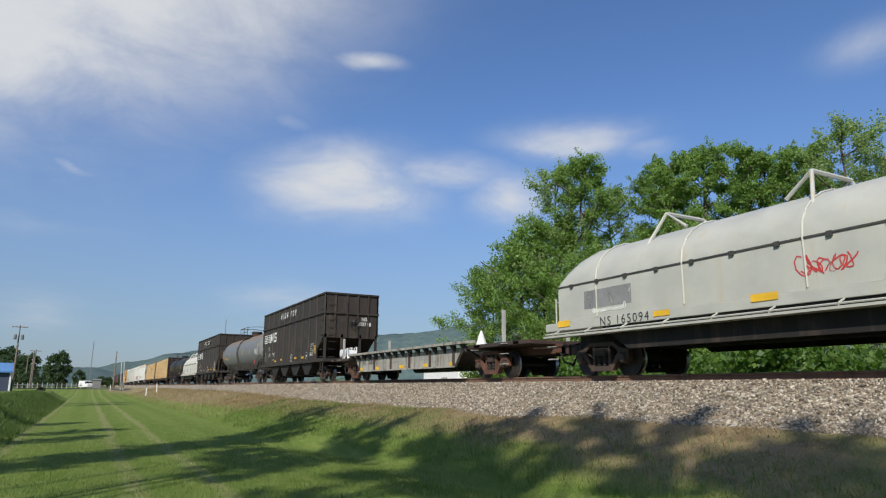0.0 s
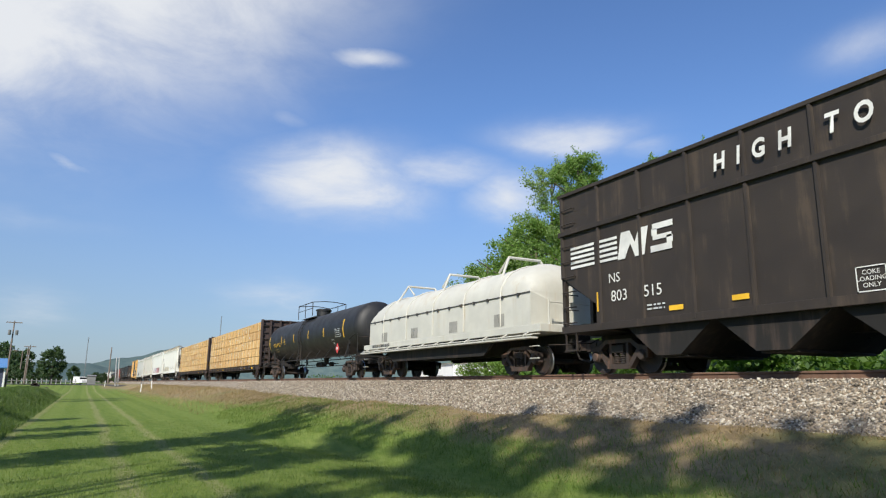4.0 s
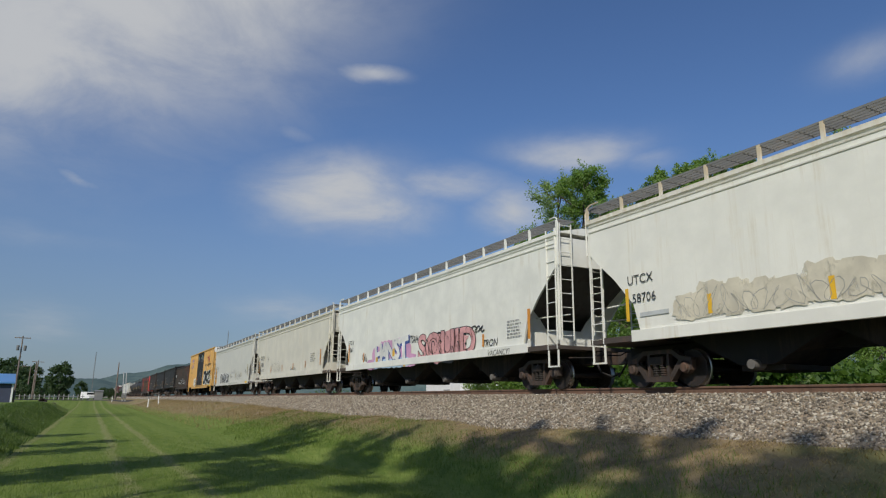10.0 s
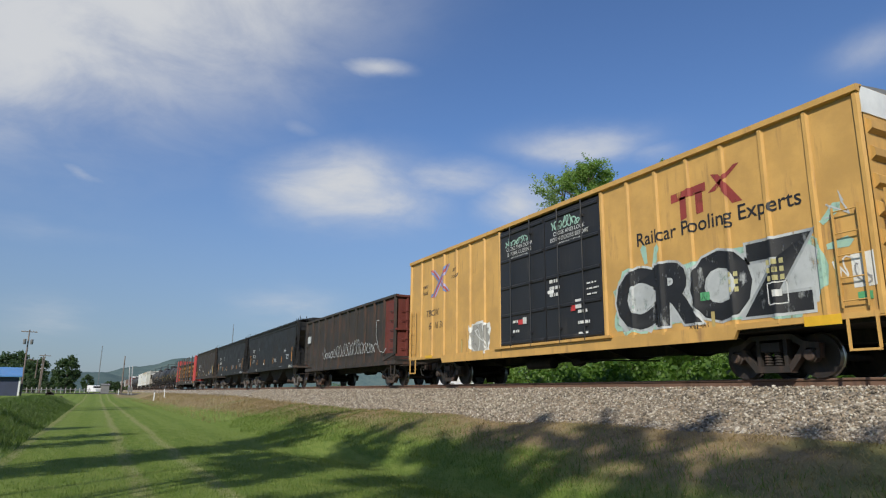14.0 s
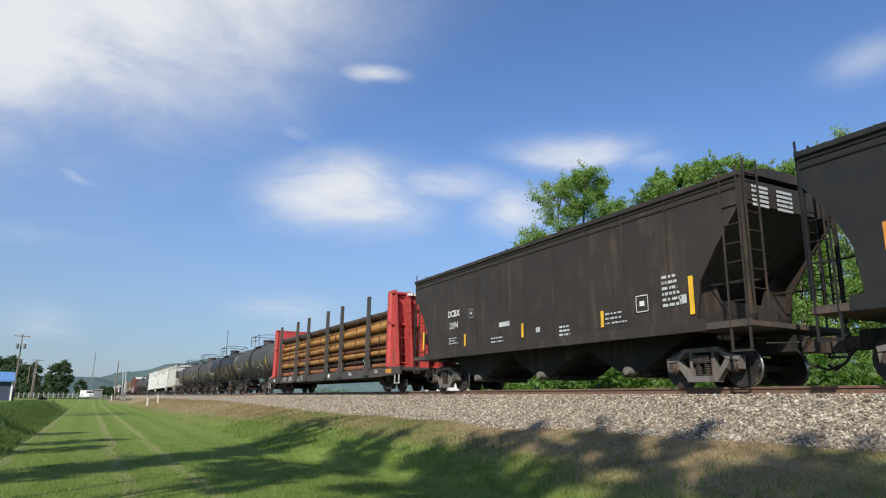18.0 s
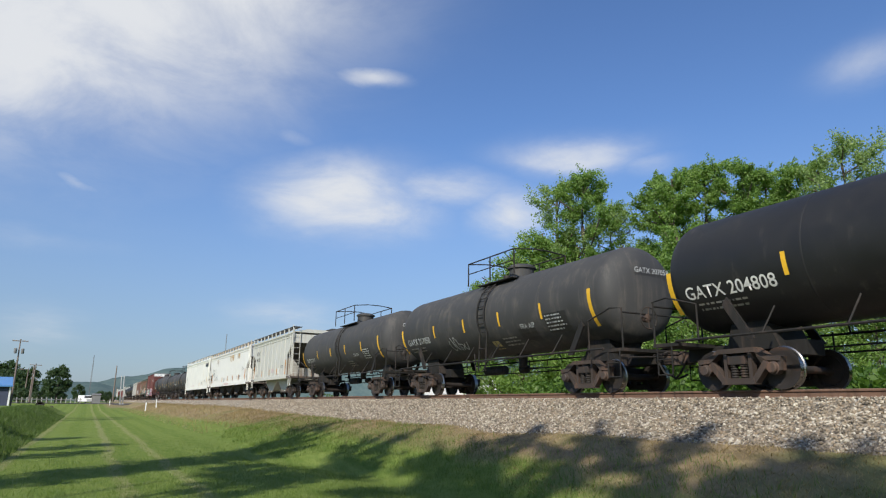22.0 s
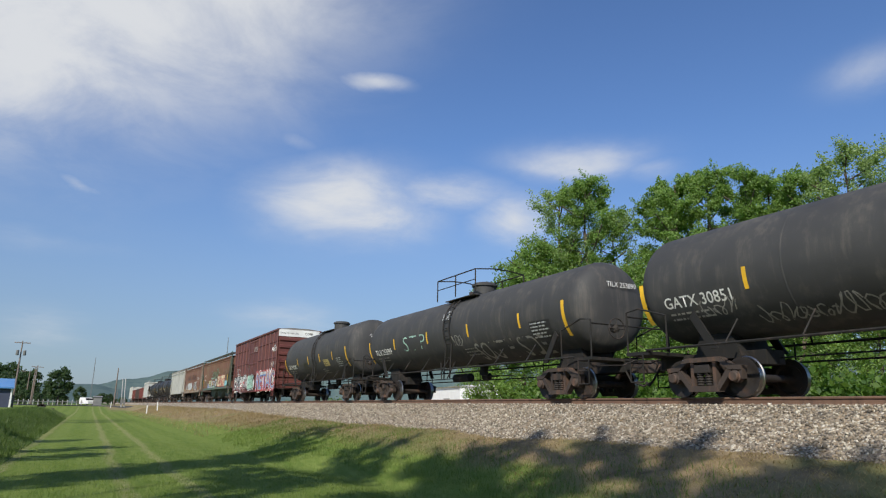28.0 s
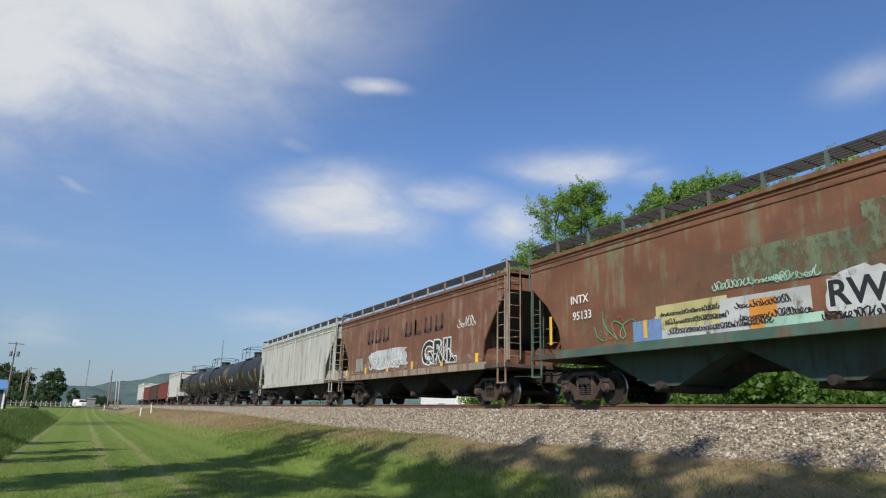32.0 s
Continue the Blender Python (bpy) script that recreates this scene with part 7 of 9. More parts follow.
def log_car(label, half):
    car = tagged(new("log_flat_car"), label, "flat car", "cars of the freight train")
    w = 1.52
    bm = fresh()
    box(bm, -half, half, -w, w, 0.88, 1.0, 0.01)
    part("deck", bm, M["deck_grey"], car)
    for y, s in ((-w, -1), (w, 1)):
        bm = fresh()
        prism(bm, [(-half, 1.02), (half, 1.02), (half, 0.72), (half - 2.6, 0.62), (-half + 2.6, 0.62), (-half, 0.72)], "y", y + s * 0.04, y - s * 0.06)
        part("side_sill", bm, M["deck_grey"], car)
        for x in (7.97, 4.13, 1.72, -2.0, -4.44, -8.5):
            bm = fresh()
            prism(bm, [(x - 0.10, y + s * 0.02), (x - 0.10, y + s * 0.16), (x + 0.10, y + s * 0.16), (x + 0.10, y + s * 0.02)], "z", 0.85, 4.45)
            stake = part("stake", bm, M["deck_grey"], car)
            bm = fresh()
            box(bm, x - 0.2, x + 0.2, min(y, y + s * 0.22), max(y, y + s * 0.22), 0.72, 1.12, 0.015)
            part("stake_pocket", bm, M["deck_grey"], stake)
            bm = fresh()
            prism(bm, [(x - 0.11, 1.75), (x + 0.11, 1.75), (x + 0.42, 1.02), (x - 0.42, 1.02)], "y", y + s * 0.05, y + s * 0.09)
            part("stake_foot", bm, M["deck_grey"], stake)
    for s in (-1, 1):
        x0 = half - 1.55
        tag(car, s * (x0 + 0.45) - 0.25, 1.6, 0.5, 0.45, M["ink_white"], y=-w + 0.09, seed=17 + s, weight=0.022)
        bm = fresh()
        box(bm, s * x0, s * (x0 + 0.10), -w, w, 1.0, 4.38)
        head = part("bulkhead", bm, M["log_red"], car, "red steel bulkhead")
        for y in (-w + 0.12, w - 0.12):
            bm = fresh()
            prism(bm, [(s * x0, 4.40), (s * (x0 + 0.55), 4.40), (s * (x0 + 1.05), 1.0), (s * x0, 1.0)], "y", y - 0.02, y + 0.02)
            part("bulkhead_gusset", bm, M["log_red"], head)
        for y in (-w + 0.12, -0.75, 0.0, 0.75, w - 0.12):
            bm = fresh()
            prism(bm, [(s * (x0 + 0.10), 4.40), (s * (x0 + 0.56), 4.40), (s * (x0 + 1.06), 1.0), (s * (x0 + 0.10), 1.0)], "y", y - 0.05, y + 0.05)
            part("bulkhead_post", bm, M["log_red"], head)
        for z, d in ((4.36, 0.6), (2.95, 0.72), (1.1, 1.05)):
            bm = fresh()
            box(bm, s * (x0 - 0.02), s * (x0 + d), -w - 0.02, -w + 0.16, z - 0.09, z + 0.05, 0.012)
            box(bm, s * (x0 - 0.02), s * (x0 + d * 0.5), -w, w, z - 0.05, z + 0.04)
            part("bulkhead_ledge", bm, M["log_red"], head)
        bm = fresh()
        lathe(bm, [(1.05, 0.17), (2.9, 0.17)], "z", 12, (s * (x0 + 0.2), -w + 0.06, 0))
        lathe(bm, [(3.0, 0.17), (4.3, 0.17)], "z", 12, (s * (x0 + 0.2), -w + 0.06, 0))
        part("corner_post", bm, M["log_red"], head, smooth=True)
        irons(head, s * (x0 + 0.95), 1.2, 4.2, -w + 0.45, M["log_red"], 0.4, "y", 0.36)
        bm = fresh()
        for x in (half - 0.55, half - 0.12):
            box(bm, s * x - 0.02, s * x + 0.02, -w - 0.04, -w, 0.35, 0.75)
        box(bm, s * (half - 0.335) - 0.24, s * (half - 0.335) + 0.24, -w - 0.05, -w + 0.02, 0.31, 0.35)
        part("step", bm, M["concrete"], car)
    patch(car, "reflector", [(10.2, 10.85, 0.76, 0.95)], M["ink_orange"], y=-w - 0.05)
    patch(car, "stencil", bars(5.4, 0.93, 0.5, 2) + bars(8.9, 0.95, 0.4, 2, seed=3) + [(-3.9, -3.6, 0.72, 0.74), (-3.9, -3.6, 0.98, 1.0), (-3.9, -3.88, 0.72, 1.0), (-3.62, -3.6, 0.72, 1.0), (2.1, 2.4, 0.75, 0.95), (-10.1, -9.7, 0.76, 0.9)], M["ink_white"], y=-w - 0.05)
    letter(car, "RQRX", -7.1, 0.86, 0.25, M["ink_white"], y=-w - 0.05, bold=0.015)
    letter(car, "800289", -5.47, 0.86, 0.28, M["ink_white"], y=-w - 0.05, bold=0.02, spacing=1.08)
    letter(car, "LD LMT\nLT WT", -2.95, 0.86, 0.13, M["ink_white"], y=-w - 0.05)
    tag(car, 7.88, 1.2, 0.12, 1.0, M["ink_cyan"], y=-w - 0.17, seed=5, weight=0.04)
    for x in (9.2, 6.05, 2.9, 0.2, -3.2, -6.4):
        bm = fresh()
        rod(bm, ((x, -w + 0.06, 1.2), (x - 0.04, -w + 0.02, 2.2), (x - 0.08, -w + 0.06, 3.3), (x - 0.1, -w + 0.4, 3.75)), 0.016, 5)
        part("strap", bm, M["under"], car, "dark steel strap round the load")
    underframe(car, half, 0.6, 0.9, 0.3)
    brake_wheel(car, half - 0.35, -0.2, 2.4, M["truck_dark"])
    add_trucks(car, (-half + 2.3, half - 2.3), "truck_dark")
    add_couplers(car, half)
    return car


def log_load(half):
    """Long tapered poles between the stakes."""
    rng = random.Random(8)
    logs = []
    span = half - 1.75
    tops = 9
    for row in range(tops):
        count = 8 if row % 2 == 0 else 7
        for k in range(count):
            if 0 < row < tops - 2 and 1 < k < count - 2:
                continue
            r = rng.uniform(0.145, 0.185)
            z = 1.17 + row * 0.292
            y = (k - (count - 1) / 2) * 0.365
            x0, x1 = -span + rng.uniform(0, 0.4), span - rng.uniform(0.0, 0.15)
            if row >= tops - 2:
                x0 += rng.uniform(0.2, 5.0) if row == tops - 1 else rng.uniform(0, 1.2)
            if row == tops - 1 and rng.random() < 0.3:
                x1 -= rng.uniform(0.5, 4)
            flip = rng.random() < 0.35
            r0, r1 = (r, r * 0.72) if not flip else (r * 0.72, r)
            log = tagged(new("log"), "long peeled brown pole lying on the log car", "log", "logs on the train")
            bm = fresh()
            n = 14
            rings = []
            for i in range(13):
                u = i / 12
                rr = r0 + (r1 - r0) * u + rng.uniform(-0.005, 0.005)
                cy, cz = y + 0.02 * math.sin(u * 5 + k), z - (r - rr) * 0.6 + 0.014 * math.sin(u * 7 + row)
                rings.append([bm.verts.new((x0 + (x1 - x0) * u, cy + rr * math.cos(j * math.tau / n), cz + rr * math.sin(j * math.tau / n))) for j in range(n)])
            for a, b in zip(rings, rings[1:]):
                for j in range(n):
                    bm.faces.new((a[j], a[(j + 1) % n], b[(j + 1) % n], b[j]))
            tone = rng.random()
            part("stem", bm, M["log_dark"] if (row == 1 and k < 3) or tone < 0.12 else M["log_red_brown"] if row == 0 or (row == tops - 1 and k < 2) or tone < 0.42 else M["log"], log, smooth=True)
            for x, rr in ((x0, r0), (x1, r1)):
                bm = fresh()
                lathe(bm, [(x - 0.006, rr * 0.97), (x + 0.006, rr * 0.97)], "x", 9, (0, y, z))
                part("cut_end", bm, M["log_end"], log)
            logs.append(log)
    return logs

# ---- the cars in order, from the head of the train back ----
TRAIN = []  # (object, distance along the train)


def ride(ob, rear, front):
    TRAIN.append((ob, (rear + front) / 2))
    return ob


def box_mark(car, x, z, s, material, y=-1.6, tank=None):
    """A small framed stencil square."""
    t = s * 0.1
    patch(car, "stencil", [(x - s, x + s, z - s, z - s + t), (x - s, x + s, z + s - t, z + s), (x - s, x - s + t, z - s, z + s), (x + s - t, x + s, z - s, z + s), (x - s * 0.4, x + s * 0.4, z - s * 0.3, z + s * 0.3)], material, y, tank)


def graffito(car, body, x, z, h, fill, edge, y=-1.6, stretch=1.0, bold=0.05, rim=0.06, tank=None, tilt=0.0, spacing=0.95):
    """Sprayed block letters with an outline."""
    letter(car, body, x, z, h, edge, y=y, bold=bold + rim, stretch=stretch, tank=tank, away=0.006, name="graffiti", tilt=tilt, spacing=spacing)
    letter(car, body, x, z, h, fill, y=y, bold=bold, stretch=stretch, tank=tank, away=0.009, name="graffiti", tilt=tilt, spacing=spacing)


def blot(car, x0, x1, z0, z1, material, seed, y=-1.6, away=0.004, name="graffiti"):
    """An uneven sprayed patch."""
    rng = random.Random(seed)
    pts = []
    for k in range(26):
        a = k * math.tau / 26
        r = rng.uniform(0.82, 1.08)
        c, s = math.cos(a), math.sin(a)
        pts.append(((x0 + x1) / 2 + (x1 - x0) / 2 * r * math.copysign(abs(c) ** 0.6, c), (z0 + z1) / 2 + (z1 - z0) / 2 * r * math.copysign(abs(s) ** 0.6, s)))
    return patch(car, name, [], material, y, None, away, shape=pts)


def build_head():
    car = ride(coil_car("pale grey coil car with a long rounded hood and red scrawl", 7.9, M["coil_hood"], M["coil_hood"]), 264.4, 280.2)
    letter(car, "NS 165094", -4.75, 1.33, 0.24, M["ink_black"], y=-1.56, spacing=1.25)
    patch(car, "faded_panel", [(-6.25, -4.5, 1.72, 2.2)], M["ink_grey"], y=-1.5)
    strips(car, [(-7.05, 1.40, 0.5, 0.17), (-0.86, 1.42, 0.6, 0.15), (-3.5, 1.36, 0.5, 0.13)], M["ink_yellow"], y=-1.57)
    tag(car, -0.15, 1.7, 1.05, 0.5, M["ink_red"], y=-1.5, seed=14, weight=0.028)
    tag(car, -0.05, 1.75, 0.9, 0.35, M["ink_red"], y=-1.5, seed=19, weight=0.024, away=0.009)
    tag(car, -5.9, 1.6, 1.2, 0.16, M["ink_white"], y=-1.5, seed=12, weight=0.03)
    ride(flat_trough_car("empty low trough flat car with pale side girders", 9.25), 244.9, 263.4)
    for n, (rear, front) in enumerate(((229.1, 243.95), (194.8, 209.4))):
        car = ride(open_hopper("dark brown-black open hopper with a raised top and white lettering", 7.42, 4.93, M["hightop"], 3.81), rear, front)
        letter(car, "HIGH TOP", -0.28, 4.33, 0.40, M["ink_white"], y=-1.6, spacing=2.25, stretch=0.8, bold=0.045, shear=0.12, away=0.075)
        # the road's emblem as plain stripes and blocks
        for k in range(5):
            for x0, x1 in ((-7.0, -6.05), (-5.95, -5.2)):
                patch(car, "emblem", [(x0, x1, 2.78 + k * 0.13, 2.85 + k * 0.13)], M["ink_white"])
        patch(car, "emblem", [], M["ink_white"], shape=[(-5.2, 2.75), (-4.95, 2.75), (-4.75, 3.1), (-4.6, 2.75), (-4.3, 2.75), (-4.15, 3.42), (-4.45, 3.42), (-4.6, 3.1), (-4.75, 3.42), (-5.05, 3.42)])
        patch(car, "emblem", [(-4.1, -3.45, 2.75, 2.90), (-3.6, -3.42, 2.9, 3.08), (-4.02, -3.45, 3.03, 3.14), (-4.05, -3.88, 3.14, 3.3), (-4.02, -3.4, 3.28, 3.42)], M["ink_white"])
        letter(car, "NS", -5.35, 2.32, 0.26, M["ink_white"])
        letter(car, ("802", "803")[n], -5.2, 1.86, 0.3, M["ink_white"])
        letter(car, ("718", "515")[n], -4.1, 1.86, 0.3, M["ink_white"])
        strips(car, [(-5.94, 1.79, 0.14, 0.5), (-3.44, 1.4, 0.4, 0.11), (-1.79, 1.45, 0.4, 0.11), (1.73, 1.44, 0.5, 0.11), (3.31, 1.42, 0.5, 0.11)] + ([(5.83, 1.78, 0.32, 0.5)] if n == 0 else [(5.5, 1.35, 1.1, 0.14)]), M["ink_yellow"], y=-1.6)
        box_mark(car, 4.18, 1.48, 0.2, M["ink_white"])
        patch(car, "stencil", [(0.48, 0.98, 1.26, 1.28), (0.48, 0.98, 1.68, 1.70), (0.48, 0.50, 1.26, 1.70), (0.96, 0.98, 1.26, 1.70)], M["ink_white"])
        letter(car, "COKE\nLOADING\nONLY", 0.73, 1.48, 0.085, M["ink_white"])
        patch(car, "stencil", bars(4.85, 2.15, 0.9, 5, 0.12, 0.06) + bars(-4.3, 1.55, 0.7, 2) + bars(4.75, 1.22, 1.2, 1), M["ink_silver"])
        letter(car, "H63AR", 5.1, 1.52, 0.15, M["ink_white"], bold=0.02)
        end_letter(car, "NS\n" + ("802718", "803515")[n], 7.47, 0.75, 3.35, 0.22, M["ink_white"], 0.02)
    car = ride(tank_car("weathered grey tank car with rust along its top", 8.55, 1.46, 2.6, M["grey_tank"], rail_mat=M["truck_dark"], dirt_dome=True), 210.7, 227.8)
    tk = (1.46, 2.6)
    for piece in car.children:
        if piece.name.split(".")[0] in ("ladder_rail", "rung", "ladder_brace", "manway", "valve", "platform", "safety_rail"):
            piece.matrix_basis = pose(-0.6, 0, 0)
    strips(car, [(7.3, 2.6, 0.12, 1.0), (4.27, 2.55), (1.43, 2.55), (-1.88, 2.54), (-4.63, 2.52), (-8.0, 2.6, 0.12, 1.0)], M["ink_yellow"], tank=tk, w=0.1, h=0.5)
    letter(car, "UTLX 212021", -5.9, 2.23, 0.25, M["ink_yellow"], tank=tk, bold=0.01)
    patch(car, "stencil", [(6.1, 7.0, 2.2, 2.62)], M["ink_silver"], tank=tk)
    patch(car, "stencil", bars(6.15, 2.58, 0.7, 4, 0.1, 0.05), M["ink_grey"], tank=tk, away=0.008)
    box_mark(car, -4.15, 2.28, 0.14, M["ink_faint"], tank=tk)
    patch(car, "placard", [], M["ink_red"], y=-1.5, shape=[(6.75, 1.4), (6.95, 1.6), (6.75, 1.8), (6.55, 1.6)])
    car = ride(coil_car("off-white coil car with a rounded hood", 6.85, M["coil_white"], M["coil_white"]), 179.9, 193.6)
    patch(car, "stencil", bars(-5.8, 1.4, 2.4, 1, 0.1, 0.16), M["ink_black"], y=-1.56)
    for x in (-4.6, -1.6, 1.6, 4.6):
        patch(car, "stain", [(x - 0.3, x + 0.3, 1.5, 1.9)], M["ink_faint"], y=-1.5)
    car = ride(tank_car("large matt black tank car with yellow marks", 9.5, 1.30, 2.57, M["black_tank"]), 159.7, 178.7)
    tk = (1.30, 2.57)
    # its manway and ladder stand a little behind the middle
    for piece in car.children:
        if piece.name.split(".")[0] in ("ladder_rail", "rung", "ladder_brace", "manway", "valve", "platform", "safety_rail"):
            piece.matrix_basis = pose(-1.0, 0, 0)
    strips(car, [(6.95, 2.55, 0.12, 0.95), (3.72, 2.53), (0.78, 2.56), (-2.38, 2.54), (-5.36, 2.57), (-8.53, 2.5, 0.12, 0.95)], M["ink_yellow"], tank=tk, w=0.1, h=0.5)
    letter(car, "UTLX 673327", -6.55, 2.27, 0.25, M["ink_yellow"], tank=tk)
    patch(car, "stencil", bars(-7.3, 2.0, 1.1, 2, 0.13), M["ink_tan"], tank=tk)
    patch(car, "stencil", [(5.6, 6.75, 2.12, 2.62)], M["chart_black"], tank=tk)
    patch(car, "stencil", bars(5.65, 2.58, 1.0, 5, 0.1, 0.045), M["ink_silver"], tank=tk, away=0.008)
    box_mark(car, 5.1, 1.85, 0.2, M["ink_silver"], tank=tk)
    box_mark(car, -4.6, 2.42, 0.16, M["ink_yellow"], tank=tk)
    patch(car, "placard", [], M["ink_red"], y=-1.42, shape=[(6.55, 1.22), (6.85, 1.5), (6.55, 1.78), (6.25, 1.5)])
    patch(car, "placard", [(6.42, 6.68, 1.44, 1.56)], M["ink_white"], y=-1.428)


def build_lumber_cars():
    for rear, front, plate, seed, paint in ((135.7, 158.2, False, 3, M["bulkhead_brown"]), (110.9, 133.9, True, 6, M["bulkhead_brown"])):
        half = (front - rear) / 2
        car = ride(centre_beam("centre-beam flat car stacked high with new lumber", half, plate, paint), rear, front)
        for bundle in lumber_load(car, half, seed):
            TRAIN.append((bundle, (rear + front) / 2))
        if not plate:
            box_mark(car, 4.9, 0.86, 0.13, M["ink_white"], y=-1.46)


def build_white_hoppers():
    W = M["roofwalk"]
    car = ride(covered_hopper("covered_hopper", "white covered hopper with faded scrawl along its foot", 9.3, 4.42, M["yellowed_hopper"], 4, W), 90.4, 109.0)
    letter(car, "UTCX", -7.45, 2.53, 0.24, M["ink_black"])
    letter(car, "58706", -7.35, 2.07, 0.24, M["ink_black"])
    strips(car, [(-7.9, 1.95, 0.11, 0.8), (-5.46, 1.69), (-2.81, 1.65), (-0.3, 1.66), (2.6, 1.65), (5.4, 1.66), (7.6, 1.9, 0.12, 0.9)], M["ink_yellow"])
    for k in range(9):
        x = -6.5 + k * 0.62
        blot(car, x, x + 0.85, 1.38, 2.0 + 0.2 * ((k * 3) % 4) / 3, M["ink_beige"], 500 + k, away=0.003 + 0.0004 * k)
    tag(car, -6.4, 1.42, 5.2, 0.6, M["ink_pencil"], seed=24, weight=0.012, away=0.0075)
    tag(car, -6.4, 1.42, 3.2, 0.55, M["ink_beige"], seed=21, weight=0.035)
    tag(car, 2.0, 1.5, 3.0, 0.6, M["ink_pencil"], seed=22, weight=0.014)
    letter(car, "#P1", -1.35, 1.18, 0.3, M["ink_grey"], y=-1.63)
    patch(car, "stencil", bars(-1.2, 1.95, 1.2, 3) + bars(4.4, 1.9, 0.9, 3, seed=2), M["ink_grey"])
    patch(car, "stencil", [(1.25, 1.75, 1.75, 1.95), (-7.5, -6.6, 1.62, 1.72)], M["ink_silver"])
    patch(car, "stencil", bars(5.6, 1.75, 0.45, 2, 0.12, 0.08), M["ink_black"])
    car = ride(covered_hopper("covered_hopper", "white covered hopper with bright lilac and pink lettered spray paint", 9.52, 4.46, M["white_hopper"], 4, W), 70.0, 89.05)
    letter(car, "UTCX", -7.45, 2.41, 0.22, M["ink_black"])
    letter(car, "59261", -7.45, 2.05, 0.22, M["ink_black"])
    for k, (x0, x1, z0, z1) in enumerate(((-5.2, -4.1, 0.98, 1.45), (-4.5, -3.4, 1.1, 2.0), (-3.7, -2.5, 1.3, 2.2), (-2.9, -1.7, 1.4, 2.25), (-2.0, -0.6, 1.3, 2.2), (-1.0, -0.2, 1.0, 2.0), (-0.6, 0.3, 0.95, 1.5), (-3.6, -0.8, 1.0, 1.6))):
        blot(car, x0, x1, z0, z1, M["spray_pink"], 600 + k, away=0.0066 + 0.0003 * k)
    for k, (x0, x1, z0, z1) in enumerate(((-4.4, -3.2, 1.0, 1.45), (-3.4, -2.0, 0.98, 1.4), (-2.2, -0.9, 0.96, 1.4), (-1.2, -0.3, 0.98, 1.35))):
        blot(car, x0, x1, z0, z1, M["spray_sky"], 620 + k, away=0.0095 + 0.0003 * k)
    for k, (x, body, z, h) in enumerate(((-3.72, "H", 1.62, 0.82), (-3.05, "A", 1.68, 0.84), (-2.35, "N", 1.7, 0.84), (-1.65, "S", 1.72, 0.88), (-0.95, "T", 1.68, 1.0))):
        tilt = (8, -6, 4, -5, 6)[k]
        letter(car, body, x + 0.07, z - 0.07, h, M["spray_navy"], stretch=1.15, bold=0.11, away=0.0112 + 0.0003 * k, name="graffiti", tilt=tilt)
        letter(car, body, x, z, h, M["ink_white"], stretch=1.15, bold=0.065, away=0.0130 + 0.0003 * k, name="graffiti", tilt=tilt)
    for k, (x, z) in enumerate(((-3.9, 1.35), (-2.0, 1.62), (-0.85, 1.15))):
        blot(car, x - 0.13, x + 0.13, z - 0.18, z + 0.18, M["ink_yellow"], 640 + k, away=0.0150)
    tag(car, -5.75, 1.4, 0.6, 0.4, M["ink_black"], seed=43, weight=0.03)
    letter(car, "WTSAH", -0.15, 2.05, 0.32, M["ink_black"], shear=0.2, stretch=0.72, name="graffiti", tilt=-4)
    strips(car, [(-5.6, 1.6, 0.1, 0.45), (-0.3, 1.5, 0.12, 0.6), (-7.7, 1.9, 0.12, 0.85)], M["ink_orange"])
    blot(car, 0.9, 4.5, 0.98, 2.2, M["ink_black"], 7)
    blot(car, 0.98, 4.42, 1.04, 2.14, M["ink_pink"], 8, away=0.006)
    for k, x in enumerate((1.35, 1.95, 2.55, 3.1, 3.75)):
        tag(car, x - 0.25, 1.12, 0.3, 0.9, M["ink_black"], seed=30 + k, weight=0.05, away=0.011)
    graffito(car, "SQUID", 2.7, 1.6, 1.05, M["ink_pink"], M["ink_black"], stretch=1.15, bold=0.04, rim=0.03)
    tag(car, 4.5, 1.9, 1.0, 0.5, M["ink_black"], seed=42, weight=0.045)
    letter(car, "TRON", 5.85, 1.48, 0.26, M["ink_black"], shear=0.3)
    letter(car, "VACANCY!", 6.4, 1.14, 0.2, M["ink_black"], y=-1.63, shear=0.3)
    strips(car, [(5.45, 1.6), (8.1, 1.9, 0.14, 0.9)], M["ink_orange"])
    patch(car, "stencil", bars(6.9, 2.1, 0.9, 6, 0.1), M["ink_grey"])
    car = ride(covered_hopper("covered_hopper", "cream covered hopper with a pencilled scrawl", 9.28, 4.46, M["cream_hopper"], 4, W, cut=(3.25, 2.4, 1.6)), 50.35, 68.9)
    letter(car, "GGCX", -7.3, 2.62, 0.34, M["ink_black"])
    letter(car, "5928", -7.3, 2.12, 0.34, M["ink_black"])
    patch(car, "stencil", bars(-7.9, 1.8, 1.6, 2), M["ink_grey"])
    box_mark(car, -5.4, 2.5, 0.16, M["ink_grey"])
    strips(car, [(-8.2, 2.0, 0.13, 0.9), (-4.4, 1.7), (-1.2, 1.7), (1.6, 1.7), (4.4, 1.7), (7.4, 2.0, 0.13, 0.9)], M["ink_orange"])
    tag(car, -4.2, 1.5, 2.4, 0.75, M["ink_pencil"], seed=51, weight=0.018)
    patch(car, "stencil", bars(5.4, 2.3, 1.1, 5, 0.11) + bars(1.0, 1.62, 1.4, 2), M["ink_grey"])
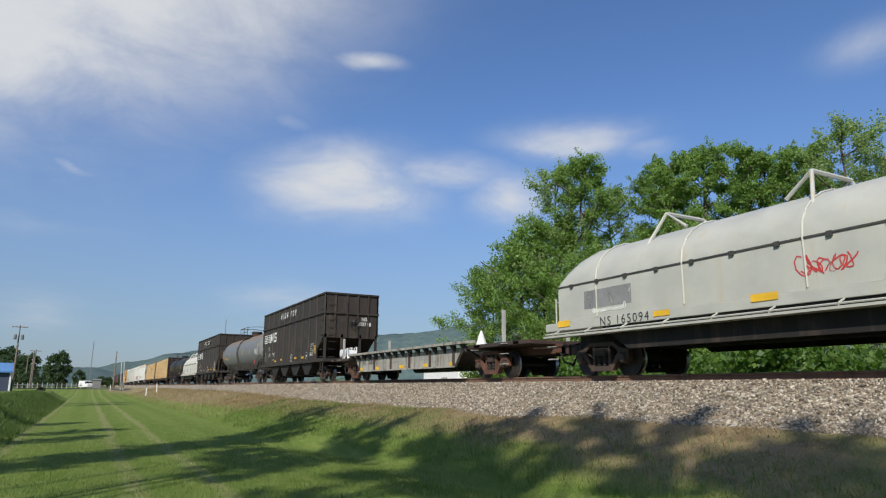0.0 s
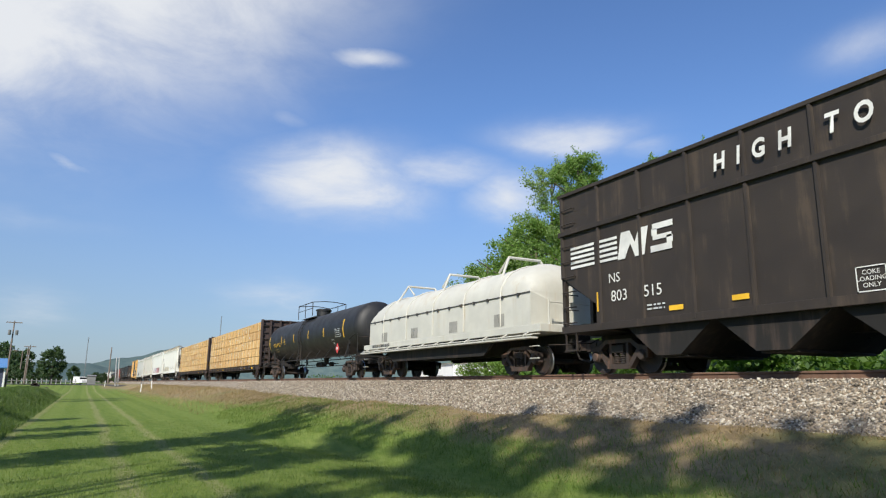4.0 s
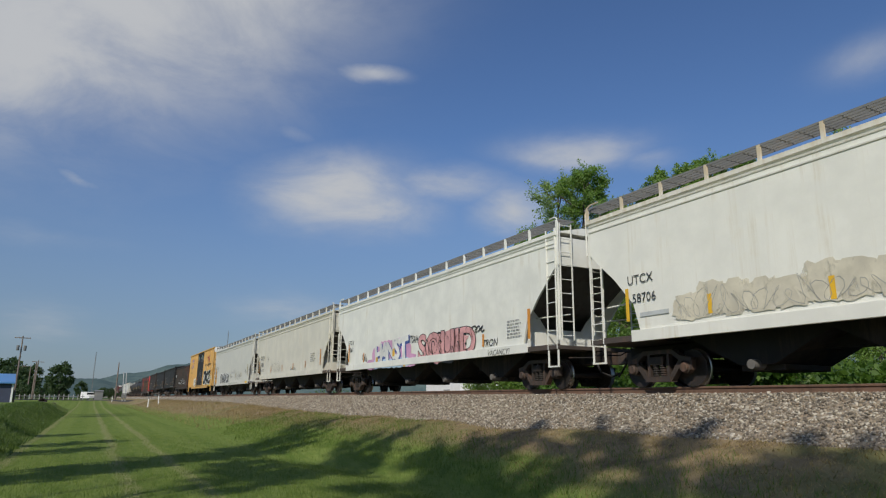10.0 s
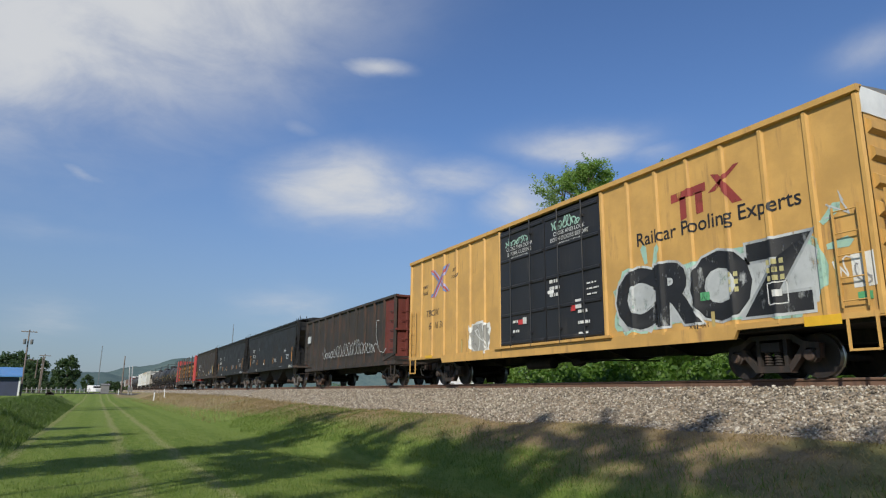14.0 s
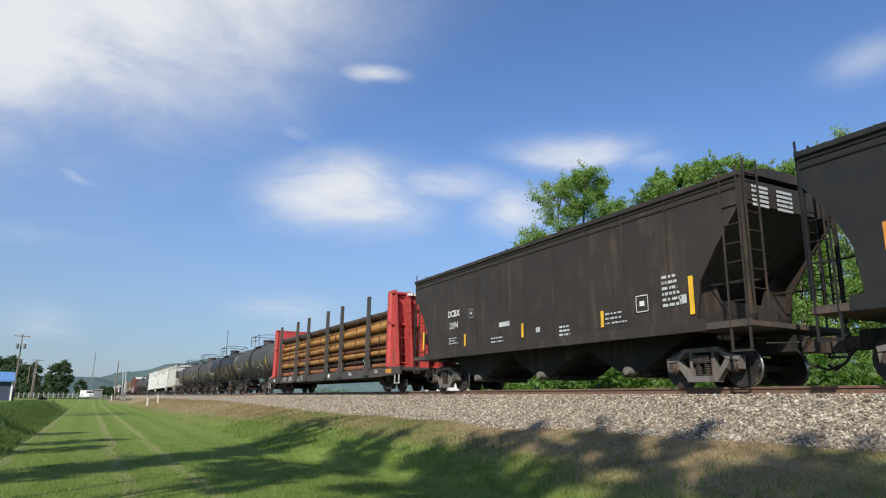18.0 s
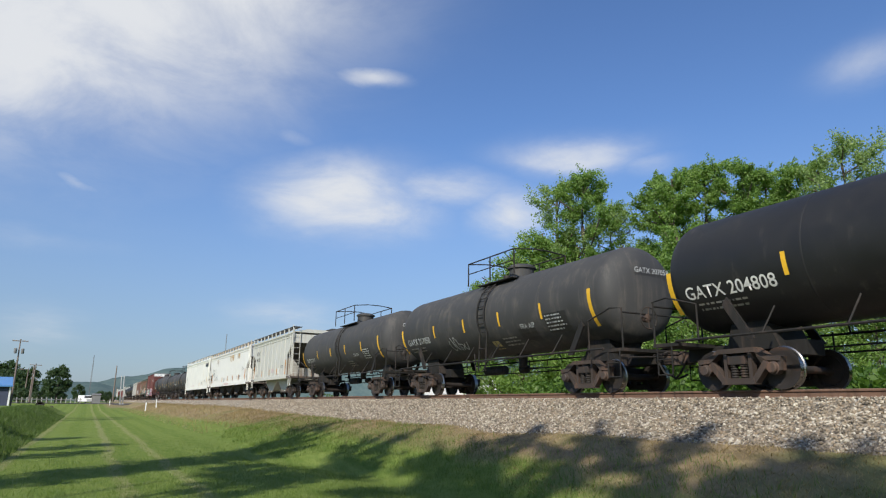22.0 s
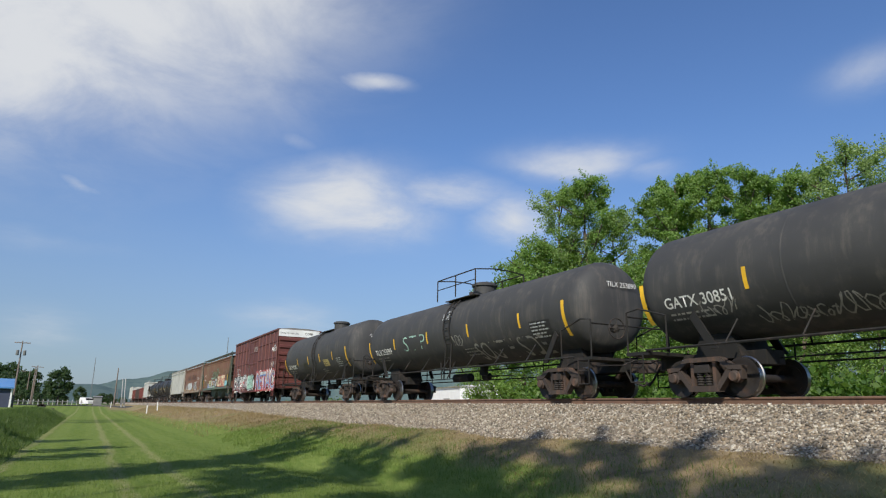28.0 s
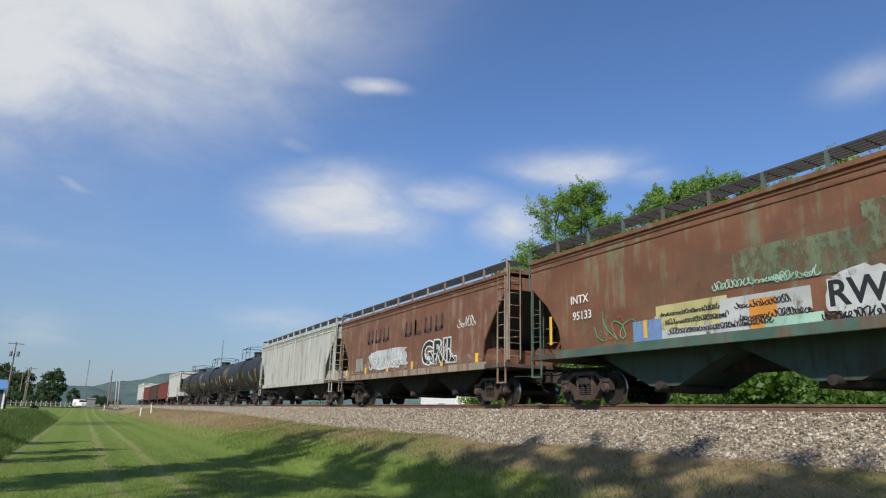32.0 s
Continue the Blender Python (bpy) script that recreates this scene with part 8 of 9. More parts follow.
    car = ride(covered_hopper("covered_hopper", "pale grey covered hopper with black and white sprayed letters", 9.38, 4.46, M["pale_hopper"], 4, W, sill=(0.85, 1.1), cut=(3.2, 2.4, 1.6)), 30.15, 48.9)
    letter(car, "UTCX", -7.48, 2.62, 0.22, M["ink_black"])
    letter(car, "1807", -7.48, 2.24, 0.22, M["ink_black"])
    for k, (body, x, lean) in enumerate((("S", -5.3, 9), ("I", -4.6, -8), ("M", -3.85, 5), ("P", -2.95, -6), ("L", -2.2, 8), ("E", -1.5, -7))):
        z = 1.42 + 0.07 * (-1) ** k
        letter(car, body, x, z, 0.95, M["ink_white"], stretch=1.15, bold=0.16, away=0.005 + 0.0003 * k, name="graffiti", tilt=lean)
        letter(car, body, x + 0.05, z - 0.03, 0.9, M["spray_black"], stretch=1.12, bold=0.09, away=0.008 + 0.0003 * k, name="graffiti", tilt=lean)
        letter(car, body, x - 0.02, z + 0.02, 0.82, M["ink_silver"], stretch=1.05, bold=0.0, away=0.011 + 0.0003 * k, name="graffiti", tilt=lean)
    tag(car, -1.9, 0.98, 0.9, 0.25, M["ink_black"], seed=64, weight=0.03, away=0.0145)
    strips(car, [(-0.2, 1.67), (2.38, 1.67), (4.86, 1.65), (7.4, 2.0, 0.13, 0.9)], M["ink_tan"])
    tag(car, 0.2, 1.85, 2.4, 0.4, M["ink_pencil"], seed=61, weight=0.016)
    tag(car, 1.9, 1.25, 2.8, 0.8, M["ink_pencil"], seed=62, weight=0.018)
    patch(car, "stencil", bars(0.1, 1.65, 1.0, 2) + bars(3.8, 1.75, 1.0, 3, seed=5), M["ink_grey"])
    box_mark(car, 6.6, 1.9, 0.17, M["ink_black"])
    patch(car, "stencil", [(6.8, 7.6, 0.9, 1.06)], M["ink_yellow"], y=-1.63)
    patch(car, "stencil", bars(-0.8, 1.02, 5.5, 1), M["ink_faint"], y=-1.63)


def build_yellow_box():
    car = ride(box_car("yellow double-door box car with black doors and sprayed letters", 9.49, 5.1, 0.86, M["box_yellow"], M["door_black"], (-2.35, 2.6), M["white_paint"], 0.98, True), 9.27, 28.25)
    y = -1.6
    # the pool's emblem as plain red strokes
    for shape in ([(5.05, 4.22), (6.05, 4.28), (6.05, 4.08), (5.05, 4.02)], [(5.3, 4.1), (5.5, 4.1), (5.5, 3.6), (5.3, 3.55)], [(5.75, 4.1), (5.95, 4.1), (5.95, 3.62), (5.75, 3.6)],
                  [(6.1, 4.0), (6.3, 4.0), (6.95, 4.45), (6.8, 4.45)], [(6.2, 4.4), (6.4, 4.35), (6.95, 3.62), (6.7, 3.62)]):
        patch(car, "emblem", [], M["ink_rustred"], y=y, shape=shape)
    letter(car, "Railcar Pooling Experts", 6.05, 3.36, 0.36, M["ink_black"], y=y, bold=0.01)
    for k, (x0, x1, z0, z1) in enumerate(((2.95, 4.6, 1.05, 2.7), (4.2, 6.2, 1.2, 2.55), (5.7, 7.6, 1.15, 2.65), (6.9, 8.55, 1.15, 2.8))):
        blot(car, x0, x1, z0, z1, M["ink_mint"], 90 + k, y=y, away=0.0032 + 0.0003 * k)
    for k, (x0, x1, z0, z1) in enumerate(((3.05, 4.5, 1.1, 2.6), (4.3, 6.1, 1.25, 2.45), (5.8, 7.5, 1.2, 2.55), (7.0, 8.45, 1.2, 2.7))):
        blot(car, x0, x1, z0, z1, M["ink_silver"], 95 + k, y=y, away=0.0048 + 0.0003 * k)
    graffito(car, "CROZ", 5.62, 1.86, 1.42, M["spray_black"], M["ink_silver"], y=y, stretch=1.02, bold=0.07, rim=0.04)
    for x0, x1, z0, z1 in ((6.45, 6.85, 1.75, 2.25), (7.35, 7.9, 1.85, 2.4)):
        patch(car, "graffiti", [(x0 + i * 0.14, x0 + i * 0.14 + 0.09, z0 + j * 0.16, z0 + j * 0.16 + 0.10) for i in range(int((x1 - x0) / 0.14)) for j in range(int((z1 - z0) / 0.16))], M["ink_ochre"], y=y, away=0.011)
    for x, z, a in ((4.15, 2.75, 100), (8.55, 2.75, 40), (8.6, 2.3, 5), (4.4, 2.7, 70)):
        c, d = math.cos(radians(a)), math.sin(radians(a))
        patch(car, "graffiti", [], M["ink_mint"], y=y, shape=[(x - d * 0.05, z + c * 0.05), (x + c * 0.4 - d * 0.1, z + d * 0.4 + c * 0.1), (x + c * 0.5, z + d * 0.5), (x + c * 0.4 + d * 0.1, z + d * 0.4 - c * 0.1), (x + d * 0.05, z - c * 0.05)])
    patch(car, "graffiti", [(9.0, 9.42, 1.5, 2.1)], M["ink_white"], y=y)
    tag(car, 9.05, 1.55, 0.3, 0.45, M["ink_grey"], y=y, seed=79, weight=0.03, away=0.01)
    letter(car, "TB OX", -7.45, 2.74, 0.28, M["ink_black"], y=y, shear=0.2)
    letter(car, "66 16 36", -7.1, 2.23, 0.28, M["ink_black"], y=y, shear=0.2)
    letter(car, "next\nload", -8.1, 3.75, 0.2, M["ink_black"], y=y, shear=0.3)
    letter(car, "any\nroad", -5.6, 4.1, 0.2, M["ink_black"], y=y, shear=0.3)
    for a, b in (((-7.5, 4.45), (-6.2, 3.45)), ((-6.2, 4.5), (-7.4, 3.35))):
        for off, mat in ((-0.13, M["ink_blue"]), (0.0, M["ink_rose"]), (0.13, M["ink_lilac"])):
            patch(car, "emblem", [], mat, y=y, shape=[(a[0] + off, a[1]), (a[0] + off + 0.12, a[1]), (b[0] + off + 0.12, b[1]), (b[0] + off, b[1])], away=0.006 if a[0] < -7 else 0.009)
    blot(car, -4.5, -3.0, 0.95, 2.1, M["ink_white"], 14, y=y)
    blot(car, -4.4, -3.1, 1.0, 2.0, M["ink_faint"], 15, y=y, away=0.006)
    tag(car, -4.3, 1.0, 1.1, 1.3, M["ink_white"], y=y, seed=71, weight=0.04, away=0.01)
    for x, t in ((-1.2, "CLOSE THIS DOOR\nBEFORE CLOSING\nMAIN DOOR"), (1.3, "CLOSE AND LOCK\nBOTH DOORS BEFORE\nMOVING CAR")):
        letter(car, t, x, 4.05, 0.13, M["ink_white"], y=-1.6)
        tag(car, x - 0.8, 4.32, 1.3, 0.34, M["ink_mint"], y=-1.6, seed=int(x * 10) + 90, weight=0.04)
    patch(car, "stencil", bars(0.35, 2.9, 0.5, 3, 0.2, 0.12) + bars(2.0, 2.6, 0.5, 3, 0.15) + bars(-1.6, 1.9, 0.4, 2, 0.3, 0.1) + bars(1.6, 1.9, 0.5, 3, 0.3, 0.1), M["ink_white"], y=-1.6)
    patch(car, "stencil", [(-1.3, -1.05, 1.75, 1.9), (1.3, 1.5, 1.9, 2.1)], M["ink_red"], y=-1.6, away=0.006)
    patch(car, "stencil", [(-1.05, -0.85, 1.75, 1.95), (1.5, 1.75, 1.95, 2.2), (0.25, 0.55, 2.5, 2.6)], M["ink_white"], y=-1.6, away=0.006)
    patch(car, "stencil", [(8.05, 8.75, 0.90, 1.08), (-7.9, -7.3, 1.0, 1.1)], M["ink_yellow"], y=y)
    patch(car, "stencil", [(5.7, 5.95, 1.66, 1.84), (9.05, 9.3, 1.28, 1.42)], M["ink_green"], y=y, away=0.012)
    box_mark(car, 7.55, 1.6, 0.22, M["ink_white"], y=y - 0.01)
    tag(car, 8.7, 1.7, 0.4, 0.4, M["ink_white"], y=y, seed=77)
    tag(car, 8.6, 2.8, 0.5, 0.6, M["ink_silver"], y=y, seed=78)
    strips(car, [(8.75, 1.75, 0.09, 0.7), (6.0, 1.2, 0.09, 0.4), (-5.0, 1.3, 0.09, 0.5)], M["ink_tan"], y=y - 0.01)
    letter(car, "XGH61", 5.6, 1.12, 0.14, M["ink_black"], y=y)
    drape(car, 9.49, (-2.35, 2.6), 0.98)


def build_dark_cars():
    car = ride(open_hopper("dark brown ribbed gondola with a red end and chalky scrawl", 7.1, 3.93, M["gondola_brown"], None, 0, 1.5, 11, M["gondola_red"], 0.95, "gondola"), -6.5, 7.7)
    patch(car, "red_panel", [(5.65, 7.05, 1.4, 3.86)], M["gondola_red"], y=-1.5)
    tag(car, -3.2, 1.5, 8.2, 0.8, M["ink_silver"], y=-1.6, seed=81, weight=0.035)
    tag(car, 5.0, 1.4, 0.8, 2.0, M["ink_silver"], y=-1.6, seed=82, weight=0.035)
    patch(car, "stencil", [(-6.6, -5.9, 2.6, 3.0)], M["ink_silver"], y=-1.6)
    for rear, front, num in ((-24.7, -8.5, "487168"), (-41.6, -25.8, "487173")):
        half = (front - rear) / 2
        car = ride(covered_hopper("covered_hopper", "smooth black covered hopper with orange strips", half, 4.36, M["black_car"], 3, M["walk_dark"], sill=(1.22, 1.5), cut=(3.65, 2.85, 0.95), rail=False, truck="truck_grey"), rear, front)
        letter(car, "TILX", -half + 2.55, 2.94, 0.28, M["ink_white"], bold=0.02)
        letter(car, num, -half + 2.85, 2.49, 0.28, M["ink_white"])
        box_mark(car, -half + 4.7, 2.95, 0.15, M["ink_silver"])
        strips(car, [(-half + 1.45, 2.2, 0.12, 0.9), (-half + 4.1, 1.92), (-half + 6.7, 1.9), (1.51, 1.92), (4.06, 1.9), (half - 1.25, 2.15, 0.13, 0.95)], M["ink_orange"])
        patch(car, "stencil", bars(-half + 2.3, 2.2, 0.9, 3) + bars(1.8, 2.1, 0.9, 4) + bars(5.3, 2.2, 0.8, 4, seed=6) + bars(4.6, 2.6, 0.7, 3, seed=7), M["ink_silver"])
        patch(car, "stencil", [(-1.55, -1.3, 1.72, 1.85), (half - 1.75, half - 1.5, 1.28, 1.44), (-half + 4.0, -half + 4.2, 1.28, 1.44)], M["ink_white"], y=-1.64)
        patch(car, "stencil", bars(half - 1.4, 1.42, 0.8, 2) + bars(3.5, 1.42, 1.0, 1), M["ink_silver"], y=-1.64)
    car = ride(covered_hopper("covered_hopper", "brown-black ribbed covered hopper with white stencils", 7.82, 4.42, M["hightop"], 3, M["walk_dark"], sill=(1.15, 1.4), cut=(3.7, 2.7, 1.35), rail=False, ribs=9, truck="truck_grey"), -58.5, -42.85)
    letter(car, "DCBX", -4.46, 2.71, 0.25, M["ink_white"], bold=0.02)
    letter(car, "2094", -4.45, 2.28, 0.25, M["ink_white"])
    box_mark(car, -3.2, 2.6, 0.15, M["ink_silver"])
    box_mark(car, 4.9, 1.95, 0.2, M["ink_white"])
    strips(car, [(6.39, 1.96, 0.13, 0.85), (3.49, 1.72), (-0.09, 1.74), (-3.62, 1.71), (-6.9, 1.9, 0.13, 0.7)], M["ink_yellow"])
    patch(car, "stencil", bars(5.55, 2.5, 0.6, 6, 0.13, 0.08) + bars(3.6, 1.85, 0.8, 3, 0.12) + bars(1.7, 1.7, 0.6, 3, 0.11, 0.07) + bars(-1.9, 1.65, 0.9, 2, 0.12, 0.06) + bars(-4.8, 1.85, 0.7, 3), M["ink_silver"])
    patch(car, "stencil", [(0.6, 0.8, 1.62, 1.76), (-1.4, -0.8, 1.95, 2.1), (6.05, 6.25, 1.8, 2.0)], M["ink_silver"])
    for s in (-1, 1):
        bm = fresh()
        for k in range(5):
            for j, yy in enumerate((-1.2, -0.4)):
                box(bm, s * 7.80, s * 7.815, yy, yy + 0.5, 3.7 + k * 0.1, 3.76 + k * 0.1)
        part("stencil", bm, M["ink_silver"], car)


def build_logs():
    car = ride(log_car("flat car with red bulkheads and tall stakes loaded with long logs", 11.7), -83.3, -59.9)
    for log in log_load(11.7):
        TRAIN.append((log, -71.6))
    bm = fresh()
    for k in range(5):
        box(bm, 10.83, 10.86, -0.9 + k * 0.32, -0.65 + k * 0.32, 4.2, 4.32)
    part("stencil", bm, M["ink_white"], car)


def tank_marks(car, half, tk, text, where, strip_mat, size=0.26, chart=4.2, ink="ink_white"):
    strips(car, [(x, 2.4) for x in np.linspace(-half + 3.4, half - 3.6, 4)] + [(-half + 0.5, 2.2, 0.13, 0.95), (half - 1.35, 2.25, 0.14, 1.0)], M[strip_mat], tank=tk, w=0.1, h=0.46)
    letter(car, text, where, 2.12, size, M[ink], tank=tk, bold=0.012)
    patch(car, "stencil", bars(where - 0.9, 1.9, 1.6, 2, 0.11), M["ink_faint"], tank=tk)
    patch(car, "stencil", [(chart, chart + 1.05, 1.75, 2.3)], M["chart_black"], tank=tk)
    patch(car, "stencil", bars(chart + 0.05, 2.25, 0.9, 5, 0.1, 0.05, seed=int(half * 100)), M["ink_silver"], tank=tk, away=0.008)
    patch(car, "stencil", bars(0.9, 1.8, 1.0, 3, 0.1, seed=3), M["ink_faint"], tank=tk)
    end_letter(car, text, half - 0.42, 0.1, tk[1] + 0.55, 0.16, M[ink])


def build_tanks():
    dusty, black = M["dusty_tank"], M["black_tank"]
    for rear, front, text, paint, size, ink, cage in ((-98.4, -84.5, "GATX 207073", dusty, 0.26, "ink_silver", True), (-113.6, -99.4, "GATX 204808", black, 0.32, "ink_white", True), (-128.6, -114.6, "GATX 207058", dusty, 0.28, "ink_silver", True),
                                                      (-143.7, -129.6, "GATX 22977", dusty, 0.24, "ink_silver", True)):
        half = (front - rear) / 2
        tk = (1.33, 2.66)
        car = ride(tank_car("gloss black tank car with yellow strips" if paint is black else "dusty dark grey tank car with yellow strips", half, 1.33, 2.66, paint, cage), rear, front)
        tank_marks(car, half, tk, text, -5.1, "ink_yellow", size * 0.92, 3.5, ink)
        letter(car, "FRA AIP", 2.55, 2.04, 0.17, M[ink], tank=tk)
        if paint is not black:
            for x0, x1, z0, z1 in ((-3.0, -2.0, 1.85, 2.35), (-1.9, -1.5, 1.7, 2.0), (-1.1, 0.2, 1.75, 2.35), (1.5, 3.0, 1.7, 2.2)) if "207073" in text else ((2.0, 2.9, 1.6, 2.0),):
                patch(car, "painted_patch", [(x0, x1, z0, z1)], black, tank=tk, away=0.003)
        if "207058" in text:
            tag(car, -2.7, 1.6, 1.2, 0.45, M["ink_silver"], tank=tk, seed=91, weight=0.03)
            patch(car, "stencil", [(0.15, 0.55, 1.5, 1.75)], M["ink_tan"], tank=tk)
        if "204808" in text:
            patch(car, "stencil", [(0.5, 1.3, 1.75, 2.1)], M["ink_grey"], tank=tk)
            patch(car, "stencil", [(0.6, 1.1, 1.5, 1.75)], M["ink_tan"], tank=tk)
    for rear, front, text, r in ((-215.1, -199.0, "GATX 30851", 1.33), (-233.2, -216.4, "TILX 253899", 1.32), (-248.4, -234.5, "GATX 63961", 1.47)):
        half = (front - rear) / 2
        tk = (r, 2.63 if r < 1.4 else 2.76)
        car = ride(tank_car("dusty dark grey tank car with chalky scrawl", half, tk[0], tk[1], dusty, text != "GATX 63961"), rear, front)
        tank_marks(car, half, tk, text, -half + 2.08, "ink_yellow", 0.27, half - 3.1, "ink_white")
        if "30851" in text:
            tag(car, -4.6, 1.5, 3.3, 0.4, M["ink_faint"], tank=tk, seed=101, weight=0.03)
            tag(car, 1.8, 1.55, 2.2, 0.5, M["ink_silver"], tank=tk, seed=102, weight=0.026)
            tag(car, 4.2, 1.7, 2.0, 0.7, M["ink_silver"], tank=tk, seed=106, weight=0.03)
            tag(car, -5.9, 1.75, 0.9, 0.4, M["ink_faint"], tank=tk, seed=107, weight=0.026)
            tag(car, -1.6, 1.6, 1.6, 0.5, M["ink_faint"], tank=tk, seed=108, weight=0.026)
            tag(car, -0.7, 2.8, 0.4, 0.5, M["ink_silver"], tank=tk, seed=103, weight=0.03)
        elif "TILX" in text:
            letter(car, "STP", -3.0, 2.28, 0.68, M["ink_mint"], tank=tk, spacing=1.25, stretch=1.35, bold=-0.02, name="graffiti")
            letter(car, "SOUTH SIDE", 3.7, 1.62, 0.6, M["ink_faint"], tank=tk, stretch=0.95, name="graffiti")
            tag(car, 0.3, 1.9, 0.8, 0.5, M["ink_faint"], tank=tk, seed=104)
            tag(car, -0.5, 2.95, 0.7, 0.35, M["ink_silver"], tank=tk, seed=105)
        else:
            patch(car, "stencil", [(1.6, 2.6, 1.92, 2.28)], M["ink_tan"], tank=tk)
            patch(car, "stencil", bars(1.65, 2.24, 0.85, 3, 0.11), M["ink_black"], tank=tk, away=0.008)
            patch(car, "painted_patch", [(-2.4, -1.6, 1.9, 2.25), (-1.6, -1.1, 1.6, 2.0)], black, tank=tk, away=0.003)


def build_grey_hoppers():
    W = M["roofwalk"]
    car = ride(covered_hopper("covered_hopper", "short light grey covered hopper with round seams", 5.85, 4.2, M["grey_hopper"], 2, M["walk_dark"], sill=(1.2, 1.42), cut=(3.45, 2.6, 1.25), ribs=8, posts=10, chutes=M["grey_hopper"], knee=True, web=M["web_stained"], truck="truck_dark"), -156.7, -145.0)
    letter(car, "AOKX", -3.85, 3.30, 0.29, M["ink_black"], shear=0.15)
    letter(car, "497182", -3.8, 2.80, 0.30, M["ink_black"])
    box_mark(car, -2.1, 3.2, 0.14, M["ink_grey"])
    patch(car, "stencil", [(2.45, 2.95, 1.58, 1.95)], M["ink_white"])
    patch(car, "stencil", bars(0.6, 1.95, 0.9, 3), M["ink_pink"])
    patch(car, "stencil", bars(3.2, 2.1, 0.9, 2) + bars(-4.3, 1.7, 0.8, 2), M["ink_grey"])
    strips(car, [(4.45, 1.96, 0.13, 0.95), (2.23, 1.74), (0.01, 1.76), (-2.28, 1.73), (-4.9, 1.9, 0.13, 0.9)], M["ink_orange"])
    car = ride(covered_hopper("covered_hopper", "white covered hopper with orange rust runs under the roof", 9.85, 4.22, M["stained_hopper"], 4, W, sill=(1.12, 1.4), cut=(3.3, 2.5, 1.2), posts=15, knee=True), -177.6, -157.9)
    letter(car, "XOMX", -7.45, 2.78, 0.27, M["ink_black"])
    letter(car, "710174", -7.4, 2.38, 0.27, M["ink_black"])
    box_mark(car, -6.2, 2.75, 0.15, M["ink_grey"])
    tag(car, -7.0, 1.75, 2.0, 0.62, M["ink_black"], seed=111, weight=0.025)
    strips(car, [(8.29, 1.96, 0.2, 0.9), (5.63, 1.76), (2.97, 1.76), (0.41, 1.78), (-2.45, 1.77), (-8.3, 2.0, 0.18, 0.9)], M["ink_orange"], w=0.2)
    box_mark(car, 6.1, 1.85, 0.2, M["ink_black"])
    patch(car, "stencil", bars(6.9, 2.6, 0.8, 4) + bars(4.6, 1.9, 0.6, 3), M["ink_grey"])
    patch(car, "painted_patch", [(-1.6, -1.1, 1.5, 1.85)], M["ink_silver"])
    patch(car, "stencil", bars(-1.2, 1.36, 3.0, 2, 0.08), M["ink_pink"], y=-1.64)
    for x0, x1, z, n in ((4.7, 6.0, 3.98, 4), (1.2, 3.4, 3.95, 5), (-5.8, -5.0, 3.9, 3)):
        rng = random.Random(int(x0 * 10))
        for k in range(n):
            x = rng.uniform(x0, x1)
            blot(car, x - 0.4, x + 0.4, z - rng.uniform(0.45, 0.8), z - 0.08, M["rust_run"], k + int(x0 * 7), away=0.003 + 0.0005 * k, name="rust_run")
    car = ride(covered_hopper("covered_hopper", "clean white covered hopper with a dark emblem", 9.55, 4.28, M["white_hopper"], 4, W, sill=(1.05, 1.3), cut=(2.4, 2.0, 0.75), posts=16), -197.8, -178.7)
    # the lessor's emblem as plain dark blocks
    for k in range(4):
        patch(car, "emblem", [], M["ink_black"], shape=[(6.75 + k * 0.5, 3.45), (7.12 + k * 0.5, 3.45), (7.22 + k * 0.5, 3.82), (6.85 + k * 0.5, 3.82)])
    patch(car, "stencil", [(-8.4, -8.0, 2.3, 2.6), (4.6, 4.9, 1.6, 1.85)], M["ink_grey"])
    patch(car, "stencil", bars(-8.6, 2.0, 0.9, 3) + bars(6.3, 2.0, 1.2, 3), M["ink_grey"])
    patch(car, "stencil", bars(-4.0, 1.55, 3.2, 1), M["ink_pink"])
    strips(car, [(8.3, 1.9, 0.1, 0.9), (3.0, 1.6), (5.8, 1.65)], M["ink_yellow"])


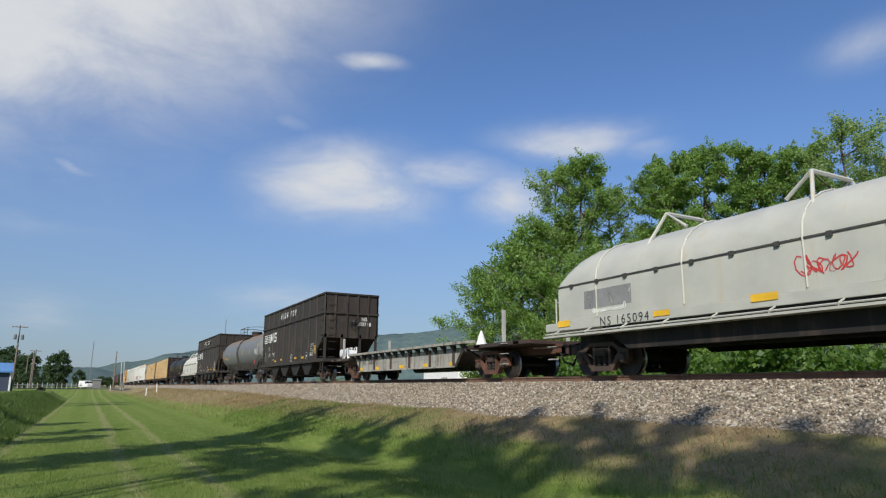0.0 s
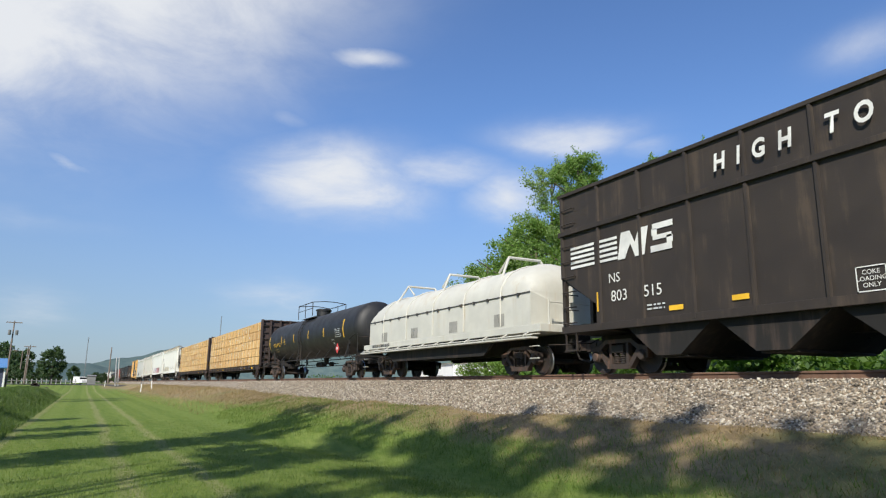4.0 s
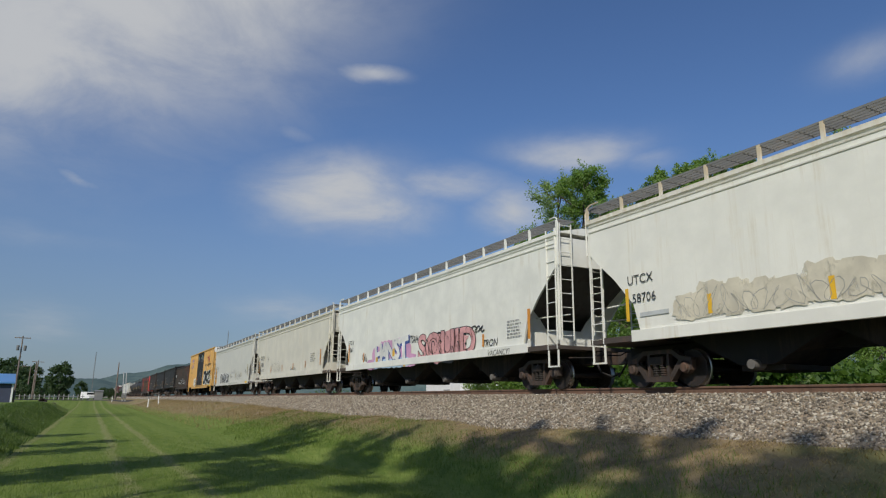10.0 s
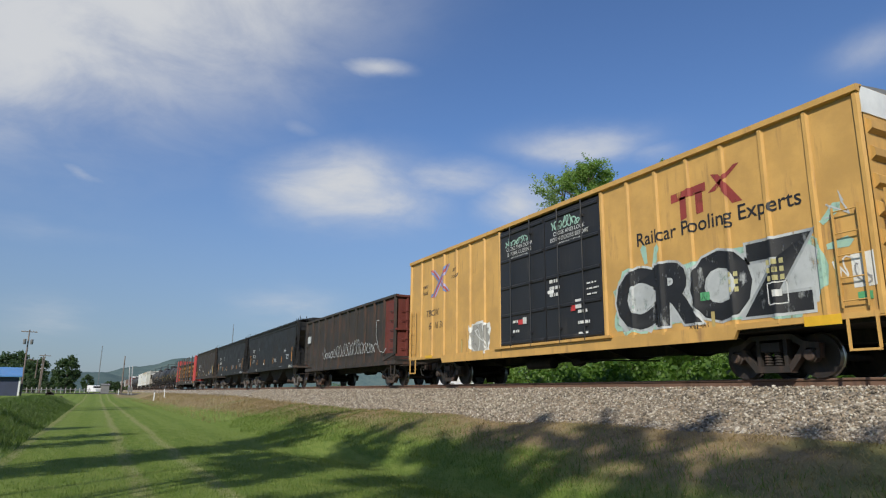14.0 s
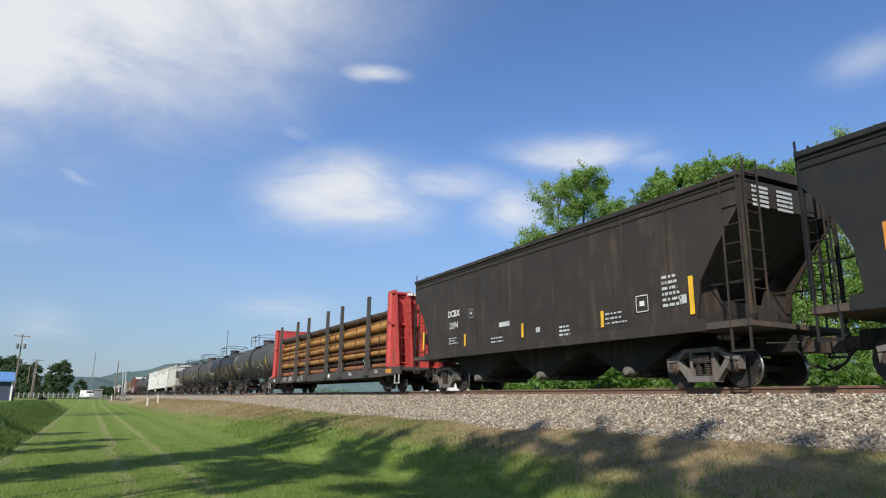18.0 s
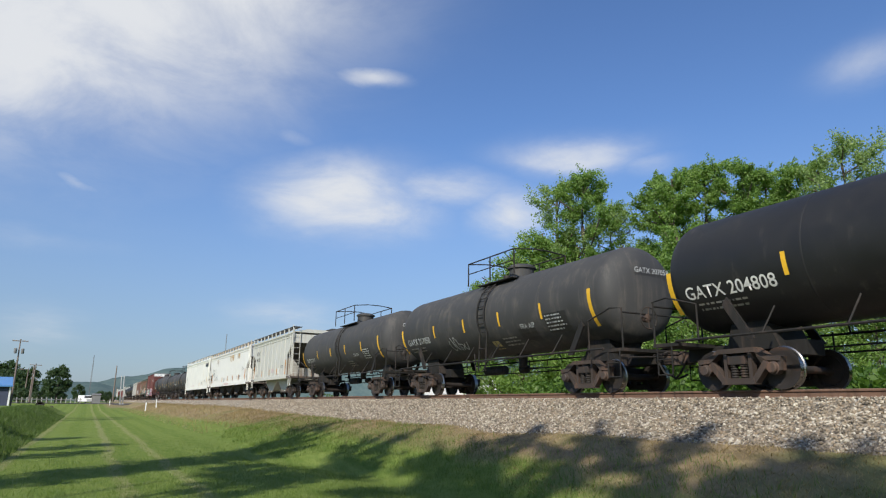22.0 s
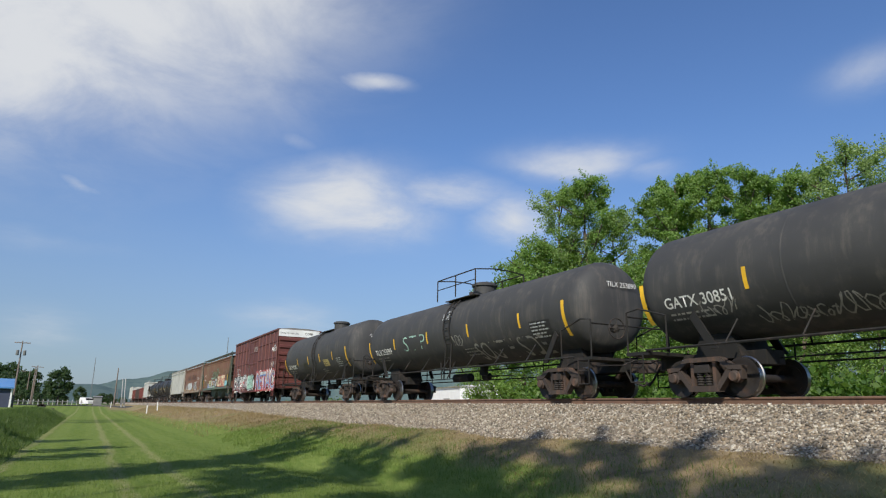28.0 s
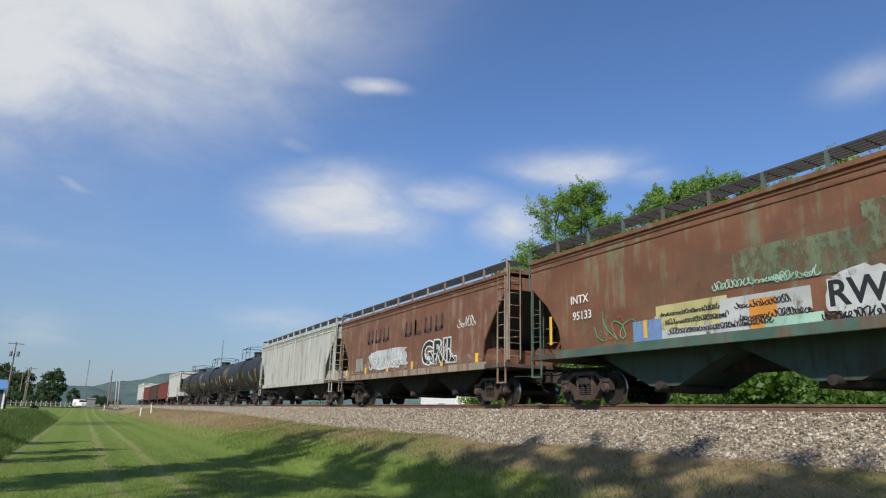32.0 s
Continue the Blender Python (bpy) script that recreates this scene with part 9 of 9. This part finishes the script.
def build_tail():
    car = ride(box_car("maroon box car covered with sprayed lettering along its foot", 7.77, 5.08, 0.78, M["box_maroon"], M["box_maroon"], (-1.7, 1.75), M["white_paint"], 1.15, False, (1.8, 3.05, 4.2)), -265.7, -250.15)
    y = -1.6
    for k, (x0, x1) in enumerate(((1.9, 3.6), (2.9, 4.8), (4.2, 6.0), (5.2, 7.0), (6.2, 7.75))):
        blot(car, x0, x1, 0.64, 2.3, M["ink_white"], 21 + k, y=y, away=0.004 + 0.0006 * k)
    graffito(car, "RETAC", 4.85, 1.42, 1.4, M["ink_silver"], M["ink_rose"], y=y - 0.006, stretch=1.12, bold=0.02, rim=0.09)
    tag(car, 2.2, 0.75, 5.0, 1.2, M["ink_white"], y=y, seed=125, weight=0.06, away=0.0165)
    letter(car, "RETAC", 4.9, 1.36, 1.2, M["ink_blue"], y=y - 0.006, stretch=1.25, away=0.0125, name="graffiti", bold=-0.01)
    tag(car, 2.2, 0.7, 5.2, 0.5, M["ink_red"], y=y, seed=121, weight=0.05, away=0.018)
    blot(car, -1.45, 1.4, 0.8, 2.1, M["ink_white"], 22, y=y - 0.05)
    graffito(car, "BIS", 0.0, 1.42, 1.05, M["ink_mint"], M["ink_black"], y=y - 0.055, stretch=1.3, bold=0.06, rim=0.05)
    for k, (x0, x1) in enumerate(((-7.5, -5.6), (-6.2, -4.2), (-4.8, -2.9), (-3.4, -1.9))):
        blot(car, x0, x1, 0.68, 1.95 + 0.2 * (k % 2), M["ink_silver" if k % 2 else "ink_white"], 61 + k, y=y, away=0.004 + 0.0006 * k)
    graffito(car, "ENZIL", -4.8, 1.42, 1.2, M["ink_silver"], M["ink_black"], y=y - 0.006, stretch=1.3, bold=0.0, rim=0.06)
    tag(car, -7.2, 0.8, 5.0, 1.0, M["ink_rose"], y=y, seed=122, weight=0.05, away=0.016)
    tag(car, -7.2, 0.8, 5.0, 1.1, M["ink_black"], y=y, seed=126, weight=0.04, away=0.0175)
    letter(car, "CO ER", -5.7, 2.6, 0.3, M["ink_white"], y=y, spacing=1.2)
    letter(car, "17 25 36", -5.4, 2.2, 0.28, M["ink_white"], y=y - 0.03, spacing=1.1)
    letter(car, "CLOSE AND LOCK\nDOOR BEFORE\nMOVING CAR", 0.95, 4.02, 0.12, M["ink_white"], y=y)
    tag(car, 6.3, 3.5, 1.2, 0.5, M["ink_white"], y=y, seed=123, weight=0.05)
    tag(car, 6.4, 2.35, 1.1, 0.6, M["ink_white"], y=y, seed=124, weight=0.04)
    patch(car, "stencil", bars(-1.3, 2.9, 0.5, 4, 0.12), M["ink_faint"], y=y - 0.02)
    drape(car, 7.77, (-1.7, 1.75), 1.15, (1.8, 3.05, 4.2))
    end_letter(car, "EXTRA HEIGHT CAR", 7.795, -0.75, 4.78, 0.11, M["ink_black"])
    end_letter(car, "COER", 7.795, 0.7, 4.8, 0.17, M["ink_black"], 0.01)
    car = ride(covered_hopper("covered_hopper", "rust brown covered hopper with green patches and red sprayed letters", 8.6, 4.2, M["rusty_hopper"], 3, M["walk_dark"], sill=(1.2, 1.42), cut=(3.35, 2.55, 1.45), chutes=M["dark_teal"], frame_paint=M["rust_frame"]), -284.7, -267.5)
    patch(car, "painted_patch", [(-1.5, -0.2, 2.3, 3.05), (-0.2, 1.15, 2.25, 3.0), (1.15, 2.0, 2.5, 3.4)], M["green_patch"])
    for k, (x0, x1, z0, z1) in enumerate(((-4.3, -2.9, 1.9, 2.9), (-3.0, -1.4, 2.2, 3.2), (2.1, 4.4, 2.2, 3.3), (4.6, 7.6, 1.45, 2.9), (0.8, 2.4, 1.9, 2.6), (-6.4, -5.2, 1.6, 2.2))):
        blot(car, x0, x1, z0, z1, M["green_wash"], 300 + k, away=0.003 + 0.0004 * k, name="painted_patch")
    for k, (x, body) in enumerate(((2.3, "E"), (3.0, "L"), (3.85, "U"), (4.8, "T"), (5.55, "E"))):
        letter(car, body, x + 0.1, 1.87, 1.0, M["spray_red"], stretch=1.0, bold=0.17, away=0.006 + 0.0004 * k, name="graffiti")
    for k, (x, body) in enumerate(((2.3, "E"), (3.0, "L"), (3.85, "U"), (4.8, "T"), (5.55, "E"))):
        letter(car, body, x, 1.93, 1.0, M["spray_cream"], stretch=0.98, bold=0.075, away=0.0095 + 0.0004 * k, name="graffiti")
    for k, (x0, x1, z0, z1) in enumerate(((5.2, 7.9, 2.1, 3.2), (6.2, 8.0, 1.6, 2.6), (-1.6, 1.3, 2.2, 3.3), (1.0, 2.4, 2.2, 3.0))):
        blot(car, x0, x1, z0, z1, M["green_wash"], 320 + k, away=0.0042 + 0.0003 * k, name="painted_patch")
    blot(car, 5.8, 7.5, 1.45, 1.95, M["ink_cyan"], 35, away=0.0065)
    for k, (x0, x1, z0, z1, ink) in enumerate(((-3.7, -0.2, 1.36, 1.95, "ink_silver"), (-3.65, -1.7, 1.62, 2.18, "ink_ochre"), (-1.9, 0.1, 1.5, 2.1, "ink_silver"), (-4.4, -3.5, 1.4, 1.9, "ink_blue"), (-1.2, -0.6, 1.42, 2.0, "ink_orange"), (-0.9, 0.3, 1.36, 1.6, "ink_mint"))):
        patch(car, "graffiti", [(x0, x1, z0, z1)], M[ink], away=0.0046 + 0.0005 * k)
    for k, (x, z, wide, h) in enumerate(((-3.5, 1.92, 1.6, 0.13), (-3.4, 1.72, 1.7, 0.13), (-3.3, 1.5, 2.6, 0.14), (-1.5, 1.85, 1.2, 0.16), (-1.4, 1.6, 1.5, 0.15), (-2.0, 2.3, 1.6, 0.18), (-0.6, 2.25, 0.9, 0.2))):
        tag(car, x, z, wide, h, M["ink_black" if k < 5 else "ink_mint"], seed=310 + k, weight=0.022, away=0.012)
    blot(car, 0.35, 1.5, 1.42, 2.3, M["ink_silver"], 34, away=0.008)
    graffito(car, "RW", 0.92, 1.86, 0.5, M["ink_black"], M["ink_white"], bold=0.03, rim=0.04)
    tag(car, 0.3, 1.4, 1.3, 0.2, M["ink_black"], seed=132, weight=0.03, away=0.012)
    letter(car, "INTX", -6.35, 2.72, 0.24, M["ink_white"], bold=0.02)
    letter(car, "95133", -6.25, 2.28, 0.24, M["ink_white"], bold=0.02)
    tag(car, -5.6, 1.5, 1.4, 0.75, M["ink_green"], seed=133, weight=0.03)
    tag(car, -5.3, 1.55, 0.6, 0.55, M["ink_rose"], seed=134, weight=0.025, away=0.0085)
    strips(car, [(7.46, 2.04, 0.12, 0.9), (-7.6, 2.0, 0.12, 0.8), (-4.0, 1.7), (1.6, 1.75)], M["ink_yellow"])
    car = ride(covered_hopper("covered_hopper", "rusty brown covered hopper with faint dark capitals and white scrawl", 7.75, 4.15, M["soo_hopper"], 3, M["walk_dark"], sill=(1.1, 1.34), cut=(3.55, 2.5, 1.5), frame_paint=M["soo_frame"]), -301.5, -286.0)
    # the old road name survives as faint dark blocks
    for k, x in enumerate((-3.9, -3.0, -2.1, 0.2, 1.1, 2.0, 2.9)):
        patch(car, "faded_lettering", [(x, x + 0.14, 2.7, 3.3), (x, x + 0.6, 2.7, 2.84), (x + (0.46 if k != 4 else 0.0), x + (0.6 if k != 4 else 0.14), 2.75, 3.3)], M["ink_soo"], y=-1.6)
    for k in range(16):
        x = -6.4 + k * 0.83
        blot(car, x, x + 1.3, 1.36, 1.6 + 0.25 * ((k * 7) % 5) / 4, M["pale_scuff"], 400 + k, away=0.003 + 0.0003 * k, name="scuff")
    blot(car, -3.7, 0.7, 1.45, 2.35, M["ink_silver"], 41, away=0.009)
    tag(car, -3.5, 1.5, 3.6, 0.7, M["ink_white"], seed=141, weight=0.05, away=0.0105)
    tag(car, -3.5, 1.55, 3.6, 0.6, M["ink_grey"], seed=143, weight=0.03, away=0.0115)
    graffito(car, "GRIL", 3.2, 1.85, 0.9, M["ink_black"], M["ink_white"], stretch=1.15, bold=0.03, rim=0.06)
    tag(car, 2.0, 1.45, 2.4, 0.8, M["ink_white"], seed=144, weight=0.035, away=0.014)
    patch(car, "stencil", [(-5.3, -4.4, 1.5, 2.1)], M["ink_faint"])
    strips(car, [(x, 1.5, 0.2, 0.3) for x in (-6.5, -4.0, -1.5, 1.0, 3.5, 6.0)], M["ink_yellow"])
    tag(car, 4.7, 2.6, 1.2, 0.4, M["ink_white"], seed=142, weight=0.03)
    ride(covered_hopper("covered_hopper", "streaked old grey covered hopper", 8.3, 4.2, M["old_hopper"], 3, M["walk_dark"], sill=(1.1, 1.34), cut=(3.4, 2.5, 1.5), ribs=10), -319.1, -302.5)
    for rear, front in ((-334.6, -320.6), (-350.2, -336.2), (-365.8, -351.8)):
        car = ride(tank_car("dusty black tank car with pale marks", 7.0, 1.38, 2.62, M["black_tank"]), rear, front)
        tank_marks(car, 7.0, (1.38, 2.62), "TILX 190244", -4.4, "ink_yellow", 0.26, 3.4)
    ride(covered_hopper("covered_hopper", "light grey covered hopper near the tail", 6.6, 4.2, M["grey_hopper"], 2, M["roofwalk"]), -380.4, -367.2)
    for rear, front, mat in ((-396.2, -382.2, "gondola_red"), (-412.0, -398.0, "gondola_brown"), (-427.8, -413.8, "gondola_red")):
        ride(open_hopper("dull red ribbed gondola near the tail" if mat == "gondola_red" else "dark brown ribbed gondola near the tail", 7.0, 3.4, M[mat], None, 0, 1.5, 10, None, 0.95, "gondola"), rear, front)
    ride(covered_hopper("covered_hopper", "pale covered hopper at the tail", 8.3, 4.3, M["pale_hopper"], 3, M["roofwalk"]), -446.0, -429.4)


M["rust_run"] = surface("rust_run", (0.60, 0.40, 0.18), 0.7, vary=0.2, grain=12.0, dirt=(0.68, 0.58, 0.44), dirt_amount=0.5, bump=0.0, wear=0.75)
M["rust_frame"] = surface("rust_frame", (0.07, 0.135, 0.11), 0.75, vary=0.3, dirt=(0.14, 0.07, 0.045), dirt_amount=0.55)
M["web_stained"] = surface("web_stained", (0.42, 0.41, 0.37), 0.6, vary=0.15, dirt=(0.20, 0.13, 0.08), dirt_amount=0.6)
M["pale_scuff"] = surface("pale_scuff", (0.42, 0.36, 0.30), 0.7, vary=0.3, wear=0.9)
M["green_wash"] = surface("green_wash", (0.15, 0.21, 0.14), 0.7, vary=0.3, wear=1.0)
M["soo_frame"] = surface("soo_frame", (0.34, 0.29, 0.23), 0.7, vary=0.25, dirt=(0.15, 0.07, 0.045), dirt_amount=0.7)
M["green_patch"] = surface("green_patch", (0.16, 0.20, 0.12), 0.7, vary=0.25, dirt=(0.15, 0.075, 0.045), dirt_amount=0.5, wear=0.5)
build_head()
build_lumber_cars()
build_white_hoppers()
build_yellow_box()
build_dark_cars()
build_logs()
build_tanks()
build_grey_hoppers()
build_tail()


def run(t):
    """How far the train has gone, in metres, from where it is at half time."""
    u = (t - 16) / 16
    return 16 * (17.177 * u - 0.340 * u * u - 0.037 * u ** 3)


def motions():
    for ob, x in TRAIN:
        turn = ob.rotation_euler.z
        walk(ob, [(t, pose(x + run(t), TRACK_Y, 0, 0, 0, math.degrees(turn))) for t in range(0, 33, 4)])
    keyed = {}
    n = 960
    for ob, x in SPIN:
        if x not in keyed:
            walk(ob, [(k * 32 / n, pose(x, 0, 0.457, 0, math.degrees(run(k * 32 / n) / 0.42), 0)) for k in range(n + 1)])
            keyed[x] = ob.animation_data
        else:
            ob.rotation_mode = "QUATERNION"
            ob.animation_data_create()
            ob.animation_data.action = keyed[x].action
            ob.animation_data.action_slot = keyed[x].action_slot


motions()
